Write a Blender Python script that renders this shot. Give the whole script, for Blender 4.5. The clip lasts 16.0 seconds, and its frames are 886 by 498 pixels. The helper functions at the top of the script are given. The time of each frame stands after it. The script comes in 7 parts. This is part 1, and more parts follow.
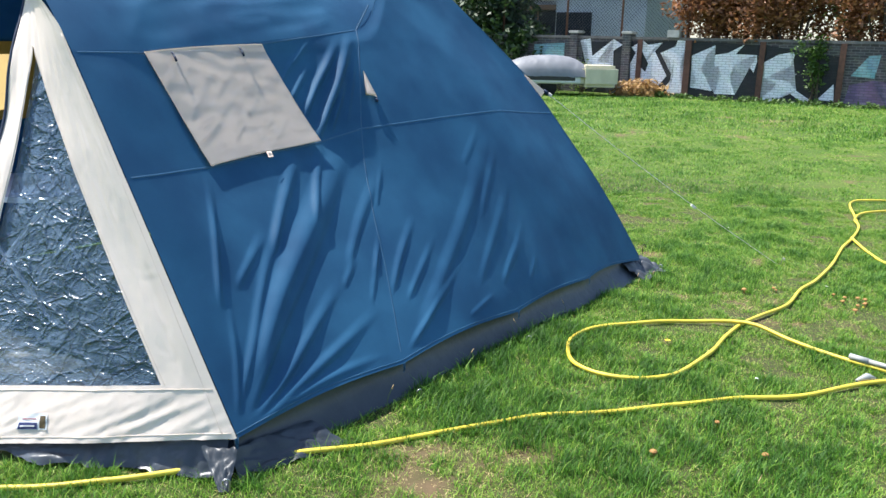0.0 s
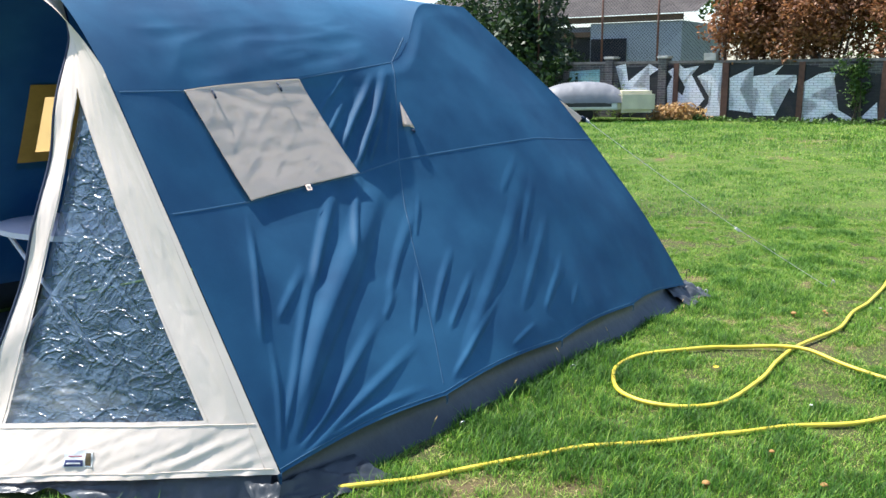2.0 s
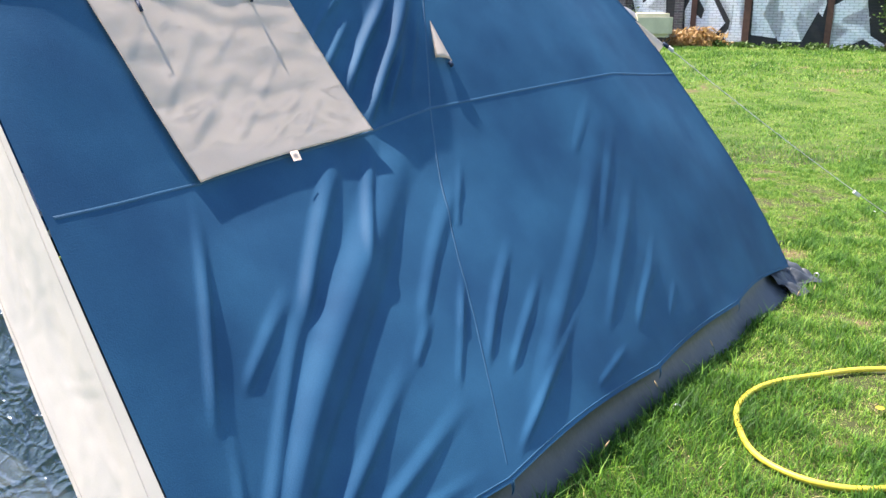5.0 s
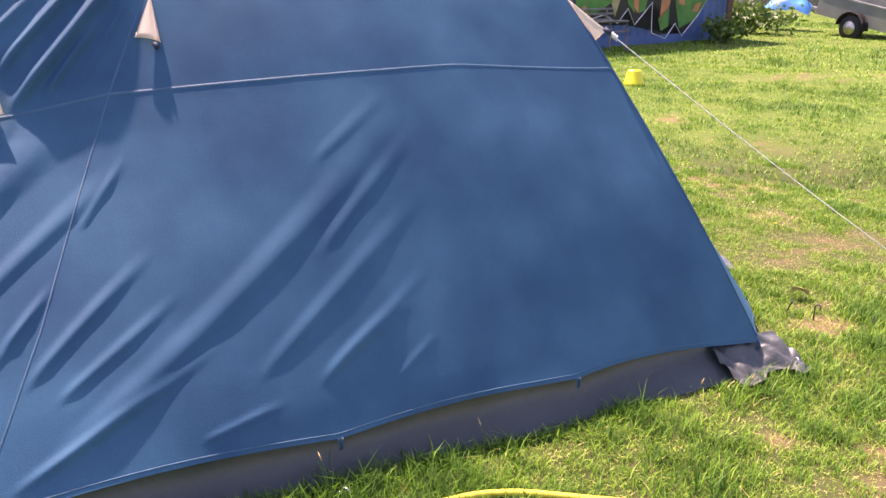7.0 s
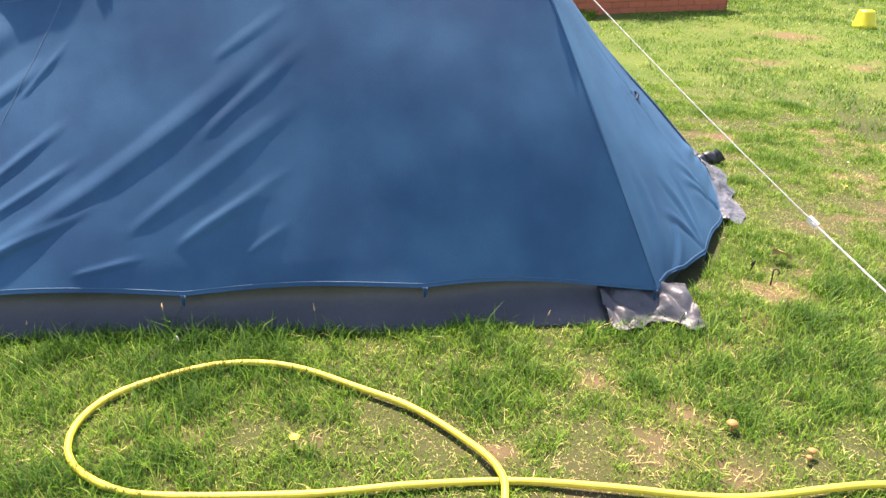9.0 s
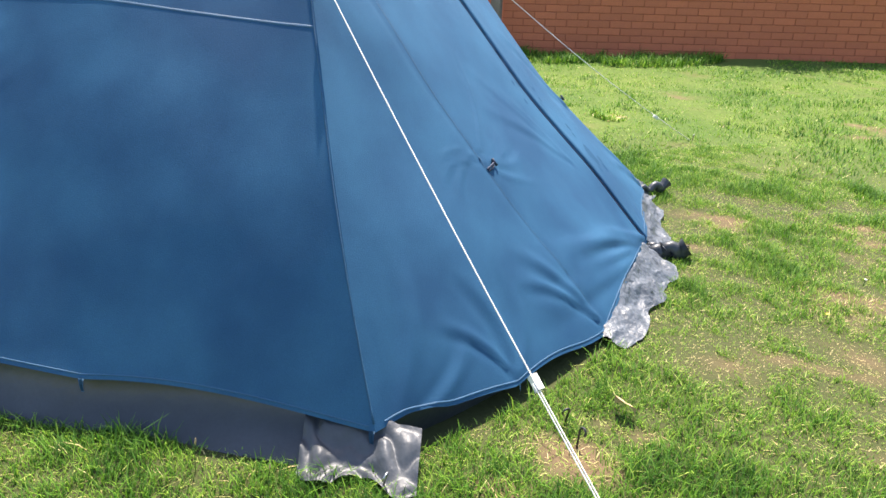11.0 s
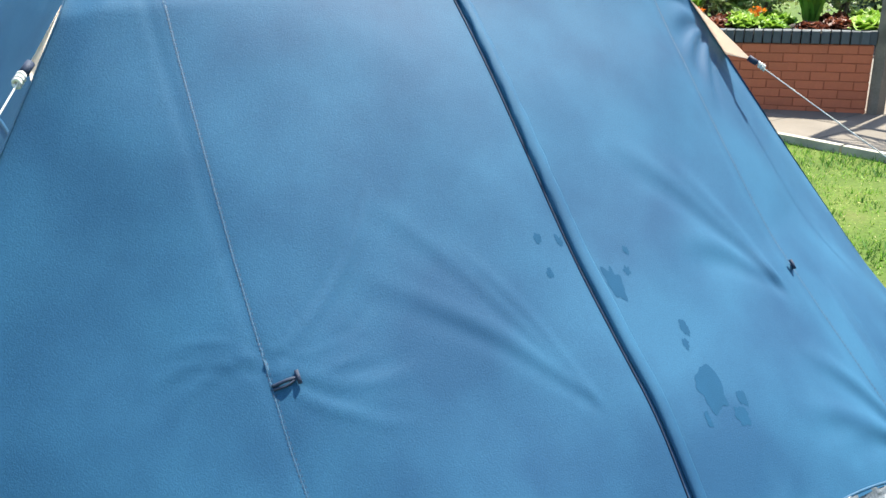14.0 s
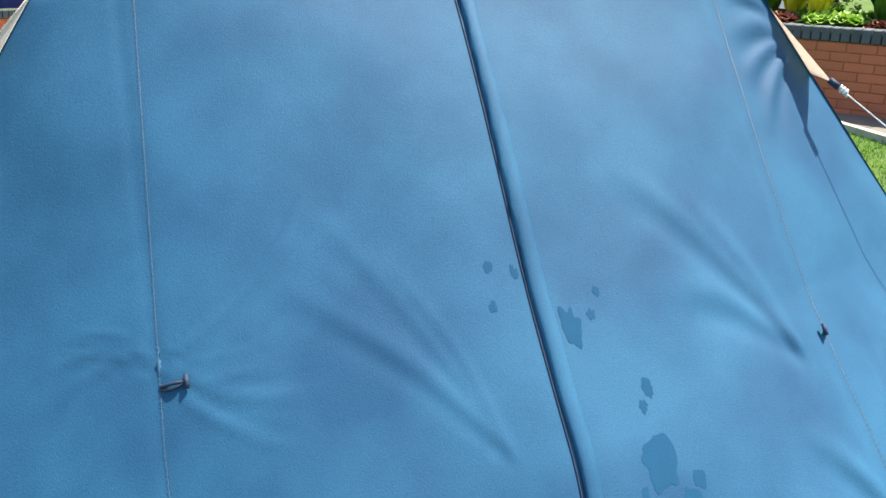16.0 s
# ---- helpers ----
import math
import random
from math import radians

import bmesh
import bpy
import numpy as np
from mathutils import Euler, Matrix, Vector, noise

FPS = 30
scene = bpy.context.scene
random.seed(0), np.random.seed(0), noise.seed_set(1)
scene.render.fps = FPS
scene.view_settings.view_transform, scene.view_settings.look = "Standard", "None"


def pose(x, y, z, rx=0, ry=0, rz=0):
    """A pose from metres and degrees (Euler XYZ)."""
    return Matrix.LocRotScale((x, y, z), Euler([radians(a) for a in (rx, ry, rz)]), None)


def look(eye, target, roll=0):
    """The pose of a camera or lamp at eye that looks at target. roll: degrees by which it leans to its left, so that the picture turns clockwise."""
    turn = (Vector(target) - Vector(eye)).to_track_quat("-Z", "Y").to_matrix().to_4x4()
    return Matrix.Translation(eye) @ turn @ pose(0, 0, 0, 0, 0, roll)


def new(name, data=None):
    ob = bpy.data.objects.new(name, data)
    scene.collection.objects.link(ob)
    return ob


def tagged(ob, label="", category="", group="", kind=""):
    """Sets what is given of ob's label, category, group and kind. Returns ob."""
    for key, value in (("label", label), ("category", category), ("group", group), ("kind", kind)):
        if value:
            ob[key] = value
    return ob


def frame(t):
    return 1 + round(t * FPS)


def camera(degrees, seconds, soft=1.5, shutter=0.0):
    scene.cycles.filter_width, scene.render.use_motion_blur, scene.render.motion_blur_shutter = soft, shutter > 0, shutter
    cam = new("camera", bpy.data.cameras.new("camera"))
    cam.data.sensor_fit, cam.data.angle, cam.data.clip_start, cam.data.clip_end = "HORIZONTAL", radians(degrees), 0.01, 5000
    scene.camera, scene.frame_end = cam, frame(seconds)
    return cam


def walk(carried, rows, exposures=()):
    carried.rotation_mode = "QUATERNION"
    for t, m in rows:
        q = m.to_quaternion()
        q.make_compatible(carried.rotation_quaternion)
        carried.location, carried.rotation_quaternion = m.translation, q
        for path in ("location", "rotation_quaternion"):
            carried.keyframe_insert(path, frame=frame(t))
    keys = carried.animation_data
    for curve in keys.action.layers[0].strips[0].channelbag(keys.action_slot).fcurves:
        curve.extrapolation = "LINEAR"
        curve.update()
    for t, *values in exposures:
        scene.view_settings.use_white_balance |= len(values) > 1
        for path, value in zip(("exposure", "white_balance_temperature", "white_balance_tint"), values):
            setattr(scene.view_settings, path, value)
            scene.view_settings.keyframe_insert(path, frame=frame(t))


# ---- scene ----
cam = camera(56.0, 16.0)
PATH = [
    (0, (0.09, -1.467, 1.561), (-0.108, 0.463, 1.074), 1.4),
    (0.5, (0.104, -1.458, 1.559), (-0.061, 0.477, 1.081), 0.8),
    (1, (0.129, -1.479, 1.57), (-0.022, 0.461, 1.106), 0.5),
    (1.5, (0.149, -1.496, 1.564), (-0.035, 0.448, 1.134), 0.0),
    (2, (0.083, -1.438, 1.553), (-0.211, 0.495, 1.135), -0.5),
    (2.5, (-0.258, -1.232, 1.508), (-0.612, 0.683, 1.052), 0.0),
    (3, (-0.462, -0.995, 1.518), (-0.784, 0.927, 1.067), 0.8),
    (3.2, (-0.532, -0.839, 1.513), (-0.821, 1.089, 1.068), 0.9),
    (5.3, (-0.201, 0.088, 1.49), (-0.477, 1.97, 0.871), -0.3),
    (5.5, (-0.057, 0.245, 1.5), (-0.418, 2.107, 0.866), -0.5),
    (6, (0.432, 0.536, 1.471), (-0.169, 2.337, 0.841), -1.4),
    (6.5, (0.955, 0.812, 1.51), (0.207, 2.54, 0.834), 0.9),
    (7, (1.523, 1.19, 1.5), (0.462, 2.753, 0.844), -0.1),
    (7.5, (1.96, 1.389, 1.569), (0.631, 2.755, 0.964), 0.3),
    (8, (2.173, 1.652, 1.623), (0.69, 2.887, 1.101), -0.5),
    (8.5, (2.528, 1.827, 1.673), (0.943, 2.921, 1.135), -0.8),
    (9, (2.723, 2.066, 1.5), (1.219, 3.104, 0.689), 0.2),
    (9.5, (2.818, 2.458, 1.448), (1.39, 3.374, 0.389), -3.1),
    (10, (2.902, 2.975, 1.403), (1.338, 3.809, 0.476), -1.5),
    (10.2, (2.893, 3.163, 1.451), (1.269, 3.961, 0.599), -0.0),
    (12.3, (2.353, 4.885, 1.431), (0.518, 5.014, 0.646), -0.2),
    (12.5, (2.268, 5.036, 1.408), (0.434, 5.044, 0.61), -0.6),
    (13, (1.997, 5.408, 1.443), (0.172, 5.165, 0.661), -0.8),
    (13.5, (1.678, 5.662, 1.415), (-0.115, 5.192, 0.663), -0.9),
    (14, (1.387, 5.89, 1.46), (-0.296, 5.059, 0.769), -1.6),
    (14.5, (1.144, 6.097, 1.492), (-0.393, 5.007, 0.821), -1.4),
    (15, (0.988, 6.06, 1.476), (-0.517, 4.91, 0.832), -0.4),
    (15.5, (0.922, 6.16, 1.473), (-0.527, 4.954, 0.805), 0.1),
    (16, (0.92, 6.307, 1.503), (-0.485, 5.091, 0.764), 0.0),
]
EXPOSURE = [(0, 1.14, 6150, 11), (3.2, 1.25, 6200, 13), (5.3, 1.55, 6500, 17), (6.5, 1.66, 6500, 21), (7.0, 1.77, 7900, 40), (8.1, 1.9, 7650, 44), (8.5, 1.45, 6350, 18), (9.0, 1.74, 7600, 29), (9.6, 1.62, 7200, 21), (10.2, 1.57, 7000, 19), (12.5, 1.6, 6600, 7), (14, 1.52, 6600, 5), (16, 1.5, 6600, 5)]
walk(cam, [(t, look(eye, target, roll)) for t, eye, target, roll in PATH], EXPOSURE)

# ---- light ----
SUN_AZ = Vector((-0.94, 0.33, 0)).normalized()
SUN_EL = radians(60.8)
world = bpy.data.worlds.new("sky")
scene.world = world
world.use_nodes = True
wn = world.node_tree.nodes
sky = wn.new("ShaderNodeTexSky")
sky.sky_type = "NISHITA"
sky.sun_disc = False
sky.sun_elevation = SUN_EL
sky.sun_rotation = math.atan2(SUN_AZ.x, SUN_AZ.y)
wn["Background"].inputs["Strength"].default_value = 0.135
world.node_tree.links.new(sky.outputs[0], wn["Background"].inputs["Color"])
sun = new("sun", bpy.data.lights.new("sun", "SUN"))
sun.data.energy = 4.8
sun.data.angle = radians(0.9)
sun.data.color = (1.0, 0.95, 0.86)
sun_dir = SUN_AZ * math.cos(SUN_EL) + Vector((0, 0, math.sin(SUN_EL)))
sun.matrix_world = look(sun_dir * 30, (0, 0, 0))


# ---- materials ----
def material(name, color, rough=0.8, metal=0.0, vary=0.15, scale=6.0, fine=60.0, bump=0.15, bump_scale=None, second=None, spec=0.5, per_object=0.0):
    """A surface with variation at two scales and fine relief."""
    m = bpy.data.materials.new(name)
    m.use_nodes = True
    n, l = m.node_tree.nodes, m.node_tree.links
    b = n["Principled BSDF"]
    b.inputs["Roughness"].default_value = rough
    b.inputs["Metallic"].default_value = metal
    b.inputs["Specular IOR Level"].default_value = spec
    co = n.new("ShaderNodeTexCoord")
    big, small = n.new("ShaderNodeTexNoise"), n.new("ShaderNodeTexNoise")
    for t, s, d in ((big, scale, 4), (small, fine, 3)):
        t.inputs["Scale"].default_value = s
        t.inputs["Detail"].default_value = d
        l.new(co.outputs["Object"], t.inputs["Vector"])
    c2 = second or [c * (1 - 1.6 * vary) for c in color]
    mix = n.new("ShaderNodeMix")
    mix.data_type = "RGBA"
    mix.inputs["A"].default_value = (*color, 1)
    mix.inputs["B"].default_value = (*c2, 1)
    ramp = n.new("ShaderNodeMapRange")
    ramp.inputs["From Min"].default_value, ramp.inputs["From Max"].default_value = 0.36, 0.66
    l.new(big.outputs["Fac"], ramp.inputs["Value"])
    l.new(ramp.outputs[0], mix.inputs["Factor"])
    hsv = n.new("ShaderNodeHueSaturation")
    val = n.new("ShaderNodeMapRange")
    val.inputs["To Min"].default_value, val.inputs["To Max"].default_value = 1 - vary, 1 + vary
    l.new(small.outputs["Fac"], val.inputs["Value"])
    l.new(mix.outputs["Result"], hsv.inputs["Color"])
    if per_object:
        info = n.new("ShaderNodeObjectInfo")
        r = n.new("ShaderNodeMapRange")
        r.inputs["To Min"].default_value, r.inputs["To Max"].default_value = 1 - per_object, 1 + per_object
        mul = n.new("ShaderNodeMath")
        mul.operation = "MULTIPLY"
        l.new(info.outputs["Random"], r.inputs["Value"])
        l.new(r.outputs[0], mul.inputs[0])
        l.new(val.outputs[0], mul.inputs[1])
        l.new(mul.outputs[0], hsv.inputs["Value"])
    else:
        l.new(val.outputs[0], hsv.inputs["Value"])
    l.new(hsv.outputs[0], b.inputs["Base Color"])
    if bump:
        bt = small
        if bump_scale:
            bt = n.new("ShaderNodeTexNoise")
            bt.inputs["Scale"].default_value = bump_scale
            bt.inputs["Detail"].default_value = 4
            l.new(co.outputs["Object"], bt.inputs["Vector"])
        bp = n.new("ShaderNodeBump")
        bp.inputs["Strength"].default_value = bump
        bp.inputs["Distance"].default_value = 0.01
        l.new(bt.outputs["Fac"], bp.inputs["Height"])
        l.new(bp.outputs[0], b.inputs["Normal"])
    return m


blue = material("blue_canvas", (0.0115, 0.061, 0.131), rough=0.68, vary=0.26, scale=2.9, fine=300, bump=0.12, second=(0.0225, 0.098, 0.183), spec=0.22)
blue.node_tree.nodes["Principled BSDF"].inputs["Sheen Weight"].default_value = 0.03
blue.node_tree.nodes["Principled BSDF"].inputs["Sheen Roughness"].default_value = 0.4
blue.node_tree.nodes["Principled BSDF"].inputs["Sheen Tint"].default_value = (0.15, 0.62, 1.0, 1)
beige = material("beige_canvas", (0.83, 0.71, 0.61), rough=0.8, vary=0.04, scale=3, fine=300, bump=0.06)
dark_sheet = material("dark_grey_tarp", (0.034, 0.042, 0.050), rough=0.42, vary=0.2, scale=5, fine=90, bump=0.25, bump_scale=22)
silver_sheet = material("silver_grey_tarp", (0.10, 0.115, 0.13), rough=0.46, vary=0.25, scale=9, fine=60, bump=0.6, bump_scale=60)
white_rope = material("white_rope", (0.75, 0.73, 0.68), rough=0.8, vary=0.12, scale=40, fine=400, bump=0.4)
grass_soil = material("lawn_soil", (0.058, 0.100, 0.016), rough=0.95, vary=0.45, scale=1.1, fine=30, bump=0.6, second=(0.092, 0.128, 0.024), spec=0.2)
brick_red = material("red_painted_brick", (0.50, 0.135, 0.06), rough=0.75, vary=0.12, scale=3, fine=50, bump=0.2, per_object=0.08)
brick_white = material("white_painted_brick", (0.6, 0.6, 0.6), rough=0.8, vary=0.15, scale=2, fine=30)
slab_mat = material("sandstone_slab", (0.165, 0.138, 0.110), rough=0.85, vary=0.15, scale=2.5, fine=45, bump=0.2, per_object=0.1)
hose_mat = material("yellow_hose_rubber", (0.72, 0.55, 0.05), rough=0.5, vary=0.12, scale=9, fine=50, bump=0.05)
container_mat = material("blue_container_paint", (0.05, 0.11, 0.27), rough=0.55, vary=0.2, scale=1.5, fine=20)


# ---- mesh helpers ----
def link(name, bm, mat, parent=None, label="", smooth=True):
    me = bpy.data.meshes.new(name)
    bm.to_mesh(me)
    bm.free()
    if mat:
        me.materials.append(mat)
    if smooth:
        me.polygons.foreach_set("use_smooth", [True] * len(me.polygons))
    ob = new(name, me)
    ob.parent = parent
    if label:
        tagged(ob, label)
    return ob


def part(name, bm, mat, parent, label="", smooth=True):
    return link(name, bm, mat, parent, label, smooth)


def empty(name, label, category, group="", kind=""):
    return tagged(new(name), label, category, group, kind)


def add_box(bm, x0, y0, z0, x1, y1, z1, m=None):
    vs = [bm.verts.new((m @ Vector((x, y, z))) if m else (x, y, z)) for z in (z0, z1) for y in (y0, y1) for x in (x0, x1)]
    for f in ((0, 2, 3, 1), (4, 5, 7, 6), (0, 1, 5, 4), (2, 6, 7, 3), (0, 4, 6, 2), (1, 3, 7, 5)):
        bm.faces.new([vs[i] for i in f])
    return vs


def add_grid(bm, fn, nu, nv):
    """A sheet of nu by nv cells through fn(i, j), with i and j from 0 to 1."""
    rows = [[bm.verts.new(fn(i / nu, j / nv)) for i in range(nu + 1)] for j in range(nv + 1)]
    for j in range(nv):
        for i in range(nu):
            bm.faces.new((rows[j][i], rows[j][i + 1], rows[j + 1][i + 1], rows[j + 1][i]))
    return rows


def add_tube(bm, pts, r, n=8, cap=True):
    """A tube of radius r (a number, or a function of 0..1) along points."""
    pts = [Vector(p) for p in pts]
    rings = []
    up = Vector((0, 0, 1))
    for k, p in enumerate(pts):
        d = (pts[min(k + 1, len(pts) - 1)] - pts[max(k - 1, 0)]).normalized()
        s = d.cross(up)
        s = s.normalized() if s.length > 1e-4 else Vector((1, 0, 0))
        w = s.cross(d).normalized()
        rad = r(k / (len(pts) - 1)) if callable(r) else r
        rings.append([bm.verts.new(p + (s * math.cos(a) + w * math.sin(a)) * rad) for a in [2 * math.pi * q / n for q in range(n)]])
    for a, b in zip(rings, rings[1:]):
        for q in range(n):
            bm.faces.new((a[q], a[(q + 1) % n], b[(q + 1) % n], b[q]))
    if cap:
        bm.faces.new(list(reversed(rings[0])))
        bm.faces.new(rings[-1])


def spline(pts, step=0.05):
    """A smooth line through points (Catmull-Rom)."""
    P = [Vector(p) for p in pts]
    P = [P[0] * 2 - P[1]] + P + [P[-1] * 2 - P[-2]]
    out = []
    for k in range(1, len(P) - 2):
        a, b, c, d = P[k - 1:k + 3]
        n = max(2, int((c - b).length / step))
        for q in range(n):
            t = q / n
            out.append(0.5 * ((2 * b) + (c - a) * t + (2 * a - 5 * b + 4 * c - d) * t * t + (3 * b - a - 3 * c + d) * t ** 3))
    out.append(P[-2])
    return out


# ---- ground ----
OX, OY = -0.7131, 4.9538
AX, AY = 0.5104, 0.8599


def T(u, v, z=0.0):
    """A place from the tent's own axes: u to its rear, v to its lawn side, z up."""
    return Vector((OX + u * AX + v * AY, OY + u * AY - v * AX, z))


def to_uv(x, y):
    return (x - OX) * AX + (y - OY) * AY, (x - OX) * AY - (y - OY) * AX


def field(x, y, seed):
    """Smooth noise from -1 to 1 over the lawn, for numbers or arrays."""
    x, y = np.atleast_1d(np.asarray(x, float)), np.atleast_1d(np.asarray(y, float))
    ix, iy = np.floor(x), np.floor(y)
    fx, fy = x - ix, y - iy
    fx, fy = fx * fx * (3 - 2 * fx), fy * fy * (3 - 2 * fy)

    def corner(a, b):
        h = (a.astype(np.int64) & 65535) * 40503 + (b.astype(np.int64) & 65535) * 69069 + seed * 1013
        h = ((h ^ (h >> 7)) * 48271) & 1048575
        h = ((h ^ (h >> 9)) * 69621) & 1048575
        return (h ^ (h >> 5)) / 524287.5 - 1

    low = corner(ix, iy) * (1 - fx) + corner(ix + 1, iy) * fx
    high = corner(ix, iy + 1) * (1 - fx) + corner(ix + 1, iy + 1) * fx
    return low * (1 - fy) + high * fy


def lawn_height(x, y):
    h = 0.018 * field(np.multiply(x, 0.6), np.multiply(y, 0.6), 1) + 0.007 * field(np.multiply(x, 3), np.multiply(y, 3), 5)
    return h if len(h) > 1 else float(h[0])


def lush(x, y):
    """How thick the grass grows: high in dark tufts, low where it is short and dry."""
    x, y = np.asarray(x, float), np.asarray(y, float)
    return 0.35 * field(x * 0.45, y * 0.6, 21) + 0.34 * field(x * 1.5 + 7, y * 1.5, 22) + 0.46 * field(x * 4.1, y * 4.1 + 3, 23) + 0.48 * field(x * 11, y * 11, 24) + 0.25 * field(x * 27, y * 27, 25)


BARE = [(-0.02, 7.05, 0.28), (-1.3, 9.35, 0.25), (-0.28, 1.22, 0.36), (0.45, 6.35, 0.22), (1.75, 4.75, 0.2), (-0.55, 6.5, 0.2), (1.15, 4.55, 0.1), (1.05, 4.9, 0.16), (0.15, 1.45, 0.13), (-1.9, 8.6, 0.3), (-2.6, 10.2, 0.35), (5.2, 17.5, 0.9),
        (0.66, 2.62, 0.08), (1.04, 3.82, 0.09), (1.46, 3.77, 0.14), (1.66, 3.80, 0.10), (1.39, 3.90, 0.08), (1.53, 3.33, 0.10), (1.95, 3.57, 0.08), (1.21, 3.30, 0.07), (2.01, 3.73, 0.07), (1.03, 2.33, 0.12), (0.65, 2.97, 0.07), (0.49, 3.25, 0.07), (1.73, 3.68, 0.06), (1.70, 3.38, 0.07), (1.18, 4.26, 0.08), (1.07, 4.59, 0.08), (0.85, 2.89, 0.06), (0.61, 2.44, 0.06), (0.84, 2.48, 0.06)]


def worn(x, y):
    """How bare the lawn is: 0 grown over, 1 bare earth."""
    x, y = np.atleast_1d(np.asarray(x, float)), np.atleast_1d(np.asarray(y, float))
    rough = 0.55 * field(x * 9, y * 9, 2) + 0.3 * field(x * 23, y * 23, 3)
    w = np.zeros(len(x))
    for bx, by, r in BARE:
        d = np.hypot(x - bx, y - by) / r
        w = np.maximum(w, np.where(d < 1.7, 0.9 - d + 1.5 * rough, 0.0))
    w = np.maximum(w, 1.5 * (-lush(x, y) - 0.72 + 0.5 * rough))
    return np.clip(w, 0.0, 0.85)


def attribute_mix(m, attribute, color, name="worn"):
    """Lets a painted-on mask of the mesh change a material's colour."""
    n, l = m.node_tree.nodes, m.node_tree.links
    b = n["Principled BSDF"]
    old = b.inputs["Base Color"].links[0].from_socket
    at = n.new("ShaderNodeAttribute")
    at.attribute_name = attribute
    mix = n.new("ShaderNodeMix")
    mix.data_type = "RGBA"
    mix.inputs["B"].default_value = (*color, 1)
    l.new(at.outputs["Fac"], mix.inputs["Factor"])
    l.new(old, mix.inputs["A"])
    l.new(mix.outputs["Result"], b.inputs["Base Color"])


# Brown thatch, darkened further to paint shade between the near blades.
attribute_mix(grass_soil, "thatch_shade", (0.048, 0.055, 0.018))
attribute_mix(grass_soil, "worn", (0.135, 0.088, 0.050))
bm = bmesh.new()
axis_x = [-400, -120, -60, -40, -25, -18] + [-12 + 0.5 * k for k in range(16)] + [-4 + 0.1 * k for k in range(81)] + [4.5 + 0.5 * k for k in range(20)] + [20, 40, 80, 150, 400]
axis_y = [-400, -120, -60, -30, -15, -8] + [-4 + 0.5 * k for k in range(8)] + [0.1 * k for k in range(121)] + [12.5 + 0.5 * k for k in range(30)] + [30, 45, 80, 150, 400]
grid = [[bm.verts.new((x, y, lawn_height(x, y) if abs(x) < 15 and abs(y) < 28 else 0)) for x in axis_x] for y in axis_y]
for j in range(len(axis_y) - 1):
    for i in range(len(axis_x) - 1):
        bm.faces.new((grid[j][i], grid[j][i + 1], grid[j + 1][i + 1], grid[j + 1][i]))
ground = tagged(link("ground", bm, grass_soil), "mown green lawn with worn brown patches", "lawn", kind="structure")
at = ground.data.attributes.new("worn", "FLOAT", "POINT")
lawn_x, lawn_y = np.array([v.co.x for v in ground.data.vertices]), np.array([v.co.y for v in ground.data.vertices])
at.data.foreach_set("value", np.where((abs(lawn_x) < 12) & (lawn_y > -2) & (lawn_y < 20), worn(lawn_x, lawn_y), 0.0))
# Covers the near lawn, where the darker gaps are coloured in.
at = ground.data.attributes.new("thatch_shade", "FLOAT", "POINT")
at.data.foreach_set("value", np.clip(3.0 - 2.2 * np.hypot((lawn_x - 1.0) / 2.9, (lawn_y - 4.0) / 4.2), 0.0, 1.0))

# ---- the tent ----
def step(x):
    x = min(1.0, max(0.0, x))
    return x * x * (3 - 2 * x)


U0 = -3.35
Z_TOP = 1.95
Z_HIP = 0.10


def along(x, pts):
    """Straight pieces through points (x, y)."""
    for (x0, y0), (x1, y1) in zip(pts, pts[1:]):
        if x <= x1:
            return y0 + (y1 - y0) * max(0.0, (x - x0) / (x1 - x0))
    return pts[-1][1]


def elbow(u):
    """Where the side wall turns over into the roof."""
    if u < -1.66:
        return along(u, ((-3.35, 1.49), (-3.0, 1.487), (-2.32, 1.53), (-1.66, 1.605)))
    return 1.605 + 0.345 * step((u + 1.66) / 0.55)


def slack(u, z):
    """How far the side wall hangs in between the front, the pole and the hem."""
    return 0.12 * step(along(u, ((-3.35, 0.0), (-2.85, 0.92), (-2.6, 1.0), (-2.3, 1.0), (-1.98, 0.55), (-1.7, 0.36), (-1.2, 0.16), (-0.6, 0.0)))) * along(z, ((0.16, 0.0), (0.35, 0.18), (0.6, 0.5), (0.9, 0.88), (1.0, 0.97), (1.08, 0.99), (1.2, 0.95), (1.48, 0.78), (1.56, 0.62), (1.8, 0.0)))


def rear_u(z):
    return 0.98 - 0.905 * (z - 0.10)


def rear_b(z):
    return max(0.05, 0.72 - 0.545 * (z - 0.10))


def hip_u(z):
    return rear_u(z) - rear_b(z)


def side_v(z, u=-3.35):
    return 1.77 - slack(u, z) - 0.672 * (z - 0.16) - 0.10 * step((u + 0.9) / 1.1) * max(0.0, 1 - (z - 0.1) / 0.7) ** 1.7


LOOPS_U = (-3.36, -2.42, -1.46, -0.61, 0.26)


def side_base(u):
    """The height of the side wall's lower hem, drawn down at each peg loop."""
    for a, b in zip(LOOPS_U, LOOPS_U[1:]):
        if u <= b:
            k = (u - a) / (b - a)
            break
    else:
        k = 1.0
    low = 0.16 - 0.06 * step((u + 0.61) / 0.87)
    return low + 0.02 * math.sin(math.pi * min(1, max(0, k)))


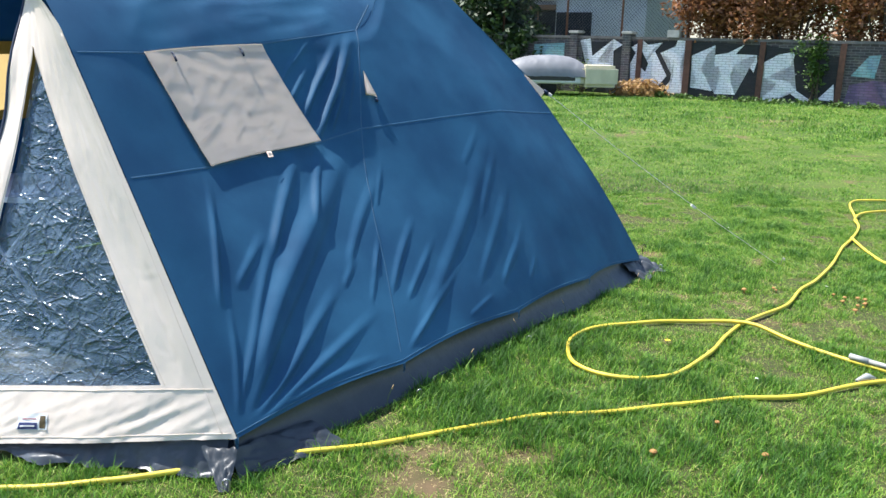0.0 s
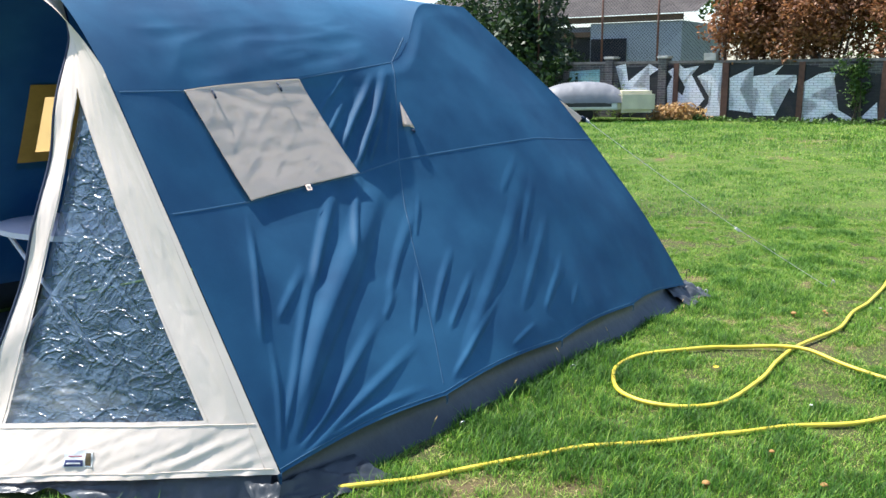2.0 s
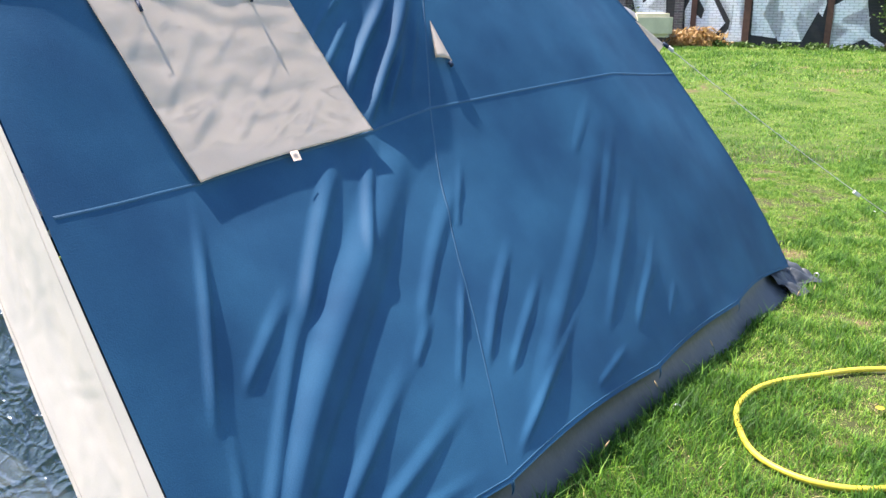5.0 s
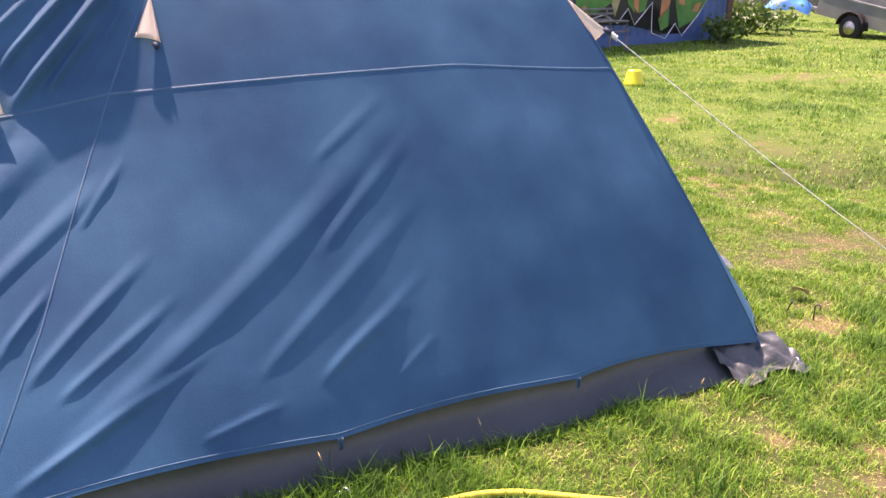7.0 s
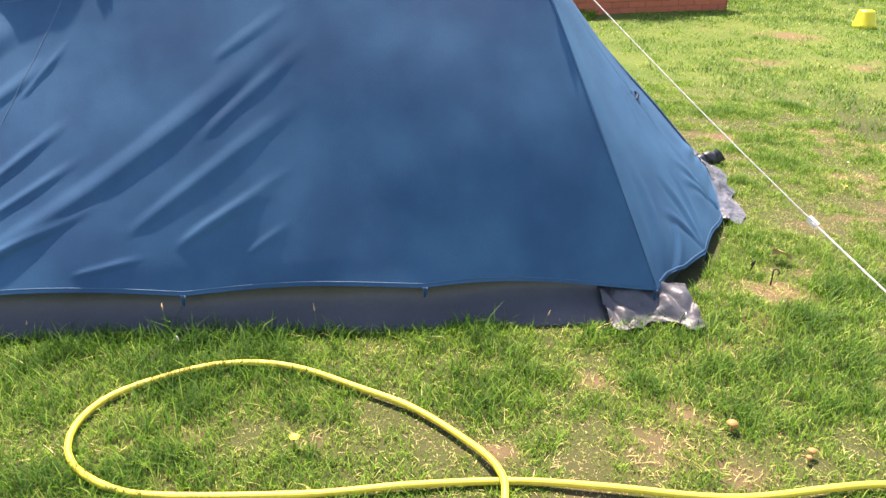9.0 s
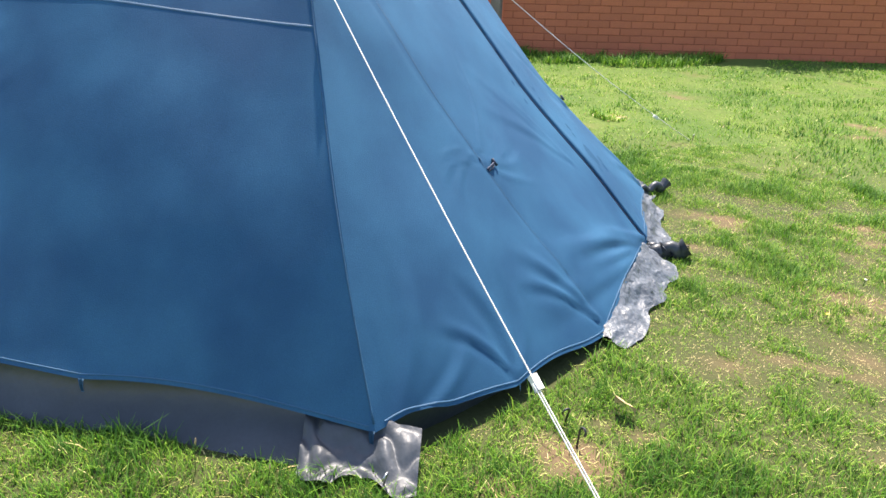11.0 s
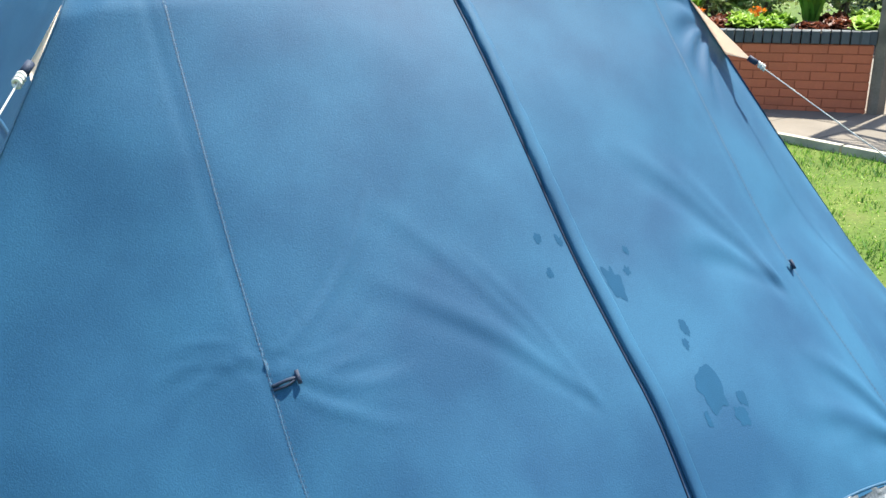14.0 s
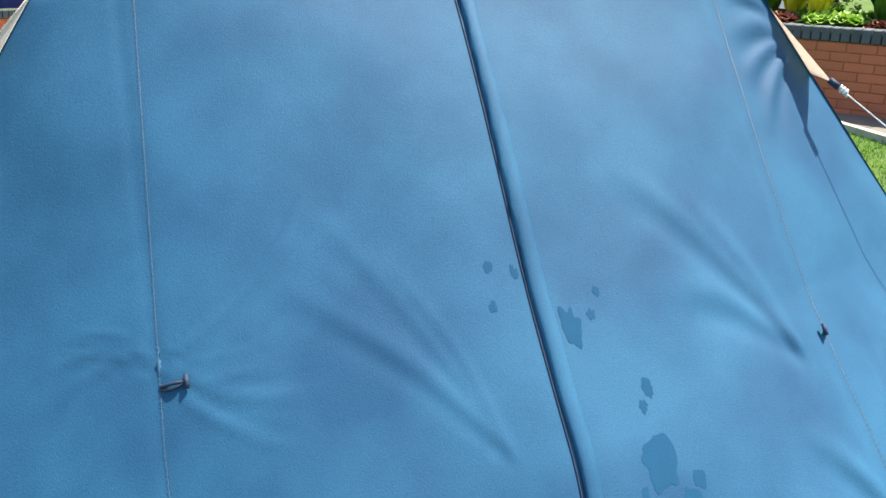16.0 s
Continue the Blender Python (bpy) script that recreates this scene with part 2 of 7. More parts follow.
def ridge(u, s, line):
    """Height of one fold of the cloth along a line, tapering to its ends."""
    u0, s0, u1, s1, w, h = line
    du, ds = u1 - u0, s1 - s0
    n = math.hypot(du, ds)
    k = ((u - u0) * du + (s - s0) * ds) / (n * n)
    if k < -0.05 or k > 1.05:
        return 0.0
    bend = 0.035 * math.sin(math.pi * k)
    d = ((u - u0) * ds - (s - s0) * du) / n + bend
    w = w * (0.4 + 0.9 * k)
    if abs(d) > 4 * w:
        return 0.0
    fade = step((k + 0.02) / 0.10) * step((1.03 - k) / 0.45)
    return h * fade * (math.exp(-(d / w) ** 2) - 0.65 * math.exp(-((d - 1.7 * w) / w) ** 2))


def crease(points, w, h):
    """A long fold whose crest runs through points (u, z), lit on its upper side."""
    us, zs = [p[0] for p in points], [p[1] for p in points]
    c = [float(q) for q in np.polyfit(us, zs, min(len(points) - 1, 3))]
    return us[0], us[-1], c, w, h


def crease_height(u, z, f):
    u0, u1, c, w, h = f
    k = (u - u0) / (u1 - u0)
    if k <= 0 or k >= 1:
        return 0.0
    line, slope = 0.0, 0.0
    for q in c:
        slope = slope * u + line
        line = line * u + q
    w *= 0.55 + 0.45 * k
    d = (z - line) / math.sqrt(1 + slope * slope) / w
    if d >= 1 or d <= -0.7:
        return 0.0
    body = 0.5 + 0.5 * math.cos(math.pi * (d if d > 0 else d / 0.7))
    return h * body * step(k / 0.2) * step((1 - k) / 0.5)


def fan(origin, targets, w, h):
    """Folds that spread from one peg or pole to several places."""
    return [(*origin, *t, w * random.uniform(0.7, 1.25), h * random.uniform(0.75, 1.25)) for t in targets]


creases = [
    # from the front peg up under the window
    crease([(-3.31, 0.18), (-3.0, 0.44), (-2.72, 0.61), (-2.3, 0.87), (-1.90, 1.17)], 0.105, 0.022), crease([(-3.30, 0.18), (-2.9, 0.45), (-2.55, 0.66), (-2.1, 0.97)], 0.045, 0.010), crease([(-3.31, 0.22), (-3.02, 0.50), (-2.62, 0.80)], 0.040, 0.008), crease([(-3.20, 0.54), (-3.07, 0.755), (-2.92, 0.98)], 0.038, 0.0095),
    crease([(-2.82, 0.65), (-2.54, 0.89), (-2.34, 1.04)], 0.055, 0.0135), crease([(-3.08, 0.59), (-2.76, 0.75)], 0.04, 0.006),
    crease([(-3.31, 0.165), (-2.95, 0.24), (-2.6, 0.32), (-2.36, 0.38)], 0.04, 0.0095), crease([(-3.31, 0.18), (-2.95, 0.31), (-2.8, 0.38), (-2.48, 0.52)], 0.042, 0.0105),
    crease([(-3.31, 0.16), (-2.74, 0.215), (-2.44, 0.205)], 0.030, 0.0085), crease([(-3.33, 0.20), (-3.21, 0.40), (-3.12, 0.60)], 0.030, 0.006),
    crease([(-2.54, 0.48), (-2.34, 0.59)], 0.03, 0.004), crease([(-2.52, 0.72), (-2.3, 0.95), (-2.17, 1.07)], 0.04, 0.009),
    # beside the pole seam
    crease([(-2.23, 1.06), (-1.95, 1.34), (-1.69, 1.60)], 0.054, 0.0270), crease([(-2.25, 1.16), (-2.03, 1.37), (-1.80, 1.55)], 0.042, 0.0200),
    crease([(-2.28, 1.25), (-2.06, 1.43)], 0.034, 0.0100), crease([(-2.18, 1.42), (-2.00, 1.55)], 0.026, 0.0065), crease([(-2.12, 1.10), (-1.86, 1.39)], 0.032, 0.0140), crease([(-2.02, 1.12), (-1.72, 1.52)], 0.024, 0.0070), crease([(-2.30, 1.33), (-2.12, 1.47)], 0.024, 0.0050),
    crease([(-2.31, 0.50), (-2.15, 0.64)], 0.022, 0.0050),
    # from the second peg across the long plain panel
    crease([(-2.36, 0.19), (-2.06, 0.305), (-1.72, 0.45)], 0.034, 0.0085), crease([(-2.28, 0.40), (-2.08, 0.55), (-1.86, 0.70)], 0.036, 0.0070),
    crease([(-2.21, 0.36), (-2.01, 0.47), (-1.80, 0.59)], 0.032, 0.0055), crease([(-1.86, 0.22), (-1.57, 0.275)], 0.022, 0.0045),
    crease([(-1.50, 0.29), (-1.31, 0.39), (-1.10, 0.48)], 0.045, 0.0055), crease([(-1.25, 0.27), (-1.07, 0.37)], 0.030, 0.0032),
    crease([(-1.42, 0.61), (-1.23, 0.76), (-0.98, 0.94)], 0.050, 0.0034), crease([(-1.38, 0.86), (-1.05, 1.06)], 0.046, 0.0020),
    crease([(-2.30, 0.20), (-1.89, 0.42), (-1.51, 0.65), (-0.98, 1.04)], 0.075, 0.0072), crease([(-1.69, 0.32), (-1.31, 0.56), (-0.97, 0.78)], 0.055, 0.0045),
    crease([(-1.45, 0.33), (-1.02, 0.56)], 0.036, 0.0022), crease([(-2.47, 0.53), (-2.22, 0.71), (-1.88, 0.94)], 0.050, 0.0060),
    crease([(-2.08, 0.75), (-1.90, 0.95)], 0.022, 0.0040), crease([(-2.43, 0.39), (-2.14, 0.64)], 0.030, 0.0040),
]


def side_relief(u, z):
    d = 1.3 * sum(crease_height(u, z, f) for f in creases if f[0] < u < f[1])
    d += 0.011 * noise.noise((u * 1.6, z * 1.6, 1.0)) + 0.0040 * noise.noise((u * 3.4, z * 3.4, 4.0)) + 0.0012 * noise.noise((u * 9, z * 7, 4.0))
    d += 0.05 * math.sin(math.pi * min(1, max(0, (z - 0.16) / 1.8))) * step((u + 2.1) / 0.9) * step((hip_u(z) - u) / 0.8)
    edge = step((hip_u(z) - u) / 0.25) * step((u - U0) / 0.10) * step((elbow(u) + 0.02 - z) / 0.10) * (0.35 + 0.65 * step((z - 0.14) / 0.12))
    return d * edge


NB = (0.83, 0.557)


def side_point(i, j, sign=1, relief=True):
    z0 = Z_HIP + (Z_TOP - Z_HIP) * j
    start = U0 if sign > 0 else -3.09 - 0.095 * z0
    u = start + (hip_u(z0) - start) * i
    zb = side_base(u)
    z = zb + (elbow(u) - zb) * j
    d = side_relief(u, z) if relief else 0.0
    wide = 0.0 if sign > 0 else 0.12 * step((u + 0.9) / 1.1) * max(0.0, 1 - (z - 0.1) / 0.7) ** 1.7
    return T(u, sign * (side_v(z, u) + wide + d * NB[0]), z + d * NB[1])


tent = empty("tent", "blue cotton family tent with beige front panels and window flap", "tent")
bm = bmesh.new()
add_grid(bm, side_point, 400, 180)
part("side_wall", bm, blue, tent, "faded blue cotton side wall with slack folds")

# the far side wall has its window cut out
WIN = (-2.90, -2.56, 1.05, 1.50)
bm = bmesh.new()
rows = add_grid(bm, lambda i, j: side_point(i, j, -1, False), 84, 60)
cut = []
for f in bm.faces:
    c = f.calc_center_median()
    u, v = to_uv(c.x, c.y)
    if WIN[0] + 0.03 < u < WIN[1] - 0.03 and WIN[2] + 0.02 < c.z < WIN[3] - 0.04:
        cut.append(f)
bmesh.ops.delete(bm, geom=cut, context="FACES")
part("side_wall", bm, blue, tent)

rear_folds = []
for x0, targets in ((0.0, [(1.2, 0.18), (1.1, 0.28), (0.9, 0.35), (-0.3, 0.2), (-0.42, 0.15)]),
                    (0.81, [(0.98, 0.4), (1.05, 0.3)]), (-0.86, [(-0.5, 0.22), (-0.45, 0.3), (-0.6, 0.4), (-1.0, 0.5)]),
                    (1.28, [(1.2, 0.4), (1.05, 0.35), (1.4, 0.3)]), (1.70, [(1.35, 0.5), (1.5, 0.55), (1.3, 0.25)])):
    rear_folds += fan((x0, 0.07), targets, 0.020, 0.0055)
rear_folds += fan((0.0, 0.10), [(1.15, 0.22), (1.0, 0.31), (0.6, 0.28)], 0.022, 0.008)
rear_folds += fan((-1.16, 1.16), [(-0.85, 1.3), (-0.8, 1.18), (-0.82, 1.05), (-0.86, 0.92), (-0.92, 1.4)], 0.024, 0.009)
rear_folds += fan((0.8, 0.64), [(0.45, 0.6), (0.5, 0.72), (0.42, 0.95), (0.5, 0.5), (1.0, 0.66), (1.05, 0.6), (0.55, 0.66), (0.6, 0.54), (1.0, 0.55)], 0.009, 0.003)
rear_folds += fan((0.1, 0.45), [(0.5, 0.95), (0.35, 0.85), (0.6, 0.8), (0.45, 0.72)], 0.02, 0.0018)
rear_folds += fan((-0.72, 0.5), [(-0.3, 0.95), (-0.45, 0.9), (-0.35, 0.7)], 0.025, 0.004)


def rear_base(x):
    w = abs(x) * 1.7
    pegs = (0.0, 0.83, 1.28, 1.70)
    for a, b in zip(pegs, pegs[1:]):
        if w <= b:
            return 0.085 - 0.035 * math.exp(-((w - 0.83) / 0.25) ** 2) - (0.03 * step((w - 0.7) / 0.3) * step((1.62 - w) / 0.15) if x > 0 else 0.0) + 0.025 * math.sin(math.pi * (w - a) / (b - a)) + 0.015 * step((w - 1.4) / 0.3)
    return 0.10


def rear_place(x, z, relief=True):
    w = side_v(z, hip_u(z)) + (0.12 * max(0.0, 1 - (z - 0.1) / 0.7) ** 1.7 if x < 0 else 0.0)
    u, v = rear_u(z) - rear_b(z) * abs(x) ** (1.95 if x > 0 else 2.3 + 1.1 * max(0.0, 1 - (z - 0.1) / 0.5)), x * w
    d = 0.0
    if relief:
        d = sum(ridge(v, z, f) for f in rear_folds) + 0.016 * noise.noise((v * 1.9, z * 1.9, 7.0)) + 0.006 * noise.noise((v * 3.6, z * 3.6, 9.0)) + 0.0016 * noise.noise((v * 5, z * 5, 8.0))
        d += 0.008 * math.sin(math.pi * min(1, z / 1.6))
        d -= 0.0015 * math.exp(-((abs(v) - 0.80) / 0.015) ** 2)
        d -= 0.02 * math.sin(math.pi * min(1, max(0.0, (z - 0.1) / 1.0))) ** 1.5 * (1 - abs(x) ** 3)
        d *= step((1 - abs(x)) / 0.1) * step((1.97 - z) / 0.15)
    return u + d * 0.74, v, z + d * 0.67


def rear_point(i, j):
    x = 2 * i - 1
    zb = rear_base(x)
    return T(*rear_place(x, zb + (Z_TOP - zb) * j))


bm = bmesh.new()
add_grid(bm, rear_point, 280, 150)
rear_wall = part("rear_wall", bm, blue, tent, "sun-bleached blue cotton rear wall with damp stains")


def roof_point(i, j):
    x = 2 * j - 1
    end = rear_u(Z_TOP) - rear_b(Z_TOP) * abs(x) ** 2.3
    u = U0 + (end - U0) * i
    ze = elbow(u)
    crown = 1 - abs(x) ** 2.2
    back = min(1.0, (1 - i) * 3)
    z = ze + (2.02 - ze) * crown * math.sqrt(back * (2 - back))
    edge_wrinkle = step((-1.7 - u) / 0.2) * step((u + 3.2) / 0.3) * step((abs(x) - 0.55) / 0.3) * step((1 - abs(x)) / 0.06)
    z += 0.022 * edge_wrinkle * (0.35 - abs(noise.noise((u * 2.6 + x * 3, x * 11, 5.0))))
    z += 0.012 * crown * noise.noise((u * 4, x * 3, 2.0)) * (1 if u < -1.5 else 0.3) * back
    return T(u, x * side_v(ze, u), z)


bm = bmesh.new()
add_grid(bm, roof_point, 200, 140)
part("roof", bm, blue, tent)


def ribbon(name, pts, width, mat, out, lift=0.003, label="", crown=0.002):
    """A sewn strip that follows points of the cloth, 2 mm thick."""
    bm = bmesh.new()
    pts = [Vector(p) for p in pts]
    ra, rb = [], []
    for k, p in enumerate(pts):
        d = (pts[min(k + 1, len(pts) - 1)] - pts[max(k - 1, 0)]).normalized()
        s = d.cross(out).normalized() * width / 2
        ra.append([bm.verts.new(p + out * lift + s * q + out * (crown if abs(q) < 0.9 else -2 * crown)) for q in (-1, -0.6, 0.6, 1)])
    for a, b in zip(ra, ra[1:]):
        for q in range(3):
            bm.faces.new((a[q], b[q], b[q + 1], a[q + 1]))
    return part(name, bm, mat, tent, label)


seam_blue = material("blue_seam_tape", (0.012, 0.080, 0.160), rough=0.6, vary=0.1, scale=30, fine=500, bump=0.3)
dark_blue = material("navy_webbing", (0.012, 0.025, 0.06), rough=0.7, vary=0.15, scale=30, fine=300, bump=0.2)
OUT_SIDE = Vector((AY * NB[0], -AX * NB[0], NB[1]))
OUT_REAR = Vector((AX * 0.74, AY * 0.74, 0.67))


def on_side(u, z, lift=0.0):
    d = side_relief(u, z) + lift
    return T(u, side_v(z, u) + d * NB[0], z + d * NB[1])


def on_rear(v, z, lift=0.0):
    w = side_v(z, hip_u(z)) + (0.12 * max(0.0, 1 - (z - 0.1) / 0.7) ** 1.7 if v < 0 else 0.0)
    u, vv, zz = rear_place(v / w, z)
    return T(u + lift * 0.74, vv, zz + lift * 0.67)


def run(a, b, n):
    return [(a[0] + (b[0] - a[0]) * k / n, a[1] + (b[1] - a[1]) * k / n) for k in range(n + 1)]


# seams of the side wall
ribbon("seam", [on_side(u, z) for u, z in run((-3.33, 1.03), (-2.9, 1.015), 20) + run((-2.9, 1.015), (-2.22, 1.06), 30)[1:] + run((-2.22, 1.06), (-1.93, 1.11), 14)[1:]], 0.011, seam_blue, OUT_SIDE, 0.0005, "", 0.0007)
ribbon("seam", [on_side(u, z) for u, z in run((-1.93, 1.11), (-0.8, 1.122), 40) + run((-0.8, 1.122), (-0.1, 1.10), 24)[1:]], 0.012, seam_blue, OUT_SIDE, 0.0005, "", 0.0007)
ribbon("seam", [on_side(u, z) for u, z in run((-3.33, 1.483), (-3.0, 1.48), 14) + run((-3.0, 1.48), (-2.32, 1.522), 30)[1:] + run((-2.32, 1.522), (-1.67, 1.598), 30)[1:]], 0.011, seam_blue, OUT_SIDE, 0.0005, "", 0.0007)
ribbon("seam", [on_side(u, z) for u, z in run((-2.40, 0.2), (-2.21, 0.53), 20) + run((-2.21, 0.53), (-1.93, 1.11), 30)[1:] + run((-1.93, 1.11), (-1.66, 1.60), 30)[1:] + run((-1.66, 1.60), (-1.47, 1.74), 12)[1:]], 0.008, seam_blue, OUT_SIDE, 0.0003, "", 0.0006)
# hems along the pegs
ribbon("hem", [on_side(u, side_base(u) + 0.012) for u in [U0 + (0.24 - U0) * k / 200 for k in range(201)]], 0.005, seam_blue, OUT_SIDE, 0.001, "", 0.0006)
ribbon("hem", [on_rear(x * side_v(0.1, 0.26), rear_base(x) + 0.012) for x in [-0.98 + 1.96 * k / 200 for k in range(201)]], 0.007, seam_blue, OUT_REAR, 0.001, "", 0.0006)
# hips
for s in (1, -1):
    pts = [T(hip_u(z), s * side_v(z, hip_u(z)), z) for z in [0.12 + 1.62 * k / 60 for k in range(61)]]
    bm = bmesh.new()
    add_tube(bm, pts if s > 0 else [T(hip_u(z), -side_v(z, hip_u(z)) - 0.12 * max(0.0, 1 - (z - 0.1) / 0.7) ** 1.7, z) for z in [0.12 + 1.62 * k / 60 for k in range(61)]], lambda k: 0.0004 + 0.0026 * max(0.0, 1 - k) ** 0.5, 6)
    part("hip_seam", bm, seam_blue, tent)
# rear seams
for v in (0.80, -0.82):
    ribbon("seam", [on_rear(v - 0.05 * max(0.0, z - 0.5) * (v > 0), z) for z in [0.08 + 1.48 * k / 120 for k in range(121)]], 0.008, seam_blue, OUT_REAR, -0.0003, "", 0.0005)
    bm = bmesh.new()
    for k in range(166):
        for off in (-0.003, 0.003):
            z = 0.09 + 0.0088 * k
            vz = v + off - 0.05 * max(0.0, z - 0.5) * (v > 0)
            a, b = on_rear(vz, z, 0.0014), on_rear(vz, z + 0.0045, 0.0014)
            s = Vector((AY, -AX, 0)) * 0.0005
            bm.faces.new([bm.verts.new(p) for p in (a - s, a + s, b + s, b - s)])
    part("stitching", bm, dark_blue, tent, "double row of dark stitches")


def zip_flap(k):
    """The rolled flap that covers the rear zip."""
    z = 0.10 + 1.82 * k
    return z, 0.015 + 0.007 * math.sin(math.pi * min(1, k * 1.3))


bm = bmesh.new()
rings = []
for q in range(121):
    z, r = zip_flap(q / 120)
    c = on_rear(-0.047 + 0.04 * step((0.45 - z) / 0.35), z, 0.003)
    ring = []
    for h in range(9):
        a = math.pi * h / 8
        off = -math.cos(a) * r + (0.0018 * math.sin(q * 1.1 + h * 1.3) + 0.0035 * noise.noise((q * 0.9, h * 0.8, 1)) if q > 45 else 0.001 * math.sin(q * 0.5))
        ring.append(bm.verts.new(c + Vector((AY, -AX, 0)) * off + OUT_REAR * (math.sin(a) ** 0.7 * r * 0.55)))
    rings.append(ring)
for a, b in zip(rings, rings[1:]):
    for h in range(8):
        bm.faces.new((a[h], a[h + 1], b[h + 1], b[h]))
part("zip_flap", bm, blue, tent, "rolled blue flap over the rear zip")
bm = bmesh.new()
add_tube(bm, [on_rear(-0.020 + 0.04 * step((0.35 - 1.82 * k / 90) / 0.35), 0.1 + 1.82 * k / 90, 0.001) for k in range(91)], 0.0022, 5)
part("zip", bm, dark_blue, tent, "dark zip teeth along the flap")

# damp stains on the rear wall
stain = material("damp_blue_canvas", (0.0085, 0.062, 0.130), rough=0.85, vary=0.06, scale=12, fine=300, bump=0.1, spec=0.2)
spots = [(-0.105, 0.645, 0.030, 0.05), (-0.215, 0.40, 0.05, 0.055), (0.0, 0.755, 0.012, 0.015), (-0.03, 0.76, 0.012, 0.012), (-0.16, 0.66, 0.012, 0.014), (-0.19, 0.70, 0.010, 0.012), (-0.245, 0.52, 0.018, 0.02), (-0.22, 0.49, 0.016, 0.015), (-0.3, 0.36, 0.02, 0.02), (-0.16, 0.355, 0.012, 0.02), (-0.27, 0.33, 0.03, 0.025), (0.07, 0.7, 0.012, 0.012), (0.06, 0.77, 0.014, 0.012)]
for v0, z0, rv, rz in spots:
    bm = bmesh.new()
    ring = []
    for q in range(36):
        a = 2 * math.pi * q / 36
        k = 0.78 + 0.5 * noise.noise((math.cos(a) * 1.9 + v0 * 50, math.sin(a) * 1.9, z0 * 30))
        ring.append(bm.verts.new(on_rear(v0 + rv * k * math.cos(a), z0 + rz * k * math.sin(a), 0.0006)))
    c = bm.verts.new(on_rear(v0, z0, 0.0006))
    for q in range(36):
        bm.faces.new((c, ring[q], ring[(q + 1) % 36]))
    part("stain", bm, stain, tent, "dark damp blot on the rear cloth")

# ---- window flap, vent and toggles ----
# The far flap's backlit amber look is put into this cloth's colour.
glow = material("amber_lit_curtain_cloth", (0.62, 0.44, 0.18), rough=0.8, vary=0.06, scale=6, fine=200, bump=0.1)
for m, fac in ((glow, 0.45), (beige, 0.10), (blue, 0.03)):
    n, l = m.node_tree.nodes, m.node_tree.links
    tr = n.new("ShaderNodeBsdfTranslucent")
    if m is blue:
        tr.inputs["Color"].default_value = (0.004, 0.035, 0.20, 1)
    else:
        l.new(n["Principled BSDF"].inputs["Base Color"].links[0].from_socket, tr.inputs["Color"])
    mx = n.new("ShaderNodeMixShader")
    mx.inputs[0].default_value = fac
    l.new(n["Principled BSDF"].outputs[0], mx.inputs[1])
    l.new(tr.outputs[0], mx.inputs[2])
    l.new(mx.outputs[0], n["Material Output"].inputs["Surface"])


flap_creases = [
    crease([(-2.98, 1.30), (-2.80, 1.48)], 0.05, 0.010), crease([(-2.94, 1.16), (-2.62, 1.45)], 0.05, 0.012), crease([(-2.90, 1.08), (-2.52, 1.36)], 0.045, 0.011),
    crease([(-2.76, 1.06), (-2.40, 1.34)], 0.045, 0.012), crease([(-2.62, 1.06), (-2.36, 1.25)], 0.04, 0.010), crease([(-2.50, 1.07), (-2.33, 1.20)], 0.03, 0.008),
    crease([(-2.72, 1.28), (-2.45, 1.48)], 0.04, 0.007), crease([(-2.86, 1.35), (-2.74, 1.46)], 0.025, 0.005), crease([(-2.55, 1.22), (-2.38, 1.36)], 0.025, 0.005),
]


def flap_point(i, j):
    """The beige flap that hangs over the side window; j runs up."""
    u = -2.90 + 0.675 * i + (-0.10 + 0.005 * i) * j
    z = 1.012 + 0.043 * i + 0.006 * math.sin(math.pi * i) + (0.468 - 0.005 * i) * j
    k = 1 - j
    lift = 0.006 + 0.011 * k ** 0.8
    lift += 0.014 * k ** 3 * step((i - 0.75) / 0.25) + 0.0015 * noise.noise((i * 7, j * 9, 3.0))
    lift += 0.06 * sum(crease_height(u, z, f) for f in flap_creases)
    return T(u, side_v(z, u) + lift * NB[0], z + lift * NB[1])


bm = bmesh.new()
add_grid(bm, flap_point, 110, 80)
bmesh.ops.solidify(bm, geom=bm.faces[:], thickness=0.003)
flap = part("window_flap", bm, beige, tent, "beige canvas flap closed over the side window")


def toggle(place, out, down, size=0.05, sideways=None):
    """A webbing loop with a small wooden toggle."""
    bm = bmesh.new()
    side = out.cross(down).normalized() if sideways is None else sideways
    tip = place + (sideways or down) * size * 0.95 + out * size * 0.35
    add_tube(bm, spline([place, place + (tip - place) * 0.5 + out * 0.008, tip], 0.006), 0.004, 6)
    add_tube(bm, spline([place + down * 0.008, place + down * 0.010 + (tip - place) * 0.5 + out * 0.006, tip], 0.006), 0.003, 6)
    add_tube(bm, [tip - down * 0.014 + out * 0.004, tip + down * 0.016 + out * 0.002], 0.005, 8)
    return part("toggle", bm, dark_blue, tent, "navy webbing loop with toggle")


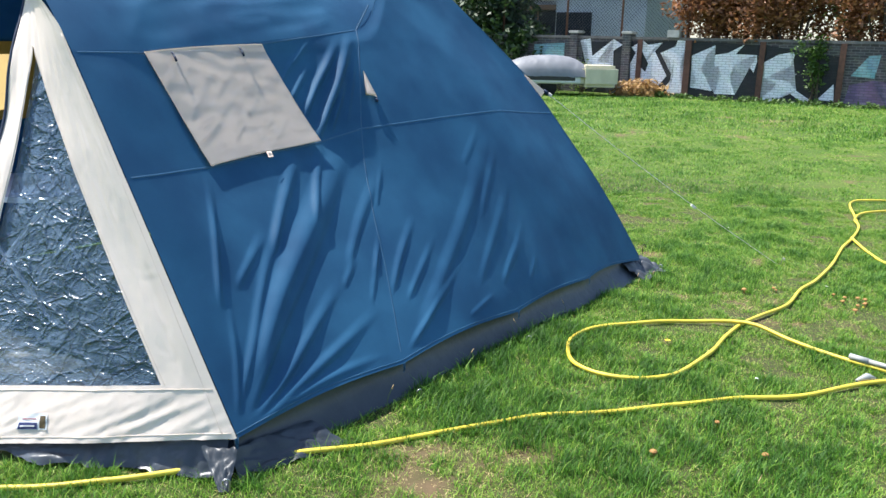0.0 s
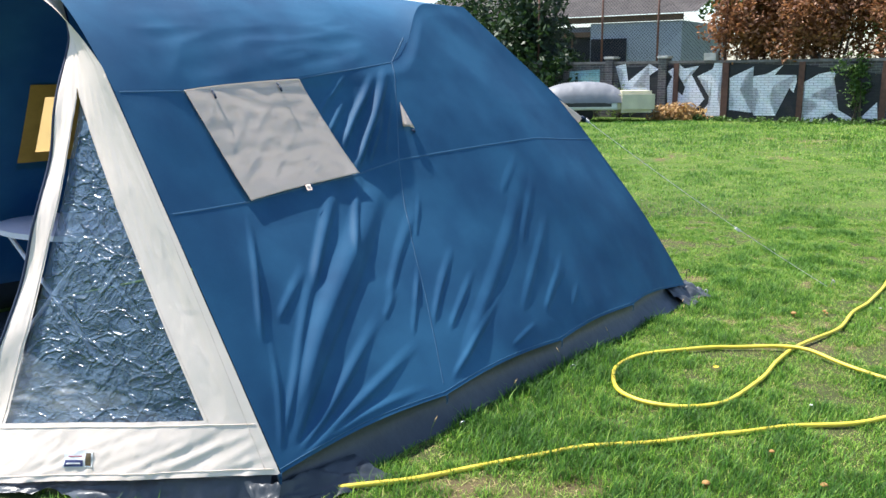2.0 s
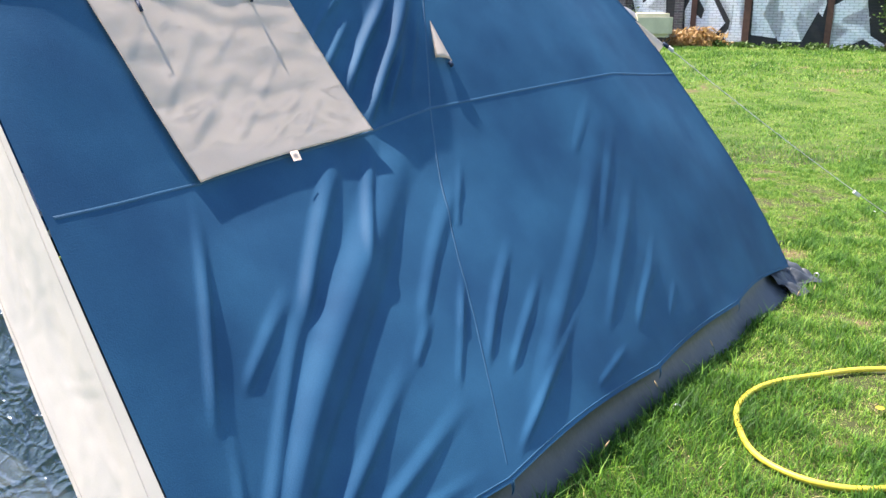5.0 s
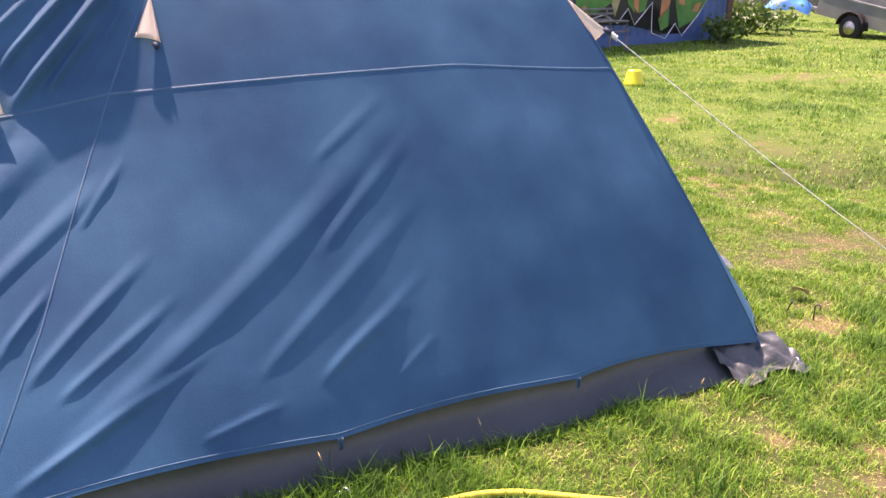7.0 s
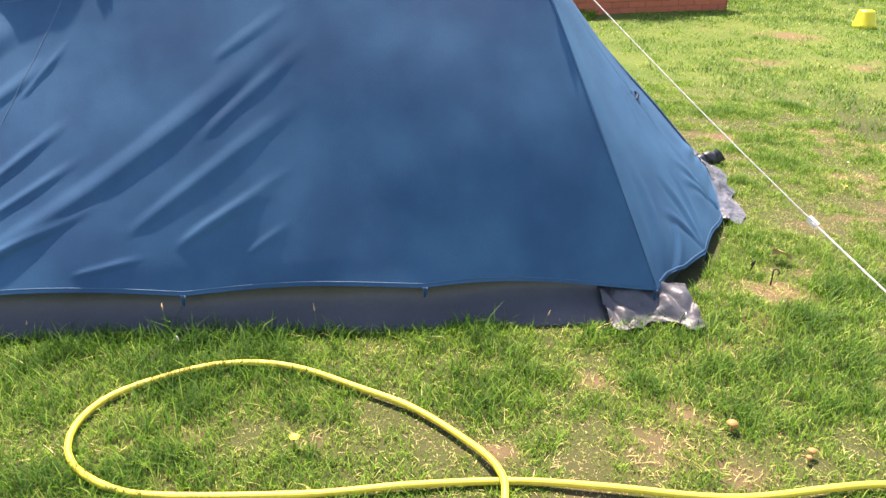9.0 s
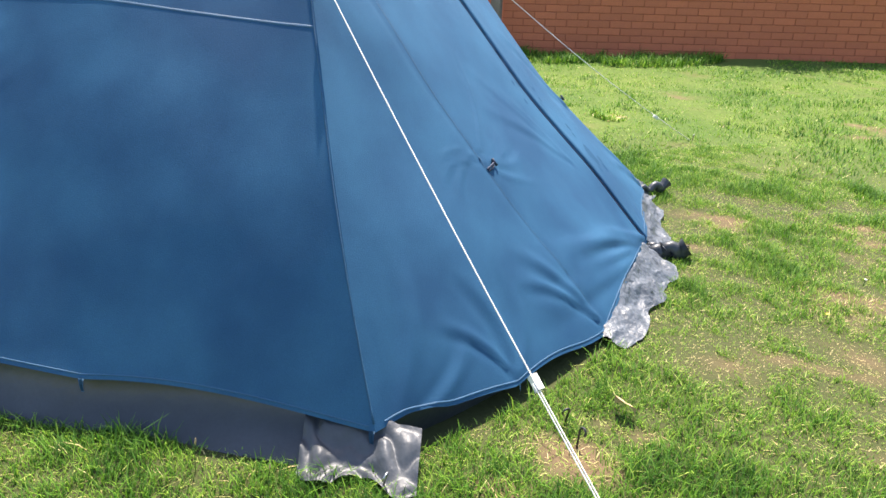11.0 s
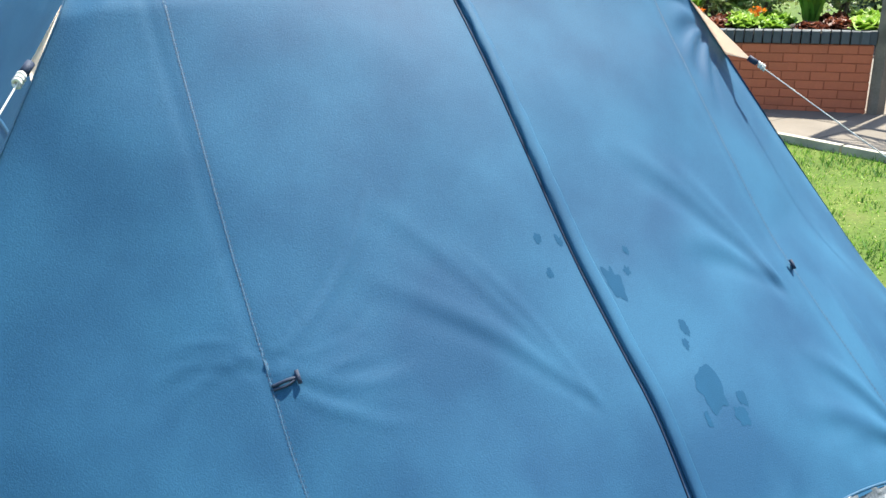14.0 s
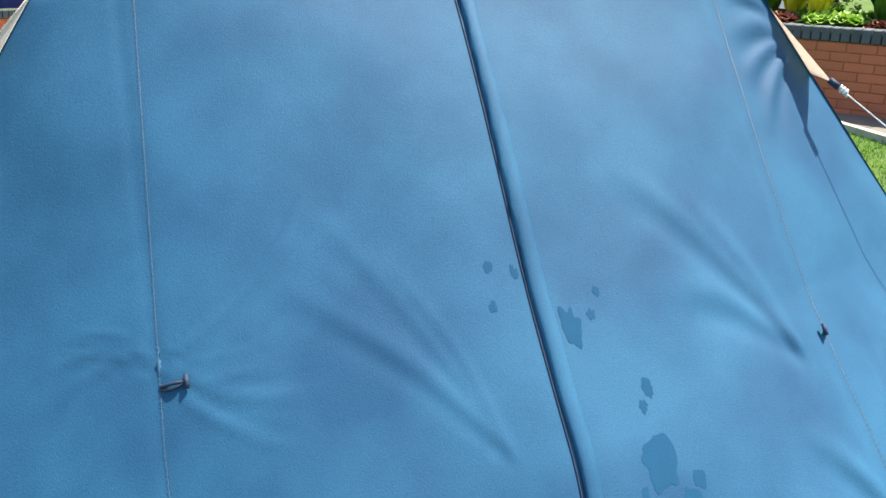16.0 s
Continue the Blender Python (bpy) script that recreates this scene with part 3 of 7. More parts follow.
DOWN_SIDE = (on_side(-2.6, 1.0) - on_side(-2.6, 1.1)).normalized()
DOWN_REAR = (on_rear(0, 0.6) - on_rear(0, 0.7)).normalized()
ACROSS = Vector((-AY, AX, 0))
toggle(on_rear(0.795, 0.60), OUT_REAR, DOWN_REAR, 0.055, ACROSS)
toggle(on_rear(-0.82, 0.52), OUT_REAR, DOWN_REAR, 0.04, ACROSS * -0.35)
for k in (0.22, 0.78):
    toggle(flap_point(k, 0.97), OUT_SIDE * 0.4, DOWN_SIDE, 0.035)
bm = bmesh.new()
p = flap_point(0.5, 0.0)
add_grid(bm, lambda i, j: p + Vector((AX, AY, 0)) * 0.03 * (i - 0.5) + DOWN_SIDE * 0.03 * j + OUT_SIDE * 0.006, 3, 3)
bmesh.ops.solidify(bm, geom=bm.faces[:], thickness=0.002)
part("pull_tab", bm, beige, tent)

# small beige vent beside the pole seam
bm = bmesh.new()
a, b, c = on_side(-1.76, 1.385, 0.004), on_side(-1.83, 1.255, 0.02), on_side(-1.755, 1.24, 0.012)
add_grid(bm, lambda i, j: (b.lerp(c, i)).lerp(a, j * 0.98) + OUT_SIDE * 0.01 * math.sin(math.pi * i) * (1 - j), 8, 8)
bmesh.ops.solidify(bm, geom=bm.faces[:], thickness=0.003)
part("vent_flap", bm, beige, tent, "small beige triangular vent flap")
bm = bmesh.new()
add_tube(bm, [c + DOWN_SIDE * 0.002 + Vector((-AX, -AY, 0)) * 0.02, c + DOWN_SIDE * 0.02 + Vector((-AX, -AY, 0)) * 0.012], 0.008, 6)
part("vent_tab", bm, dark_blue, tent)

# ---- front panels ----
IN_Z = [(0.0, -4.03, 0.56), (0.25, -3.87, 0.55), (0.55, -3.73, 0.58), (1.02, -3.54, 0.56), (1.39, -3.41, 0.51), (1.71, -3.29, 0.45), (1.95, -3.22, 0.30)]


def inner_edge(z):
    for (z0, u0, v0), (z1, u1, v1) in zip(IN_Z, IN_Z[1:]):
        if z <= z1:
            k = (z - z0) / (z1 - z0)
            return u0 + (u1 - u0) * k, v0 + (v1 - v0) * k
    return IN_Z[-1][1:]


def outer_edge(z):
    if z < 1.58:
        return U0 - 0.005, side_v(z)
    k = min(1.0, (z - 1.58) / 0.36)
    return U0 - 0.005, max(0.30, side_v(1.58) * math.sqrt(max(0.0, 1 - k)))


def panel_point(s, z, sign, relief=True):
    zz = z + 0.17 * (s - 0.5) * max(0.0, 1 - z / 1.1)
    fall = 0.085 * max(0.0, 1 - z / 1.1)
    ui, vi = inner_edge(max(0, z - fall))
    uo, vo = outer_edge(z + fall)
    d = 0.0
    if relief:
        low = math.exp(-((z - 0.12) / 0.12) ** 2)
        d = 0.008 * noise.noise((s * 4, z * 3, 6.0)) + 0.004 * noise.noise((s * 14, z * 5, 1.0))
        d += 0.009 * low * (0.5 - abs(noise.noise((s * 9 - z * 20, z * 6, 2.0)))) + 0.0022 * low * noise.noise((s * 40 - z * 40, z * 20, 3.0))
        d += 0.0035 * (1 - low) * (0.4 - abs(noise.noise((s * 22 + z * 2, z * 4.5, 8.0)))) + 0.0014 * (0.4 - abs(noise.noise((s * 26 - z * 9, z * 24, 4.0))))
        d += 0.012 * math.exp(-(s / 0.1) ** 2) * math.sin(z * 14)
    u, v = ui + (uo - ui) * s, vi + (vo - vi) * s
    return T(u - d * 0.9 * step((1 - s) / 0.1), sign * (v + d * 0.4), zz)


clear = bpy.data.materials.new("clear_plastic")
clear.use_nodes = True
n, l = clear.node_tree.nodes, clear.node_tree.links
pb = n["Principled BSDF"]
pb.inputs["Base Color"].default_value = (0.12, 0.185, 0.25, 1)
pb.inputs["Roughness"].default_value = 0.12
pb.inputs["Specular IOR Level"].default_value = 1.0
tb = n.new("ShaderNodeBsdfTransparent")
tb.inputs["Color"].default_value = (0.82, 0.88, 0.92, 1)
mx = n.new("ShaderNodeMixShader")
mx.inputs[0].default_value = 0.6
l.new(tb.outputs[0], mx.inputs[1])
l.new(pb.outputs[0], mx.inputs[2])
l.new(mx.outputs[0], n["Material Output"].inputs["Surface"])
co, vo_, bp = n.new("ShaderNodeTexCoord"), n.new("ShaderNodeTexVoronoi"), n.new("ShaderNodeBump")
nz, ad = n.new("ShaderNodeTexNoise"), n.new("ShaderNodeVectorMath")
nz.inputs["Scale"].default_value = 5
nz.inputs["Detail"].default_value = 5
ad.operation = "MULTIPLY_ADD"
ad.inputs[1].default_value = (0.22, 0.22, 0.22)
vo_.feature = "DISTANCE_TO_EDGE"
vo_.inputs["Scale"].default_value = 24
l.new(co.outputs["Object"], nz.inputs["Vector"])
l.new(nz.outputs["Color"], ad.inputs[0])
l.new(co.outputs["Object"], ad.inputs[2])
l.new(ad.outputs[0], vo_.inputs["Vector"])
vb, e1, e2, sm = n.new("ShaderNodeTexVoronoi"), n.new("ShaderNodeMapRange"), n.new("ShaderNodeMapRange"), n.new("ShaderNodeMath")
vb.feature = "DISTANCE_TO_EDGE"
vb.inputs["Scale"].default_value = 9
l.new(ad.outputs[0], vb.inputs["Vector"])
for tex, ridge_map, top, height in ((vo_, e1, 0.16, 0.5), (vb, e2, 0.10, 1.0)):
    ridge_map.interpolation_type = "SMOOTHSTEP"
    ridge_map.inputs["From Max"].default_value = top
    ridge_map.inputs["To Min"].default_value, ridge_map.inputs["To Max"].default_value = height, 0.0
    l.new(tex.outputs["Distance"], ridge_map.inputs["Value"])
sm.operation = "ADD"
l.new(e1.outputs[0], sm.inputs[0])
l.new(e2.outputs[0], sm.inputs[1])
l.new(sm.outputs[0], bp.inputs["Height"])
bp.inputs["Strength"].default_value = 0.9
bp.inputs["Distance"].default_value = 0.006
l.new(bp.outputs[0], pb.inputs["Normal"])

def panel_v(s, z):
    a, b = inner_edge(z)[1], outer_edge(z)[1]
    return a + (b - a) * s


seam_beige = material("beige_seam", (0.74, 0.63, 0.53), rough=0.85, vary=0.08, scale=20, fine=300, bump=0.1)


def rolled(k):
    """The far front panel, rolled up and tied back along its outer edge."""
    z = 0.10 + 1.80 * k
    return T(-3.12 - 0.095 * z, -(outer_edge(z)[1] - 0.01 + 0.01 * math.sin(7 * k)), z)


bm = bmesh.new()
add_tube(bm, [rolled(k / 60) for k in range(61)], lambda k: 0.030 + 0.006 * math.sin(k * 23) + 0.003 * math.sin(k * 57), 12)
part("front_panel", bm, beige, tent, "beige canvas front panel rolled up and tied back")
for k in (0.25, 0.5, 0.78):
    bm = bmesh.new()
    c = rolled(k)
    add_tube(bm, [c + Vector((math.cos(a), math.sin(a), 0)) * 0.038 for a in [2 * math.pi * q / 16 for q in range(17)]], 0.006, 6)
    part("tie", bm, dark_blue, tent, "navy tie round the rolled panel")

V_LOW, V_TOP = (panel_v(0.13, 0.27), panel_v(0.83, 0.27)), panel_v(0.36, 1.50)
for sign in (1,):
    bmw, bmp = bmesh.new(), bmesh.new()
    zs = [0.08 + 0.19 * k / 20 for k in range(21)], [0.27 + 1.23 * k / 130 for k in range(131)], [1.50 + 0.44 * k / 26 for k in range(27)]

    def sill(z):
        k = min(1, max(0, (z - 0.27) / 1.23))
        vi, vo = inner_edge(z)[1], outer_edge(z)[1]
        lo_v, hi_v = V_LOW[0] + (V_TOP - V_LOW[0]) * k, V_LOW[1] + (V_TOP - V_LOW[1]) * k
        return (lo_v - vi) / (vo - vi), (hi_v - vi) / (vo - vi)

    def strip(rows, lo_hi, ns):
        lines = []
        for z in rows:
            lo, hi = lo_hi(z)
            lines.append([bmw.verts.new(panel_point(lo + (hi - lo) * q / ns, z, sign)) for q in range(ns + 1)])
        for a, b in zip(lines, lines[1:]):
            for q in range(ns):
                bmw.faces.new((a[q], a[q + 1], b[q + 1], b[q]))

    strip(zs[0], lambda z: (0.0, 1.0), 150)
    strip(zs[1], lambda z: (0.0, sill(z)[0]), 22)
    strip(zs[1], lambda z: (sill(z)[1], 1.0), 40)
    strip(zs[2], lambda z: (0.0, 1.0), 40)
    bmesh.ops.remove_doubles(bmw, verts=bmw.verts[:], dist=0.0005)
    panel = part("front_panel", bmw, beige, tent, "beige canvas front panel round a clear window")
    rows = []
    for j in range(141):
        z = 0.255 + 1.26 * j / 140
        lo, hi = sill(z)
        lo, hi = lo - 0.015, max(hi, lo) + 0.015
        line = []
        for q in range(91):
            p = panel_point(lo + (hi - lo) * q / 90, z, sign, False)
            a, b = p.x * 6 + 0.4 * noise.noise((p.x * 5, z * 5, 3.0)), z * 6 + 0.4 * noise.noise((p.x * 5, z * 5, 9.0))
            fold = abs(noise.noise((a, b, 1.0))) + 0.55 * abs(noise.noise((a * 2.3 + b, b * 2.1 - a, 4.0))) + 0.3 * abs(noise.noise((a * 4.7 - b, b * 4.9 + a, 6.0)))
            line.append(bmp.verts.new(p + T(0.016, 0) - T(0, 0) + Vector((0.1, 0.995, 0)) * 0.012 * fold))
        rows.append(line)
    for a, b in zip(rows, rows[1:]):
        for q in range(90):
            bmp.faces.new((a[q], a[q + 1], b[q + 1], b[q]))
    part("window_pane", bmp, clear, panel, "crumpled clear plastic window pane")
    bm = bmesh.new()
    add_tube(bm, [panel_point(0.0, 0.06 + 1.85 * k / 60, sign) for k in range(61)], 0.007, 6)
    part("door_zip", bm, dark_blue, panel)
    if sign == 1:
        out = Vector((-0.1, -0.995, 0))
        sides = [[panel_point(sill(z)[0] - 0.012, z, 1) for z in zs[1]], [panel_point(sill(z)[1] + 0.012, z, 1) for z in zs[1]], [panel_point(0.02 + 0.97 * k / 80, 0.255, 1) for k in range(81)], [panel_point(0.02 + 0.97 * k / 80, 0.10, 1) for k in range(81)], [panel_point(0.965, 0.1 + 1.45 * k / 80, 1) for k in range(81)]]
        for pts in sides:
            bm = bmesh.new()
            add_tube(bm, [p + out * 0.001 for p in pts], 0.0012, 5)
            part("panel_seam", bm, seam_beige, panel, "raised beige seam")
        bm = bmesh.new()
        add_grid(bm, lambda i, j: panel_point(0.37 + 0.095 * i, 0.125 + 0.055 * j, 1) + Vector((-0.1, -0.995, 0)) * 0.003, 12, 8)
        white = material("white_label", (0.7, 0.7, 0.7), rough=0.6, vary=0.05, scale=20, fine=200, bump=0.05)
        tag = part("maker_label", bm, white, panel, "small white sewn label with navy and gold marks")
        for s0, s1, z0, z1, col in ((0.375, 0.435, 0.128, 0.150, (0.03, 0.04, 0.13)), (0.385, 0.43, 0.160, 0.163, (0.35, 0.05, 0.08)), (0.442, 0.46, 0.13, 0.172, (0.10, 0.07, 0.03)), (0.447, 0.455, 0.132, 0.145, (0.6, 0.45, 0.03)), (0.382, 0.428, 0.137, 0.142, (0.6, 0.6, 0.6))):
            bm = bmesh.new()
            add_grid(bm, lambda i, j: panel_point(s0 + (s1 - s0) * i, z0 + (z1 - z0) * j, 1) + Vector((-0.1, -0.995, 0)) * (0.0045 if col[0] != 0.6 or col[1] != 0.6 else 0.006), 8, 4)
            part("label_mark", bm, material("label_ink", col, rough=0.6, vary=0.05, scale=20, fine=200, bump=0), tag)

# inside: the far window, lit from outside
OUT_FAR = Vector((-AY * NB[0], AX * NB[0], NB[1]))


def far_side(u, z, lift=0.0):
    return T(u, -(side_v(z, u) + lift * NB[0]), z + lift * NB[1])


bm = bmesh.new()
add_grid(bm, lambda i, j: far_side(WIN[0] + (WIN[1] - WIN[0]) * i, WIN[2] - 0.04 + (WIN[3] - WIN[2] + 0.06) * j, 0.02), 20, 16)
part("window_flap", bm, glow, tent, "flap over the far window, coloured amber for the light behind it")
frame_mat = material("brown_window_tape", (0.55, 0.30, 0.06), rough=0.8, vary=0.1, scale=15, fine=200)
bm = bmesh.new()
for u0, u1, z0, z1 in ((WIN[0], WIN[0] + 0.09, WIN[2], WIN[3]), (WIN[1] - 0.09, WIN[1], WIN[2], WIN[3]), (WIN[0], WIN[1], WIN[2], WIN[2] + 0.06), (WIN[0], WIN[1], WIN[3] - 0.07, WIN[3])):
    add_grid(bm, lambda i, j: far_side(u0 + (u1 - u0) * i, z0 + (z1 - z0) * j, -0.006), 6, 6)
part("window_frame", bm, frame_mat, tent, "brown tape round the far window")

# ---- mud skirts ----
grey_sheet = material("grey_blue_tarp", (0.055, 0.062, 0.07), rough=0.5, vary=0.2, scale=6, fine=50, bump=0.5, bump_scale=25)


def skirt_side(i, j, sign=1):
    u = U0 + 0.02 + (0.14 - U0) * i
    zb = side_base(u) + 0.02
    z = zb + (0.006 - zb) * j
    v = side_v(zb, u) - 0.03 + (0.075 + 0.014 * noise.noise((u * 2, 0, 1)) + 0.05 * step((u + 0.7) / 0.9)) * j ** 1.8 - 0.02 * math.sin(math.pi * j) + 0.006 * noise.noise((u * 5, j * 2, 3.0)) * j
    return T(u, sign * v, z + 0.004 * abs(noise.noise((u * 9, j * 3, 2.0))))


for sign in (1, -1):
    bm = bmesh.new()
    add_grid(bm, lambda i, j: skirt_side(i, j, sign), 220, 12)
    part("mud_skirt", bm, dark_sheet, tent, "dark grey plastic mud skirt along the side")


def skirt_rear(x0, x1, reach, seed, lift=0.0):
    """A silver length of skirt turned out over the grass, between two pegs."""
    def fn(i, j):
        x = x0 + (x1 - x0) * i
        u, v, _ = rear_place(x, 0.1, False)
        nu, nv = 1.0, x * 0.75
        r = reach * (0.85 + 0.5 * noise.noise((i * 4, seed, 0.0))) * j
        z = rear_base(x) * (1 - j) ** 1.2 + 0.012 + 0.03 * noise.noise((i * 7 + seed, j * 2.5, 1.0)) * math.sin(math.pi * min(1, j * 1.1)) + 0.008 * abs(noise.noise((i * 26 + seed, j * 9, 1.0))) + 0.003 * abs(noise.noise((i * 70 + seed, j * 24, 1.0))) + 0.02 * j * max(0, noise.noise((i * 11, seed * 3, j)))
        return T(u - 0.01 + nu * r + 0.01 * noise.noise((i * 15, j * 5, seed)), v + nv * r, max(0.008, z) + lift)
    bm = bmesh.new()
    add_grid(bm, fn, 140, 26)
    return part("mud_skirt", bm, silver_sheet, tent, "crinkled silver-grey mud skirt turned out on the grass")


bm = bmesh.new()


def tucked(i, j):
    """The dark length of skirt that is tucked in under the hem, round the rear corner."""
    x = 0.47 + 0.52 * i
    u, v, _ = rear_place(x, 0.1, False)
    return T(u - 0.012 - 0.02 * j, v - 0.01 - 0.01 * j, (rear_base(x) + 0.012) * (1 - j) + 0.004)


add_grid(bm, tucked, 40, 5)
part("mud_skirt", bm, dark_sheet, tent, "dark skirt tucked in under the rear hem")
skirt_rear(0.49, 0.03, 0.17, 3.1)
skirt_rear(-0.02, -0.46, 0.13, 7.7)
skirt_rear(-0.47, -0.76, 0.12, 9.3)
skirt_rear(-0.76, -0.99, 0.12, 12.9)


def sheet(name, pts_fn, mat, nu, nv, label, parent=tent):
    bm = bmesh.new()
    add_grid(bm, pts_fn, nu, nv)
    return part(name, bm, mat, parent, label, smooth=True)


# rolled and bunched ends at the pegs
def roll(u, v, du, dv, r, n=14):
    bm = bmesh.new()
    pts = [T(u + du * k / n, v + dv * k / n, 0.045 + 0.015 * math.sin(k)) for k in range(n + 1)]
    add_tube(bm, pts, lambda k: r * (0.55 + 0.75 * k) * (1 + 0.12 * math.sin(20 * k)), 10, cap=False)
    part("skirt_roll", bm, dark_sheet, tent, "rolled black skirt end")


roll(1.0, -0.02, 0.17, -0.03, 0.032)
roll(0.96, -0.87, 0.14, -0.14, 0.022)
roll(0.98, 0.02, 0.10, -0.02, 0.03)
sheet("skirt_corner", lambda i, j: T(0.04 + 0.34 * i + 0.03 * j, 1.66 + (0.17 + 0.03 * math.sin(9 * i)) * j, 0.09 * (1 - j) ** 1.3 + 0.012 + 0.04 * abs(noise.noise((i * 5, j * 2.5, 2))) + 0.004 * abs(noise.noise((i * 17, j * 9, 5)))), grey_sheet, 60, 30, "crinkled dark grey skirt corner by the rear peg")
sheet("skirt_corner", lambda i, j: T(-3.37 + 0.40 * i + 0.05 * j * i, 1.745 + (0.05 + 0.13 * i) * j, 0.10 * (1 - 0.3 * i) * (1 - j) ** 1.2 + 0.014 + 0.03 * abs(noise.noise((i * 5, j * 4, 8)))), dark_sheet, 30, 14, "dark skirt flap folded over the grass")
sheet("skirt_corner", lambda i, j: T(-3.36 - 0.07 * i * (1 - 0.7 * j) - 0.09 * j, 1.78 - 0.12 * i * (1 - 0.8 * j) + 0.05 * j, 0.11 * (1 - j) ** 1.1 + 0.012 + 0.03 * abs(noise.noise((i * 4, j * 5, 3)))), dark_sheet, 18, 14, "dark skirt flap hanging at the corner peg")


def front_skirt(i, j):
    u, v = U0 - 0.01 + (-4.02 - U0) * i, 1.72 + (0.48 - 1.72) * i
    out = -0.02 + (0.075 + 0.05 * noise.noise((i * 9, 0, 5)) + 0.02 * noise.noise((i * 31, 0, 2))) * j
    z = max(0.012, 0.135 - 0.15 * i) * (1 - j) ** 1.1 + 0.008 + 0.03 * j * abs(noise.noise((i * 12, j * 2, 4.0))) + 0.004 * abs(noise.noise((i * 45, j * 6, 4.0)))
    return T(u - out * 0.85, v + out * 0.45, z)


front_sheet = material("blue_grey_tarp", (0.05, 0.06, 0.072), rough=0.38, vary=0.2, scale=6, fine=50, bump=0.35, bump_scale=25)
sheet("mud_skirt", front_skirt, front_sheet, 200, 22, "crumpled silver skirt below the front panel")

# ---- peg loops, pegs and guys ----
steel = material("galvanised_steel", (0.45, 0.45, 0.45), rough=0.4, metal=1.0, vary=0.15, scale=20, fine=200, bump=0.1)
dark_steel = material("dark_steel", (0.06, 0.06, 0.065), rough=0.5, metal=0.8, vary=0.15, scale=20, fine=200, bump=0.1)


def loop(place, out):
    """A short blue strap at the hem."""
    bm = bmesh.new()
    s = Vector((0, 0, 1)).cross(out).normalized()
    add_grid(bm, lambda i, j: place + s * 0.018 * (i - 0.5) * (1 - 0.4 * j) + Vector((0, 0, -0.045)) * j + out * (0.006 + 0.004 * math.sin(3 * j)), 3, 5)
    bmesh.ops.solidify(bm, geom=bm.faces[:], thickness=0.003)
    part("peg_loop", bm, seam_blue, tent)


for u in LOOPS_U:
    loop(on_side(min(u, 0.25), side_base(min(u, 0.25)) + 0.005), Vector((AY, -AX, 0)))
for x in (0.0, 0.49, -0.5, 0.76):
    loop(on_rear(x * 1.7, rear_base(x) + 0.005), Vector((AX, AY, 0)))


def peg(x, y, lean=(0.0, 0.0), hook=0.012, h=0.05, mat=None):
    bm = bmesh.new()
    base = Vector((x, y, -0.03))
    top = Vector((x + lean[0], y + lean[1], h))
    d = (top - base).normalized()
    s = d.cross(Vector((0, 0, 1)))
    s = s.normalized() if s.length > 0.01 else Vector((1, 0, 0))
    pts = [base, top] + [top + s * hook * (1 - math.cos(a)) + d * hook * math.sin(a) for a in [math.pi * k / 7 for k in range(1, 10)]]
    add_tube(bm, pts, 0.0032, 6)
    return tagged(link("tent_peg", bm, mat or steel), "bent steel tent peg pushed into the grass", "tent peg", group="tent pegs")


for u, v in ((-3.45, 1.84), (-2.42, 1.86), (0.30, 1.82), (1.16, -0.06), (0.75, 1.38), (0.80, 1.50), (0.6, -1.75)):
    p = T(u, v)
    peg(p.x, p.y, (random.uniform(-0.03, 0.03), random.uniform(-0.03, 0.03)), 0.012, 0.06, dark_steel if u > 0.5 else steel)
# the eye of a peg lying out beside the wall
bm = bmesh.new()
c = T(-1.48, 1.86, 0.035)
add_tube(bm, [c + Vector((-0.07, -0.02, -0.045)), c + Vector((-0.03, -0.008, -0.01)), c + Vector((-0.012, 0, 0))] + [c + Vector((-0.014 * math.cos(a), 0.004, 0.014 * math.sin(a))) for a in [2 * math.pi * k / 14 for k in range(15)]], 0.0035, 6)
tagged(link("tent_peg", bm, steel), "loose steel ring peg lying in the grass", "tent peg", group="tent pegs")


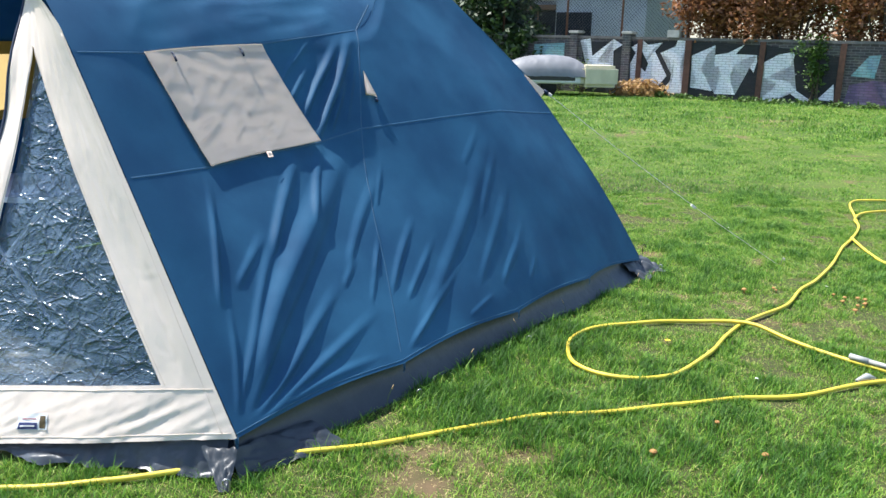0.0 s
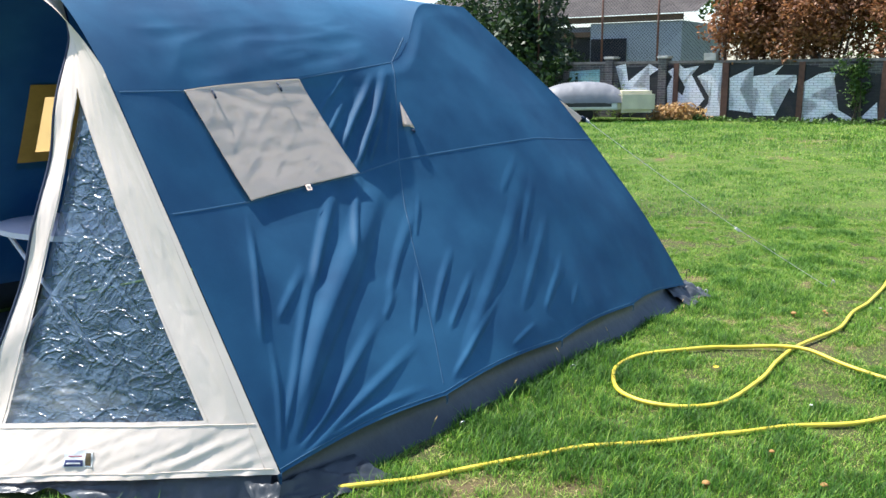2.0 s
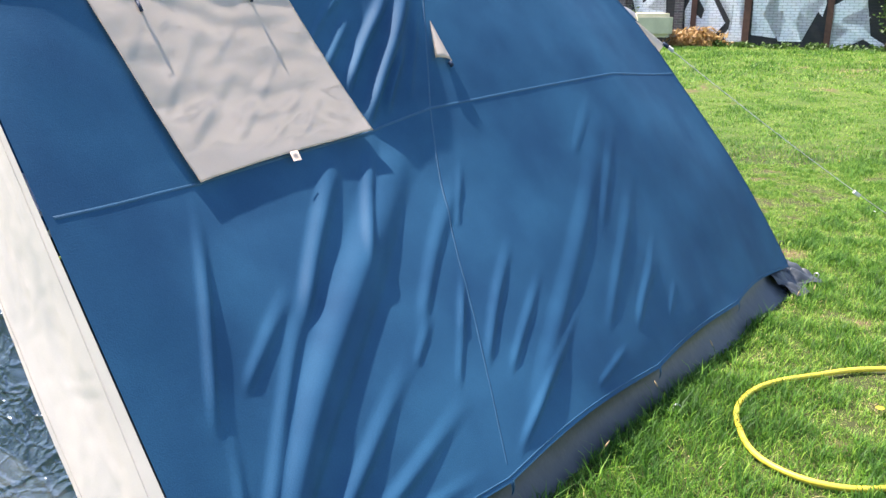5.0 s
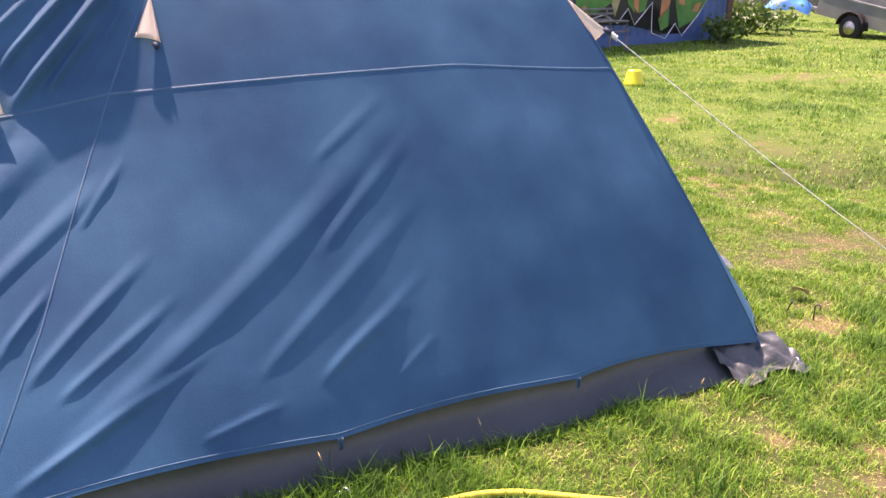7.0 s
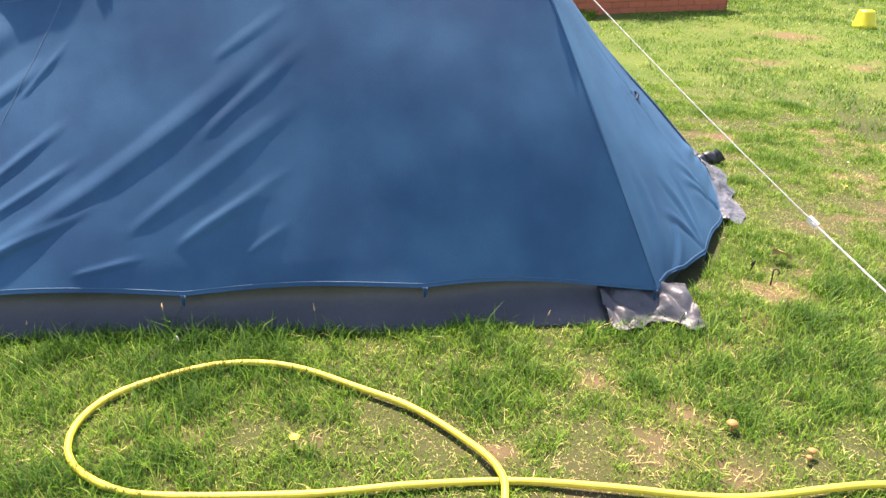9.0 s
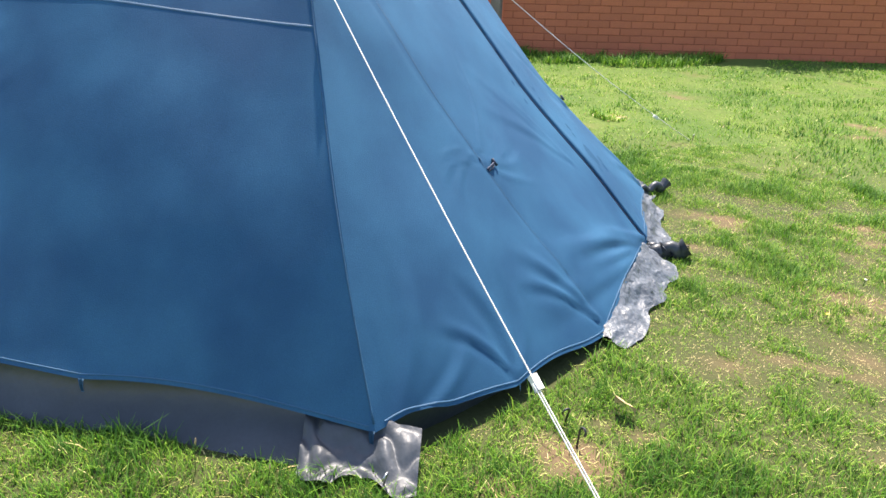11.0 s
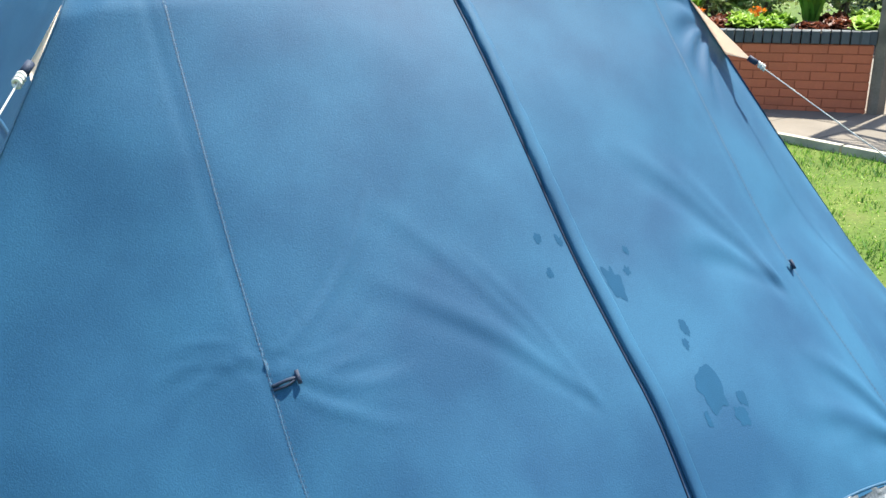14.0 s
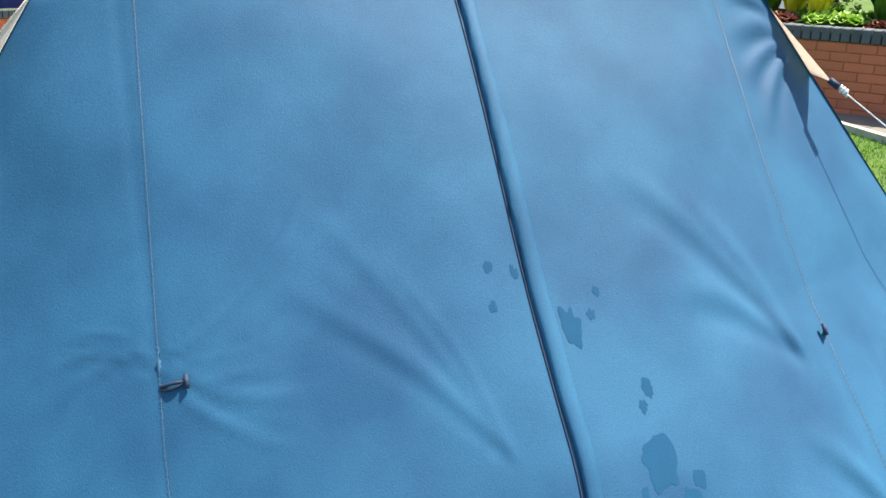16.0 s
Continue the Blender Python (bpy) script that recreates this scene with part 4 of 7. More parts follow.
def guy(sign, tip, anchor, slider):
    """A beige gusset on the hip, its rope down to the ground, and the runner on it."""
    za, zb = (1.36, 1.20) if sign > 0 else (1.26, 1.06)
    top, low = T(hip_u(za), sign * side_v(za, -0.2), za), T(hip_u(zb), sign * side_v(zb, -0.1), zb)
    bm = bmesh.new()
    add_grid(bm, lambda i, j: top.lerp(low, i).lerp(tip.lerp(low, 0.12 * i), j) + Vector((0, 0, 0.006 * math.sin(math.pi * i) * math.sin(math.pi * j))), 10, 10)
    bmesh.ops.solidify(bm, geom=bm.faces[:], thickness=0.003)
    part("guy_gusset", bm, beige, tent, "beige gusset that takes the guy rope")
    d = (anchor - tip).normalized()
    bm = bmesh.new()
    add_tube(bm, [tip - d * 0.012, tip + d * 0.022], 0.010, 8)
    part("guy_tab", bm, dark_blue, tent)
    rope = empty("guy_rope", "white guy rope stretched from the tent to a peg", "guy rope", "guy ropes")
    bm = bmesh.new()
    s = d.cross(Vector((0, 0, 1))).normalized()
    n = 60
    add_tube(bm, [tip.lerp(anchor, k / n) + Vector((0, 0, -0.03 * math.sin(math.pi * k / n))) for k in range(n + 1)], 0.0021, 6)
    part("rope", bm, white_rope, rope)
    bm = bmesh.new()
    add_tube(bm, [tip.lerp(anchor, slider + (1 - slider) * k / 30) + s * 0.007 + Vector((0, 0, -0.03 * math.sin(math.pi * (slider + (1 - slider) * k / 30)))) for k in range(31)], 0.0019, 6)
    part("rope_return", bm, white_rope, rope)
    bm = bmesh.new()
    p = tip.lerp(anchor, slider) + Vector((0, 0, -0.03 * math.sin(math.pi * slider)))
    add_box(bm, -0.006, -0.012, -0.02, 0.012, 0.006, 0.02, Matrix.Translation(p) @ d.to_track_quat("Z", "Y").to_matrix().to_4x4())
    part("runner", bm, white_rope, rope, smooth=False)
    bm = bmesh.new()
    for k in range(3):
        a = tip + d * (0.03 + 0.01 * k)
        add_tube(bm, [a + (s * math.cos(q) + Vector((0, 0, 1)) * math.sin(q)) * 0.009 for q in [2 * math.pi * m / 10 for m in range(11)]], 0.004, 6)
    part("knot", bm, white_rope, rope)
    peg(anchor.x + 0.02, anchor.y, (0.01, 0.01), 0.01, 0.04)


guy(1, T(-0.089, 1.078, 1.237), Vector((1.955, 4.75, 0.0)), 0.62)
guy(-1, T(0.06, -1.12, 1.06), Vector((-1.97, 7.19, 0.0)), 0.8)

# ---- groundsheet and table ----
bm = bmesh.new()
add_grid(bm, lambda i, j: T(-3.45 + 3.55 * i, -1.66 + 3.32 * j, 0.022 + 0.006 * noise.noise((i * 14, j * 14, 1))), 60, 60)
tagged(link("groundsheet", bm, dark_sheet), "dark plastic groundsheet inside the tent", "groundsheet")
bm = bmesh.new()
add_grid(bm, lambda i, j: T(-3.98 + 0.85 * i + 0.05 * math.sin(j * 9), -1.1 + 1.55 * j, 0.03 + 0.05 * abs(noise.noise((i * 3.5, j * 6, 1))) * math.sin(math.pi * i) + 0.012 * noise.noise((i * 12, j * 20, 2))), 50, 90)
tagged(link("crumpled_tarp", bm, grey_sheet), "crumpled silver tarp lying in the tent doorway", "tarp")

table_white = material("white_table_plastic", (0.80, 0.77, 0.86), rough=0.4, vary=0.04, scale=5, fine=60, bump=0.03)
table = empty("folding_table", "oval white folding camp table inside the tent", "table")
bm = bmesh.new()
TC = T(-2.75, -0.72)
ax, ay = Vector((0.95, -0.3, 0)).normalized(), Vector((0.3, 0.95, 0)).normalized()
ring0, ring1 = [], []
for q in range(48):
    a = 2 * math.pi * q / 48
    p = TC + ax * 0.52 * math.cos(a) + ay * 0.36 * math.sin(a)
    ring0.append(bm.verts.new(p + Vector((0, 0, 0.705))))
    ring1.append(bm.verts.new(p + Vector((0, 0, 0.675))))
bm.faces.new(ring0)
bm.faces.new(list(reversed(ring1)))
for q in range(48):
    bm.faces.new((ring0[q], ring1[q], ring1[(q + 1) % 48], ring0[(q + 1) % 48]))
bmesh.ops.bevel(bm, geom=[e for e in bm.edges if abs(e.verts[0].co.z - e.verts[1].co.z) < 1e-4], offset=0.008, segments=3, affect="EDGES")
part("tabletop", bm, table_white, table, smooth=False)
for sx in (-1, 1):
    for sy in (-1, 1):
        bm = bmesh.new()
        add_tube(bm, [TC + ax * 0.36 * sx + ay * 0.2 * sy + Vector((0, 0, 0.68)), TC - ax * 0.30 * sx + ay * 0.22 * sy + Vector((0, 0, 0.028))], 0.013, 8)
        part("leg", bm, table_white, table)
# ---- hose and small things on the lawn ----
def hose(name, pts, r, label, step_len=0.04):
    bm = bmesh.new()
    line = [Vector((p.x, p.y, lawn_height(p.x, p.y) + 0.012 + p.z)) for p in spline([(x, y, z) for x, y, z in pts], step_len)]
    add_tube(bm, line, r, 10)
    return line, bm


garden_hose = empty("garden_hose", "yellow rubber garden hose looped across the lawn", "hose")
line, bm = hose("hose", [(1.95, 2.59, 0.01), (1.73, 2.79, 0.01), (1.55, 3.01, 0.012), (1.41, 3.17, 0.03), (1.28, 3.24, 0.02), (1.08, 3.24, 0.01), (0.90, 3.20, 0.01), (0.72, 3.11, 0.01), (0.55, 3.02, 0.01), (0.43, 2.91, 0.01), (0.35, 2.77, 0.01), (0.33, 2.62, 0.01), (0.345, 2.46, 0.01), (0.42, 2.35, 0.01), (0.53, 2.29, 0.01), (0.65, 2.285, 0.01), (0.78, 2.34, 0.01), (0.88, 2.44, 0.008), (1.08, 2.75, 0.01), (1.20, 3.0, 0.008), (1.34, 3.24, 0.004), (1.52, 3.46, 0.01), (1.73, 3.70, 0.01), (1.90, 4.02, 0.01), (2.10, 4.32, 0.012), (2.36, 4.80, 0.01), (2.63, 5.37, 0.012), (2.84, 5.76, 0.01), (3.05, 6.2, 0.02), (3.14, 6.55, 0.02), (3.37, 6.93, 0.015), (3.9, 7.2, 0.01), (4.6, 7.3, 0.01)], 0.0105, "")
part("hose", bm, hose_mat, garden_hose)
line, bm = hose("hose", [(-3.6, 0.75, 0), (-2.6, 0.88, 0), (-1.70, 0.98, 0), (-1.36, 1.06, 0.005), (-1.13, 1.15, 0.01), (-0.78, 1.31, 0.012), (-0.50, 1.43, 0.004), (-0.26, 1.57, 0), (0.01, 1.71, 0.002), (0.19, 1.81, 0.004), (0.53, 1.92, 0.002), (0.80, 2.05, 0), (1.07, 2.18, 0), (1.40, 2.27, 0.008), (1.84, 2.49, 0.01), (2.4, 2.60, 0.01), (3.2, 2.3, 0.0)], 0.0105, "")
part("hose", bm, hose_mat, garden_hose)
line, bm = hose("hose", [(2.84, 5.78, 0.012), (2.78, 5.2, 0.01), (2.84, 4.8, 0.01), (3.3, 4.2, 0.01), (4.2, 3.9, 0.0)], 0.0105, "")
part("hose", bm, hose_mat, garden_hose)
line, bm = hose("hose", [(3.05, 6.2, 0.014), (3.2, 6.7, 0.01), (3.42, 7.45, 0.01), (3.75, 7.62, 0.01), (4.6, 7.7, 0.0)], 0.0105, "")
part("hose", bm, hose_mat, garden_hose)
pale = material("pale_grey_plastic", (0.34, 0.35, 0.33), rough=0.5, vary=0.1, scale=20, fine=100, bump=0.05)
bm = bmesh.new()
add_tube(bm, [Vector((1.77, 2.755, 0.036)), Vector((1.84, 2.69, 0.036))], 0.0155, 12)
add_tube(bm, [Vector((1.84, 2.69, 0.036)), Vector((1.95, 2.59, 0.036))], 0.0125, 12)
part("connector", bm, pale, garden_hose, "pale grey plastic hose connector")
spray = empty("spray_nozzle", "grey plastic spray nozzle lying by the hose", "nozzle")
bm = bmesh.new()
add_tube(bm, [Vector((1.96, 2.58, 0.035)), Vector((2.05, 2.51, 0.04)), Vector((2.10, 2.475, 0.045))], lambda k: 0.014 + 0.012 * k, 12)
part("barrel", bm, dark_sheet, spray)
bm = bmesh.new()
add_tube(bm, [Vector((1.70, 2.46, 0.02)), Vector((1.76, 2.49, 0.03)), Vector((1.80, 2.50, 0.02))], lambda k: 0.008 + 0.012 * math.sin(math.pi * k), 8)
tagged(link("stone", bm, pale), "small pale stone in the grass", "stone")

cap_mat = material("mushroom_cap", (0.40, 0.20, 0.055), rough=0.7, vary=0.2, scale=30, fine=200)


def mushroom(x, y, r, h):
    m = empty("mushroom", "small tan mushroom growing in the lawn", "mushroom", "mushrooms in the lawn")
    m.location = (x, y, lawn_height(x, y))
    bm = bmesh.new()
    add_tube(bm, [Vector((0, 0, -0.01)), Vector((0.002, 0, h * 0.5)), Vector((0, 0, h))], 0.22 * r, 8)
    part("stalk", bm, cap_mat, m)
    bm = bmesh.new()
    prof = [(0.02, 0.62), (0.5, 0.52), (0.85, 0.28), (1.0, 0.0), (0.9, -0.12), (0.3, -0.02)]
    rows = [[bm.verts.new((r * a * math.cos(q), r * a * math.sin(q), h + r * b)) for q in [2 * math.pi * k / 14 for k in range(14)]] for a, b in prof]
    for a, b in zip(rows, rows[1:]):
        for k in range(14):
            bm.faces.new((a[k], b[k], b[(k + 1) % 14], a[(k + 1) % 14]))
    part("cap", bm, cap_mat, m)


for x, y, r, h in ((1.522, 3.942, 0.022, 0.035), (1.731, 4.027, 0.016, 0.03), (1.74, 4.0, 0.012, 0.025), (0.93, 1.88, 0.014, 0.03), (1.06, 1.62, 0.018, 0.03), (0.62, 1.55, 0.02, 0.028), (2.082, 3.934, 0.015, 0.03), (2.10, 3.817, 0.018, 0.025), (2.134, 3.882, 0.017, 0.03), (2.168, 3.749, 0.016, 0.025), (2.111, 3.633, 0.020, 0.03), (2.215, 3.886, 0.017, 0.03), (2.252, 3.862, 0.018, 0.03), (2.233, 3.799, 0.014, 0.028), (2.215, 3.77, 0.017, 0.032)):
    mushroom(x, y, r * 0.82, h * 0.9)
dry = material("dry_leaf", (0.48, 0.34, 0.17), rough=0.8, vary=0.2, scale=20, fine=90)
bm = bmesh.new()
add_grid(bm, lambda i, j: Vector((0.88 + 0.075 * (i - 0.5), 5.076 + 0.045 * math.sin(math.pi * i) * (j - 0.5) + 0.03 * i, 0.045 + 0.015 * math.cos(3 * j) + 0.01 * math.sin(4 * i))), 10, 6)
tagged(link("fallen_leaf", bm, dry), "curled dry brown leaf on the grass", "leaf")
petal = material("yellow_petals", (0.75, 0.6, 0.02), rough=0.6, vary=0.15, scale=40, fine=200)
white_petal = material("white_petals", (0.7, 0.7, 0.66), rough=0.6, vary=0.1, scale=40, fine=200)
green_leaf = material("green_leaves", (0.075, 0.14, 0.02), rough=0.55, vary=0.3, scale=12, fine=80, bump=0.1)


def flower(x, y, r, mat, label):
    f = empty("lawn_flower", label, "flower", "flowers in the lawn")
    f.location = (x, y, lawn_height(x, y))
    bm = bmesh.new()
    add_tube(bm, [Vector((0, 0, -0.01)), Vector((0.004, 0.003, 0.032))], 0.0018, 5)
    part("stem", bm, green_leaf, f)
    bm = bmesh.new()
    for k in range(12):
        a = 2 * math.pi * k / 12
        d, s = Vector((math.cos(a), math.sin(a), 0.25)), Vector((-math.sin(a), math.cos(a), 0))
        c = Vector((0.004, 0.003, 0.032))
        vs = [bm.verts.new(p) for p in (c, c + d * r * 0.6 + s * r * 0.25, c + d * r, c + d * r * 0.6 - s * r * 0.25)]
        bm.faces.new(vs)
    part("petals", bm, mat, f)


flower(0.86, 2.83, 0.017, petal, "yellow dandelion in flower")
for k in range(26):
    x, y = random.uniform(-0.2, 3.0), random.uniform(1.0, 9.0)
    u, v = to_uv(x, y)
    if v > 2.0 or u > 1.5:
        flower(x, y, random.uniform(0.007, 0.011), petal if random.random() < 0.3 else white_petal, "tiny lawn flower among the grass")


# ---- grass ----
def blades(name, n, area, height, width, keep, label, bent=True):
    """n blades of grass over a stretch of the lawn, as one mesh, thick and dark or short and dry by turns."""
    rng = np.random.RandomState(len(name) * 7 + n % 1000)
    total = int(n * 2.2)
    x = rng.uniform(area[0], area[2], total)
    y = rng.uniform(area[1], area[3], total)
    ok = keep(x, y, rng.uniform(0, 1, total))
    x, y = x[ok][:n], y[ok][:n]
    m = len(x)
    z = lawn_height(x, y) - 0.004
    grown = lush(x, y)
    # Fine undergrowth gets a darker tone, shade painted between the taller blades.
    tone = np.clip((0.46 if bent or width > 0.005 else 0.39) - 0.5 * grown + 0.24 * rng.normal(0, 1, m) + 0.4 * worn(x, y), 0, 1)
    h = height * rng.uniform(0.5, 1.25, m) * np.clip(1 + 1.15 * grown, 0.38, 2.3)
    w = width * rng.uniform(0.6, 1.3, m)
    a = rng.uniform(0, 2 * np.pi, m)
    lean = rng.uniform(0.3, 1.35, m) * h
    dry_one = tone > 0.82
    lean = np.where(dry_one, lean * 1.7, lean)
    h = np.where(dry_one, h * 0.55, h)
    dx, dy = np.cos(a), np.sin(a)
    sx, sy = -dy * w / 2, dx * w / 2
    k = 5 if bent else 3
    pts = np.empty((m, k, 3))
    pts[:, 0] = np.stack([x - sx, y - sy, z], 1)
    pts[:, 1] = np.stack([x + sx, y + sy, z], 1)
    if bent:
        pts[:, 2] = np.stack([x + sx * 0.8 + dx * lean * 0.35, y + sy * 0.8 + dy * lean * 0.35, z + h * 0.65], 1)
        pts[:, 3] = np.stack([x - sx * 0.8 + dx * lean * 0.35, y - sy * 0.8 + dy * lean * 0.35, z + h * 0.65], 1)
    pts[:, k - 1] = np.stack([x + dx * lean, y + dy * lean, z + h], 1)
    me = bpy.data.meshes.new(name)
    me.vertices.add(m * k)
    me.vertices.foreach_set("co", pts.reshape(-1))
    base = np.arange(m)[:, None] * k
    order = (0, 1, 2, 3, 3, 2, 4) if bent else (0, 1, 2)
    first = (0, 4) if bent else (0,)
    me.loops.add(m * len(order))
    me.loops.foreach_set("vertex_index", (base + np.array(order)).reshape(-1))
    me.polygons.add(m * len(first))
    me.polygons.foreach_set("loop_start", (np.arange(m)[:, None] * len(order) + np.array(first)).reshape(-1))
    me.update()
    me.attributes.new("tone", "FLOAT", "POINT").data.foreach_set("value", np.repeat(tone, k))
    me.materials.append(grass_mat)
    me.polygons.foreach_set("use_smooth", [True] * (m * len(first)))
    return tagged(new(name, me), label, "grass", kind="stuff")


grass_mat = bpy.data.materials.new("grass_blades")
grass_mat.use_nodes = True
n, l = grass_mat.node_tree.nodes, grass_mat.node_tree.links
pb = n["Principled BSDF"]
pb.inputs["Roughness"].default_value = 0.55
pb.inputs["Specular IOR Level"].default_value = 0.3
tone_at, ramp = n.new("ShaderNodeAttribute"), n.new("ShaderNodeValToRGB")
tone_at.attribute_name = "tone"
stops = ramp.color_ramp.elements
stops[0].position, stops[0].color = 0.0, (0.036, 0.105, 0.010, 1)
stops[1].position, stops[1].color = 1.0, (0.56, 0.45, 0.20, 1)
for pos, c in ((0.28, (0.075, 0.205, 0.016, 1)), (0.55, (0.182, 0.345, 0.031, 1)), (0.80, (0.33, 0.46, 0.070, 1))):
    e = stops.new(pos)
    e.color = c
l.new(tone_at.outputs["Fac"], ramp.inputs["Fac"])
l.new(ramp.outputs["Color"], pb.inputs["Base Color"])
tr = n.new("ShaderNodeBsdfTranslucent")
l.new(ramp.outputs["Color"], tr.inputs["Color"])
mx = n.new("ShaderNodeMixShader")
mx.inputs[0].default_value = 0.3
l.new(pb.outputs[0], mx.inputs[1])
l.new(tr.outputs[0], mx.inputs[2])
l.new(mx.outputs[0], n["Material Output"].inputs["Surface"])


def outside_tent(x, y):
    u, v = to_uv(x, y)
    av = abs(v)
    inside = ((av < 1.775) & (u > -3.4) & (u < 0.15)) | ((av < 1.8) & (u >= 0.1) & (u < 1.02 - 0.72 * (av / 1.7) ** 2.3)) | ((u > -4.05) & (u <= -3.35) & (av < 1.75 - (abs(u) - 3.35) * 1.9))
    return ~inside


def on_lawn(x, y):
    u, v = to_uv(x, y)
    return (v > -4.15) | ((u > -0.3) & (v > -5.3)) | (u > 2.2)


def near_zone(x, y):
    edge = 0.6 * field(x * 1.5, y * 1.5, 4)
    return (x > -1.8) & (x < 3.7 + edge) & (y > 0.3) & (y < 7.6 + edge)


def keep(x, y, r):
    return outside_tent(x, y) & on_lawn(x, y) & (r > worn(x, y) * 0.85)


blades("grass", 620000, (-1.8, 0.3, 4.4, 8.3), 0.017, 0.0030, lambda x, y, r: near_zone(x, y) & keep(x, y, r + 0.05), "fine short undergrowth of the nearby lawn", False)
blades("grass", 345000, (-1.8, 0.3, 4.4, 8.3), 0.029, 0.0032, lambda x, y, r: near_zone(x, y) & keep(x, y, r), "short green and yellowing blades of the nearby lawn")
blades("grass", 420000, (-6.5, -1.5, 9.0, 14.0), 0.028, 0.0085, lambda x, y, r: ~near_zone(x, y) & keep(x, y, r), "short green blades of the lawn", False)
blades("grass", 150000, (-6.5, 13.5, 14.0, 26.0), 0.045, 0.016, lambda x, y, r: r > worn(x, y), "rough green grass by the boundary wall", False)
blades("grass", 9000, (-6.5, -9.0, 2.0, -1.5), 0.07, 0.02, lambda x, y, r: on_lawn(x, y), "green blades of the lawn behind the tent", False)


def fringe(x, y, r):
    """A strip of longer grass close along the tent's skirts."""
    u, v = to_uv(x, y)
    w = 0.10 + 0.05 * field(u * 4, v * 2, 7)
    side = (u > -3.5) & (u < 0.2) & (v > 1.79) & (v - 1.79 < w)
    front = (u > -4.0) & (u < -3.36) & (v - 1.80 + 1.9 * (-3.36 - u) > 0) & (v - 1.80 + 1.9 * (-3.36 - u) < w * 2.0)
    back = u - 1.0 + 0.72 * (abs(v) / 1.7) ** 2.3
    rear = (v > 0.75) & (v < 1.62) & (back > 0) & (back < w)
    return (side | front | rear) & (r < 0.7 + 0.5 * field(u * 7, v, 2))


blades("grass_fringe", 11000, (-1.6, 0.9, 1.2, 6.0), 0.046, 0.0040, fringe, "longer grass growing along the tent's skirts")


def stalk(u, v, h, lean):
    """A tall thin stalk with its seed head, beside the skirt."""
    st = empty("grass_stalk", "tall thin grass stalk with a seed head by the skirt", "grass", "tall grass stalks")
    p = T(u, v)
    st.location = (p.x, p.y, lawn_height(p.x, p.y))
    line = spline([(0, 0, -0.01), (lean * 0.25, 0.004, h * 0.55), (lean, 0.01, h)], 0.01)
    bm = bmesh.new()
    add_tube(bm, line, 0.0011, 5)
    part("stem", bm, green_leaf, st)
    bm = bmesh.new()
    add_tube(bm, [line[-3], line[-2], line[-1] + Vector((lean * 0.1, 0, 0.006))], lambda k: 0.0008 + 0.0022 * math.sin(math.pi * min(1, k + 0.1)), 6)
    part("seed_head", bm, dry, st)


for u, v, h, lean in ((-2.62, 1.84, 0.13, 0.03), (-1.52, 1.83, 0.12, -0.04), (-1.0, 1.82, 0.11, -0.03), (-0.2, 1.88, 0.12, 0.02), (0.02, 1.9, 0.10, 0.015), (-2.0, 1.82, 0.10, 0.03)):
    stalk(u, v, h, lean)


def tuft(cx, cy, rx, ry, n, h, label="thick tuft of tall grass"):
    blades("grass_tuft", n, (cx - rx, cy - ry, cx + rx, cy + ry), h, 0.008, lambda x, y, r: ((x - cx) / rx) ** 2 + ((y - cy) / ry) ** 2 < 1, label)


tuft(-2.7, 6.97, 0.16, 0.13, 500, 0.055)
tuft(-5.2, 7.75, 0.35, 0.5, 2600, 0.07)
tuft(-4.75, 8.7, 0.3, 0.7, 2600, 0.07)


# ---- leaves, hedges and trees ----
def leaf_mass(name, centre, radii, n, size, mat, parent, seed, hollow=0.55, lumps=2.2, label=""):
    """A crown of many small leaves with an uneven outline and gaps."""
    rng = random.Random(seed)
    verts, faces = [], []
    c = Vector(centre)
    tries = 0
    while len(faces) < n and tries < n * 6:
        tries += 1
        d = Vector((rng.gauss(0, 1), rng.gauss(0, 1), rng.gauss(0, 1))).normalized()
        r = rng.uniform(hollow, 1.0) * (1 + 0.55 * noise.noise((d.x * lumps + seed, d.y * lumps, d.z * lumps)))
        p = c + Vector((d.x * radii[0], d.y * radii[1], d.z * radii[2])) * r
        if p.z < 0.02 or noise.noise((p.x * 1.9 / radii[0] + seed, p.y * 1.9 / radii[0], p.z * 1.9 / radii[0])) < -0.28:
            continue
        a = Vector((rng.gauss(0, 1), rng.gauss(0, 1), rng.gauss(0, 0.7))).normalized()
        b = a.cross(Vector((rng.gauss(0, 1), rng.gauss(0, 1), rng.gauss(0, 1)))).normalized()
        s = size * rng.uniform(0.6, 1.4)
        k = len(verts)
        verts += [p - a * s, p + b * s * 0.45 + a * s * 0.1, p + a * s, p - b * s * 0.45 + a * s * 0.1]
        faces.append((k, k + 1, k + 2, k + 3))
    me = bpy.data.meshes.new(name)
    me.from_pydata([tuple(v) for v in verts], [], faces)
    me.materials.append(mat)
    ob = new(name, me)
    ob.parent = parent
    if label:
        tagged(ob, label)
    return ob


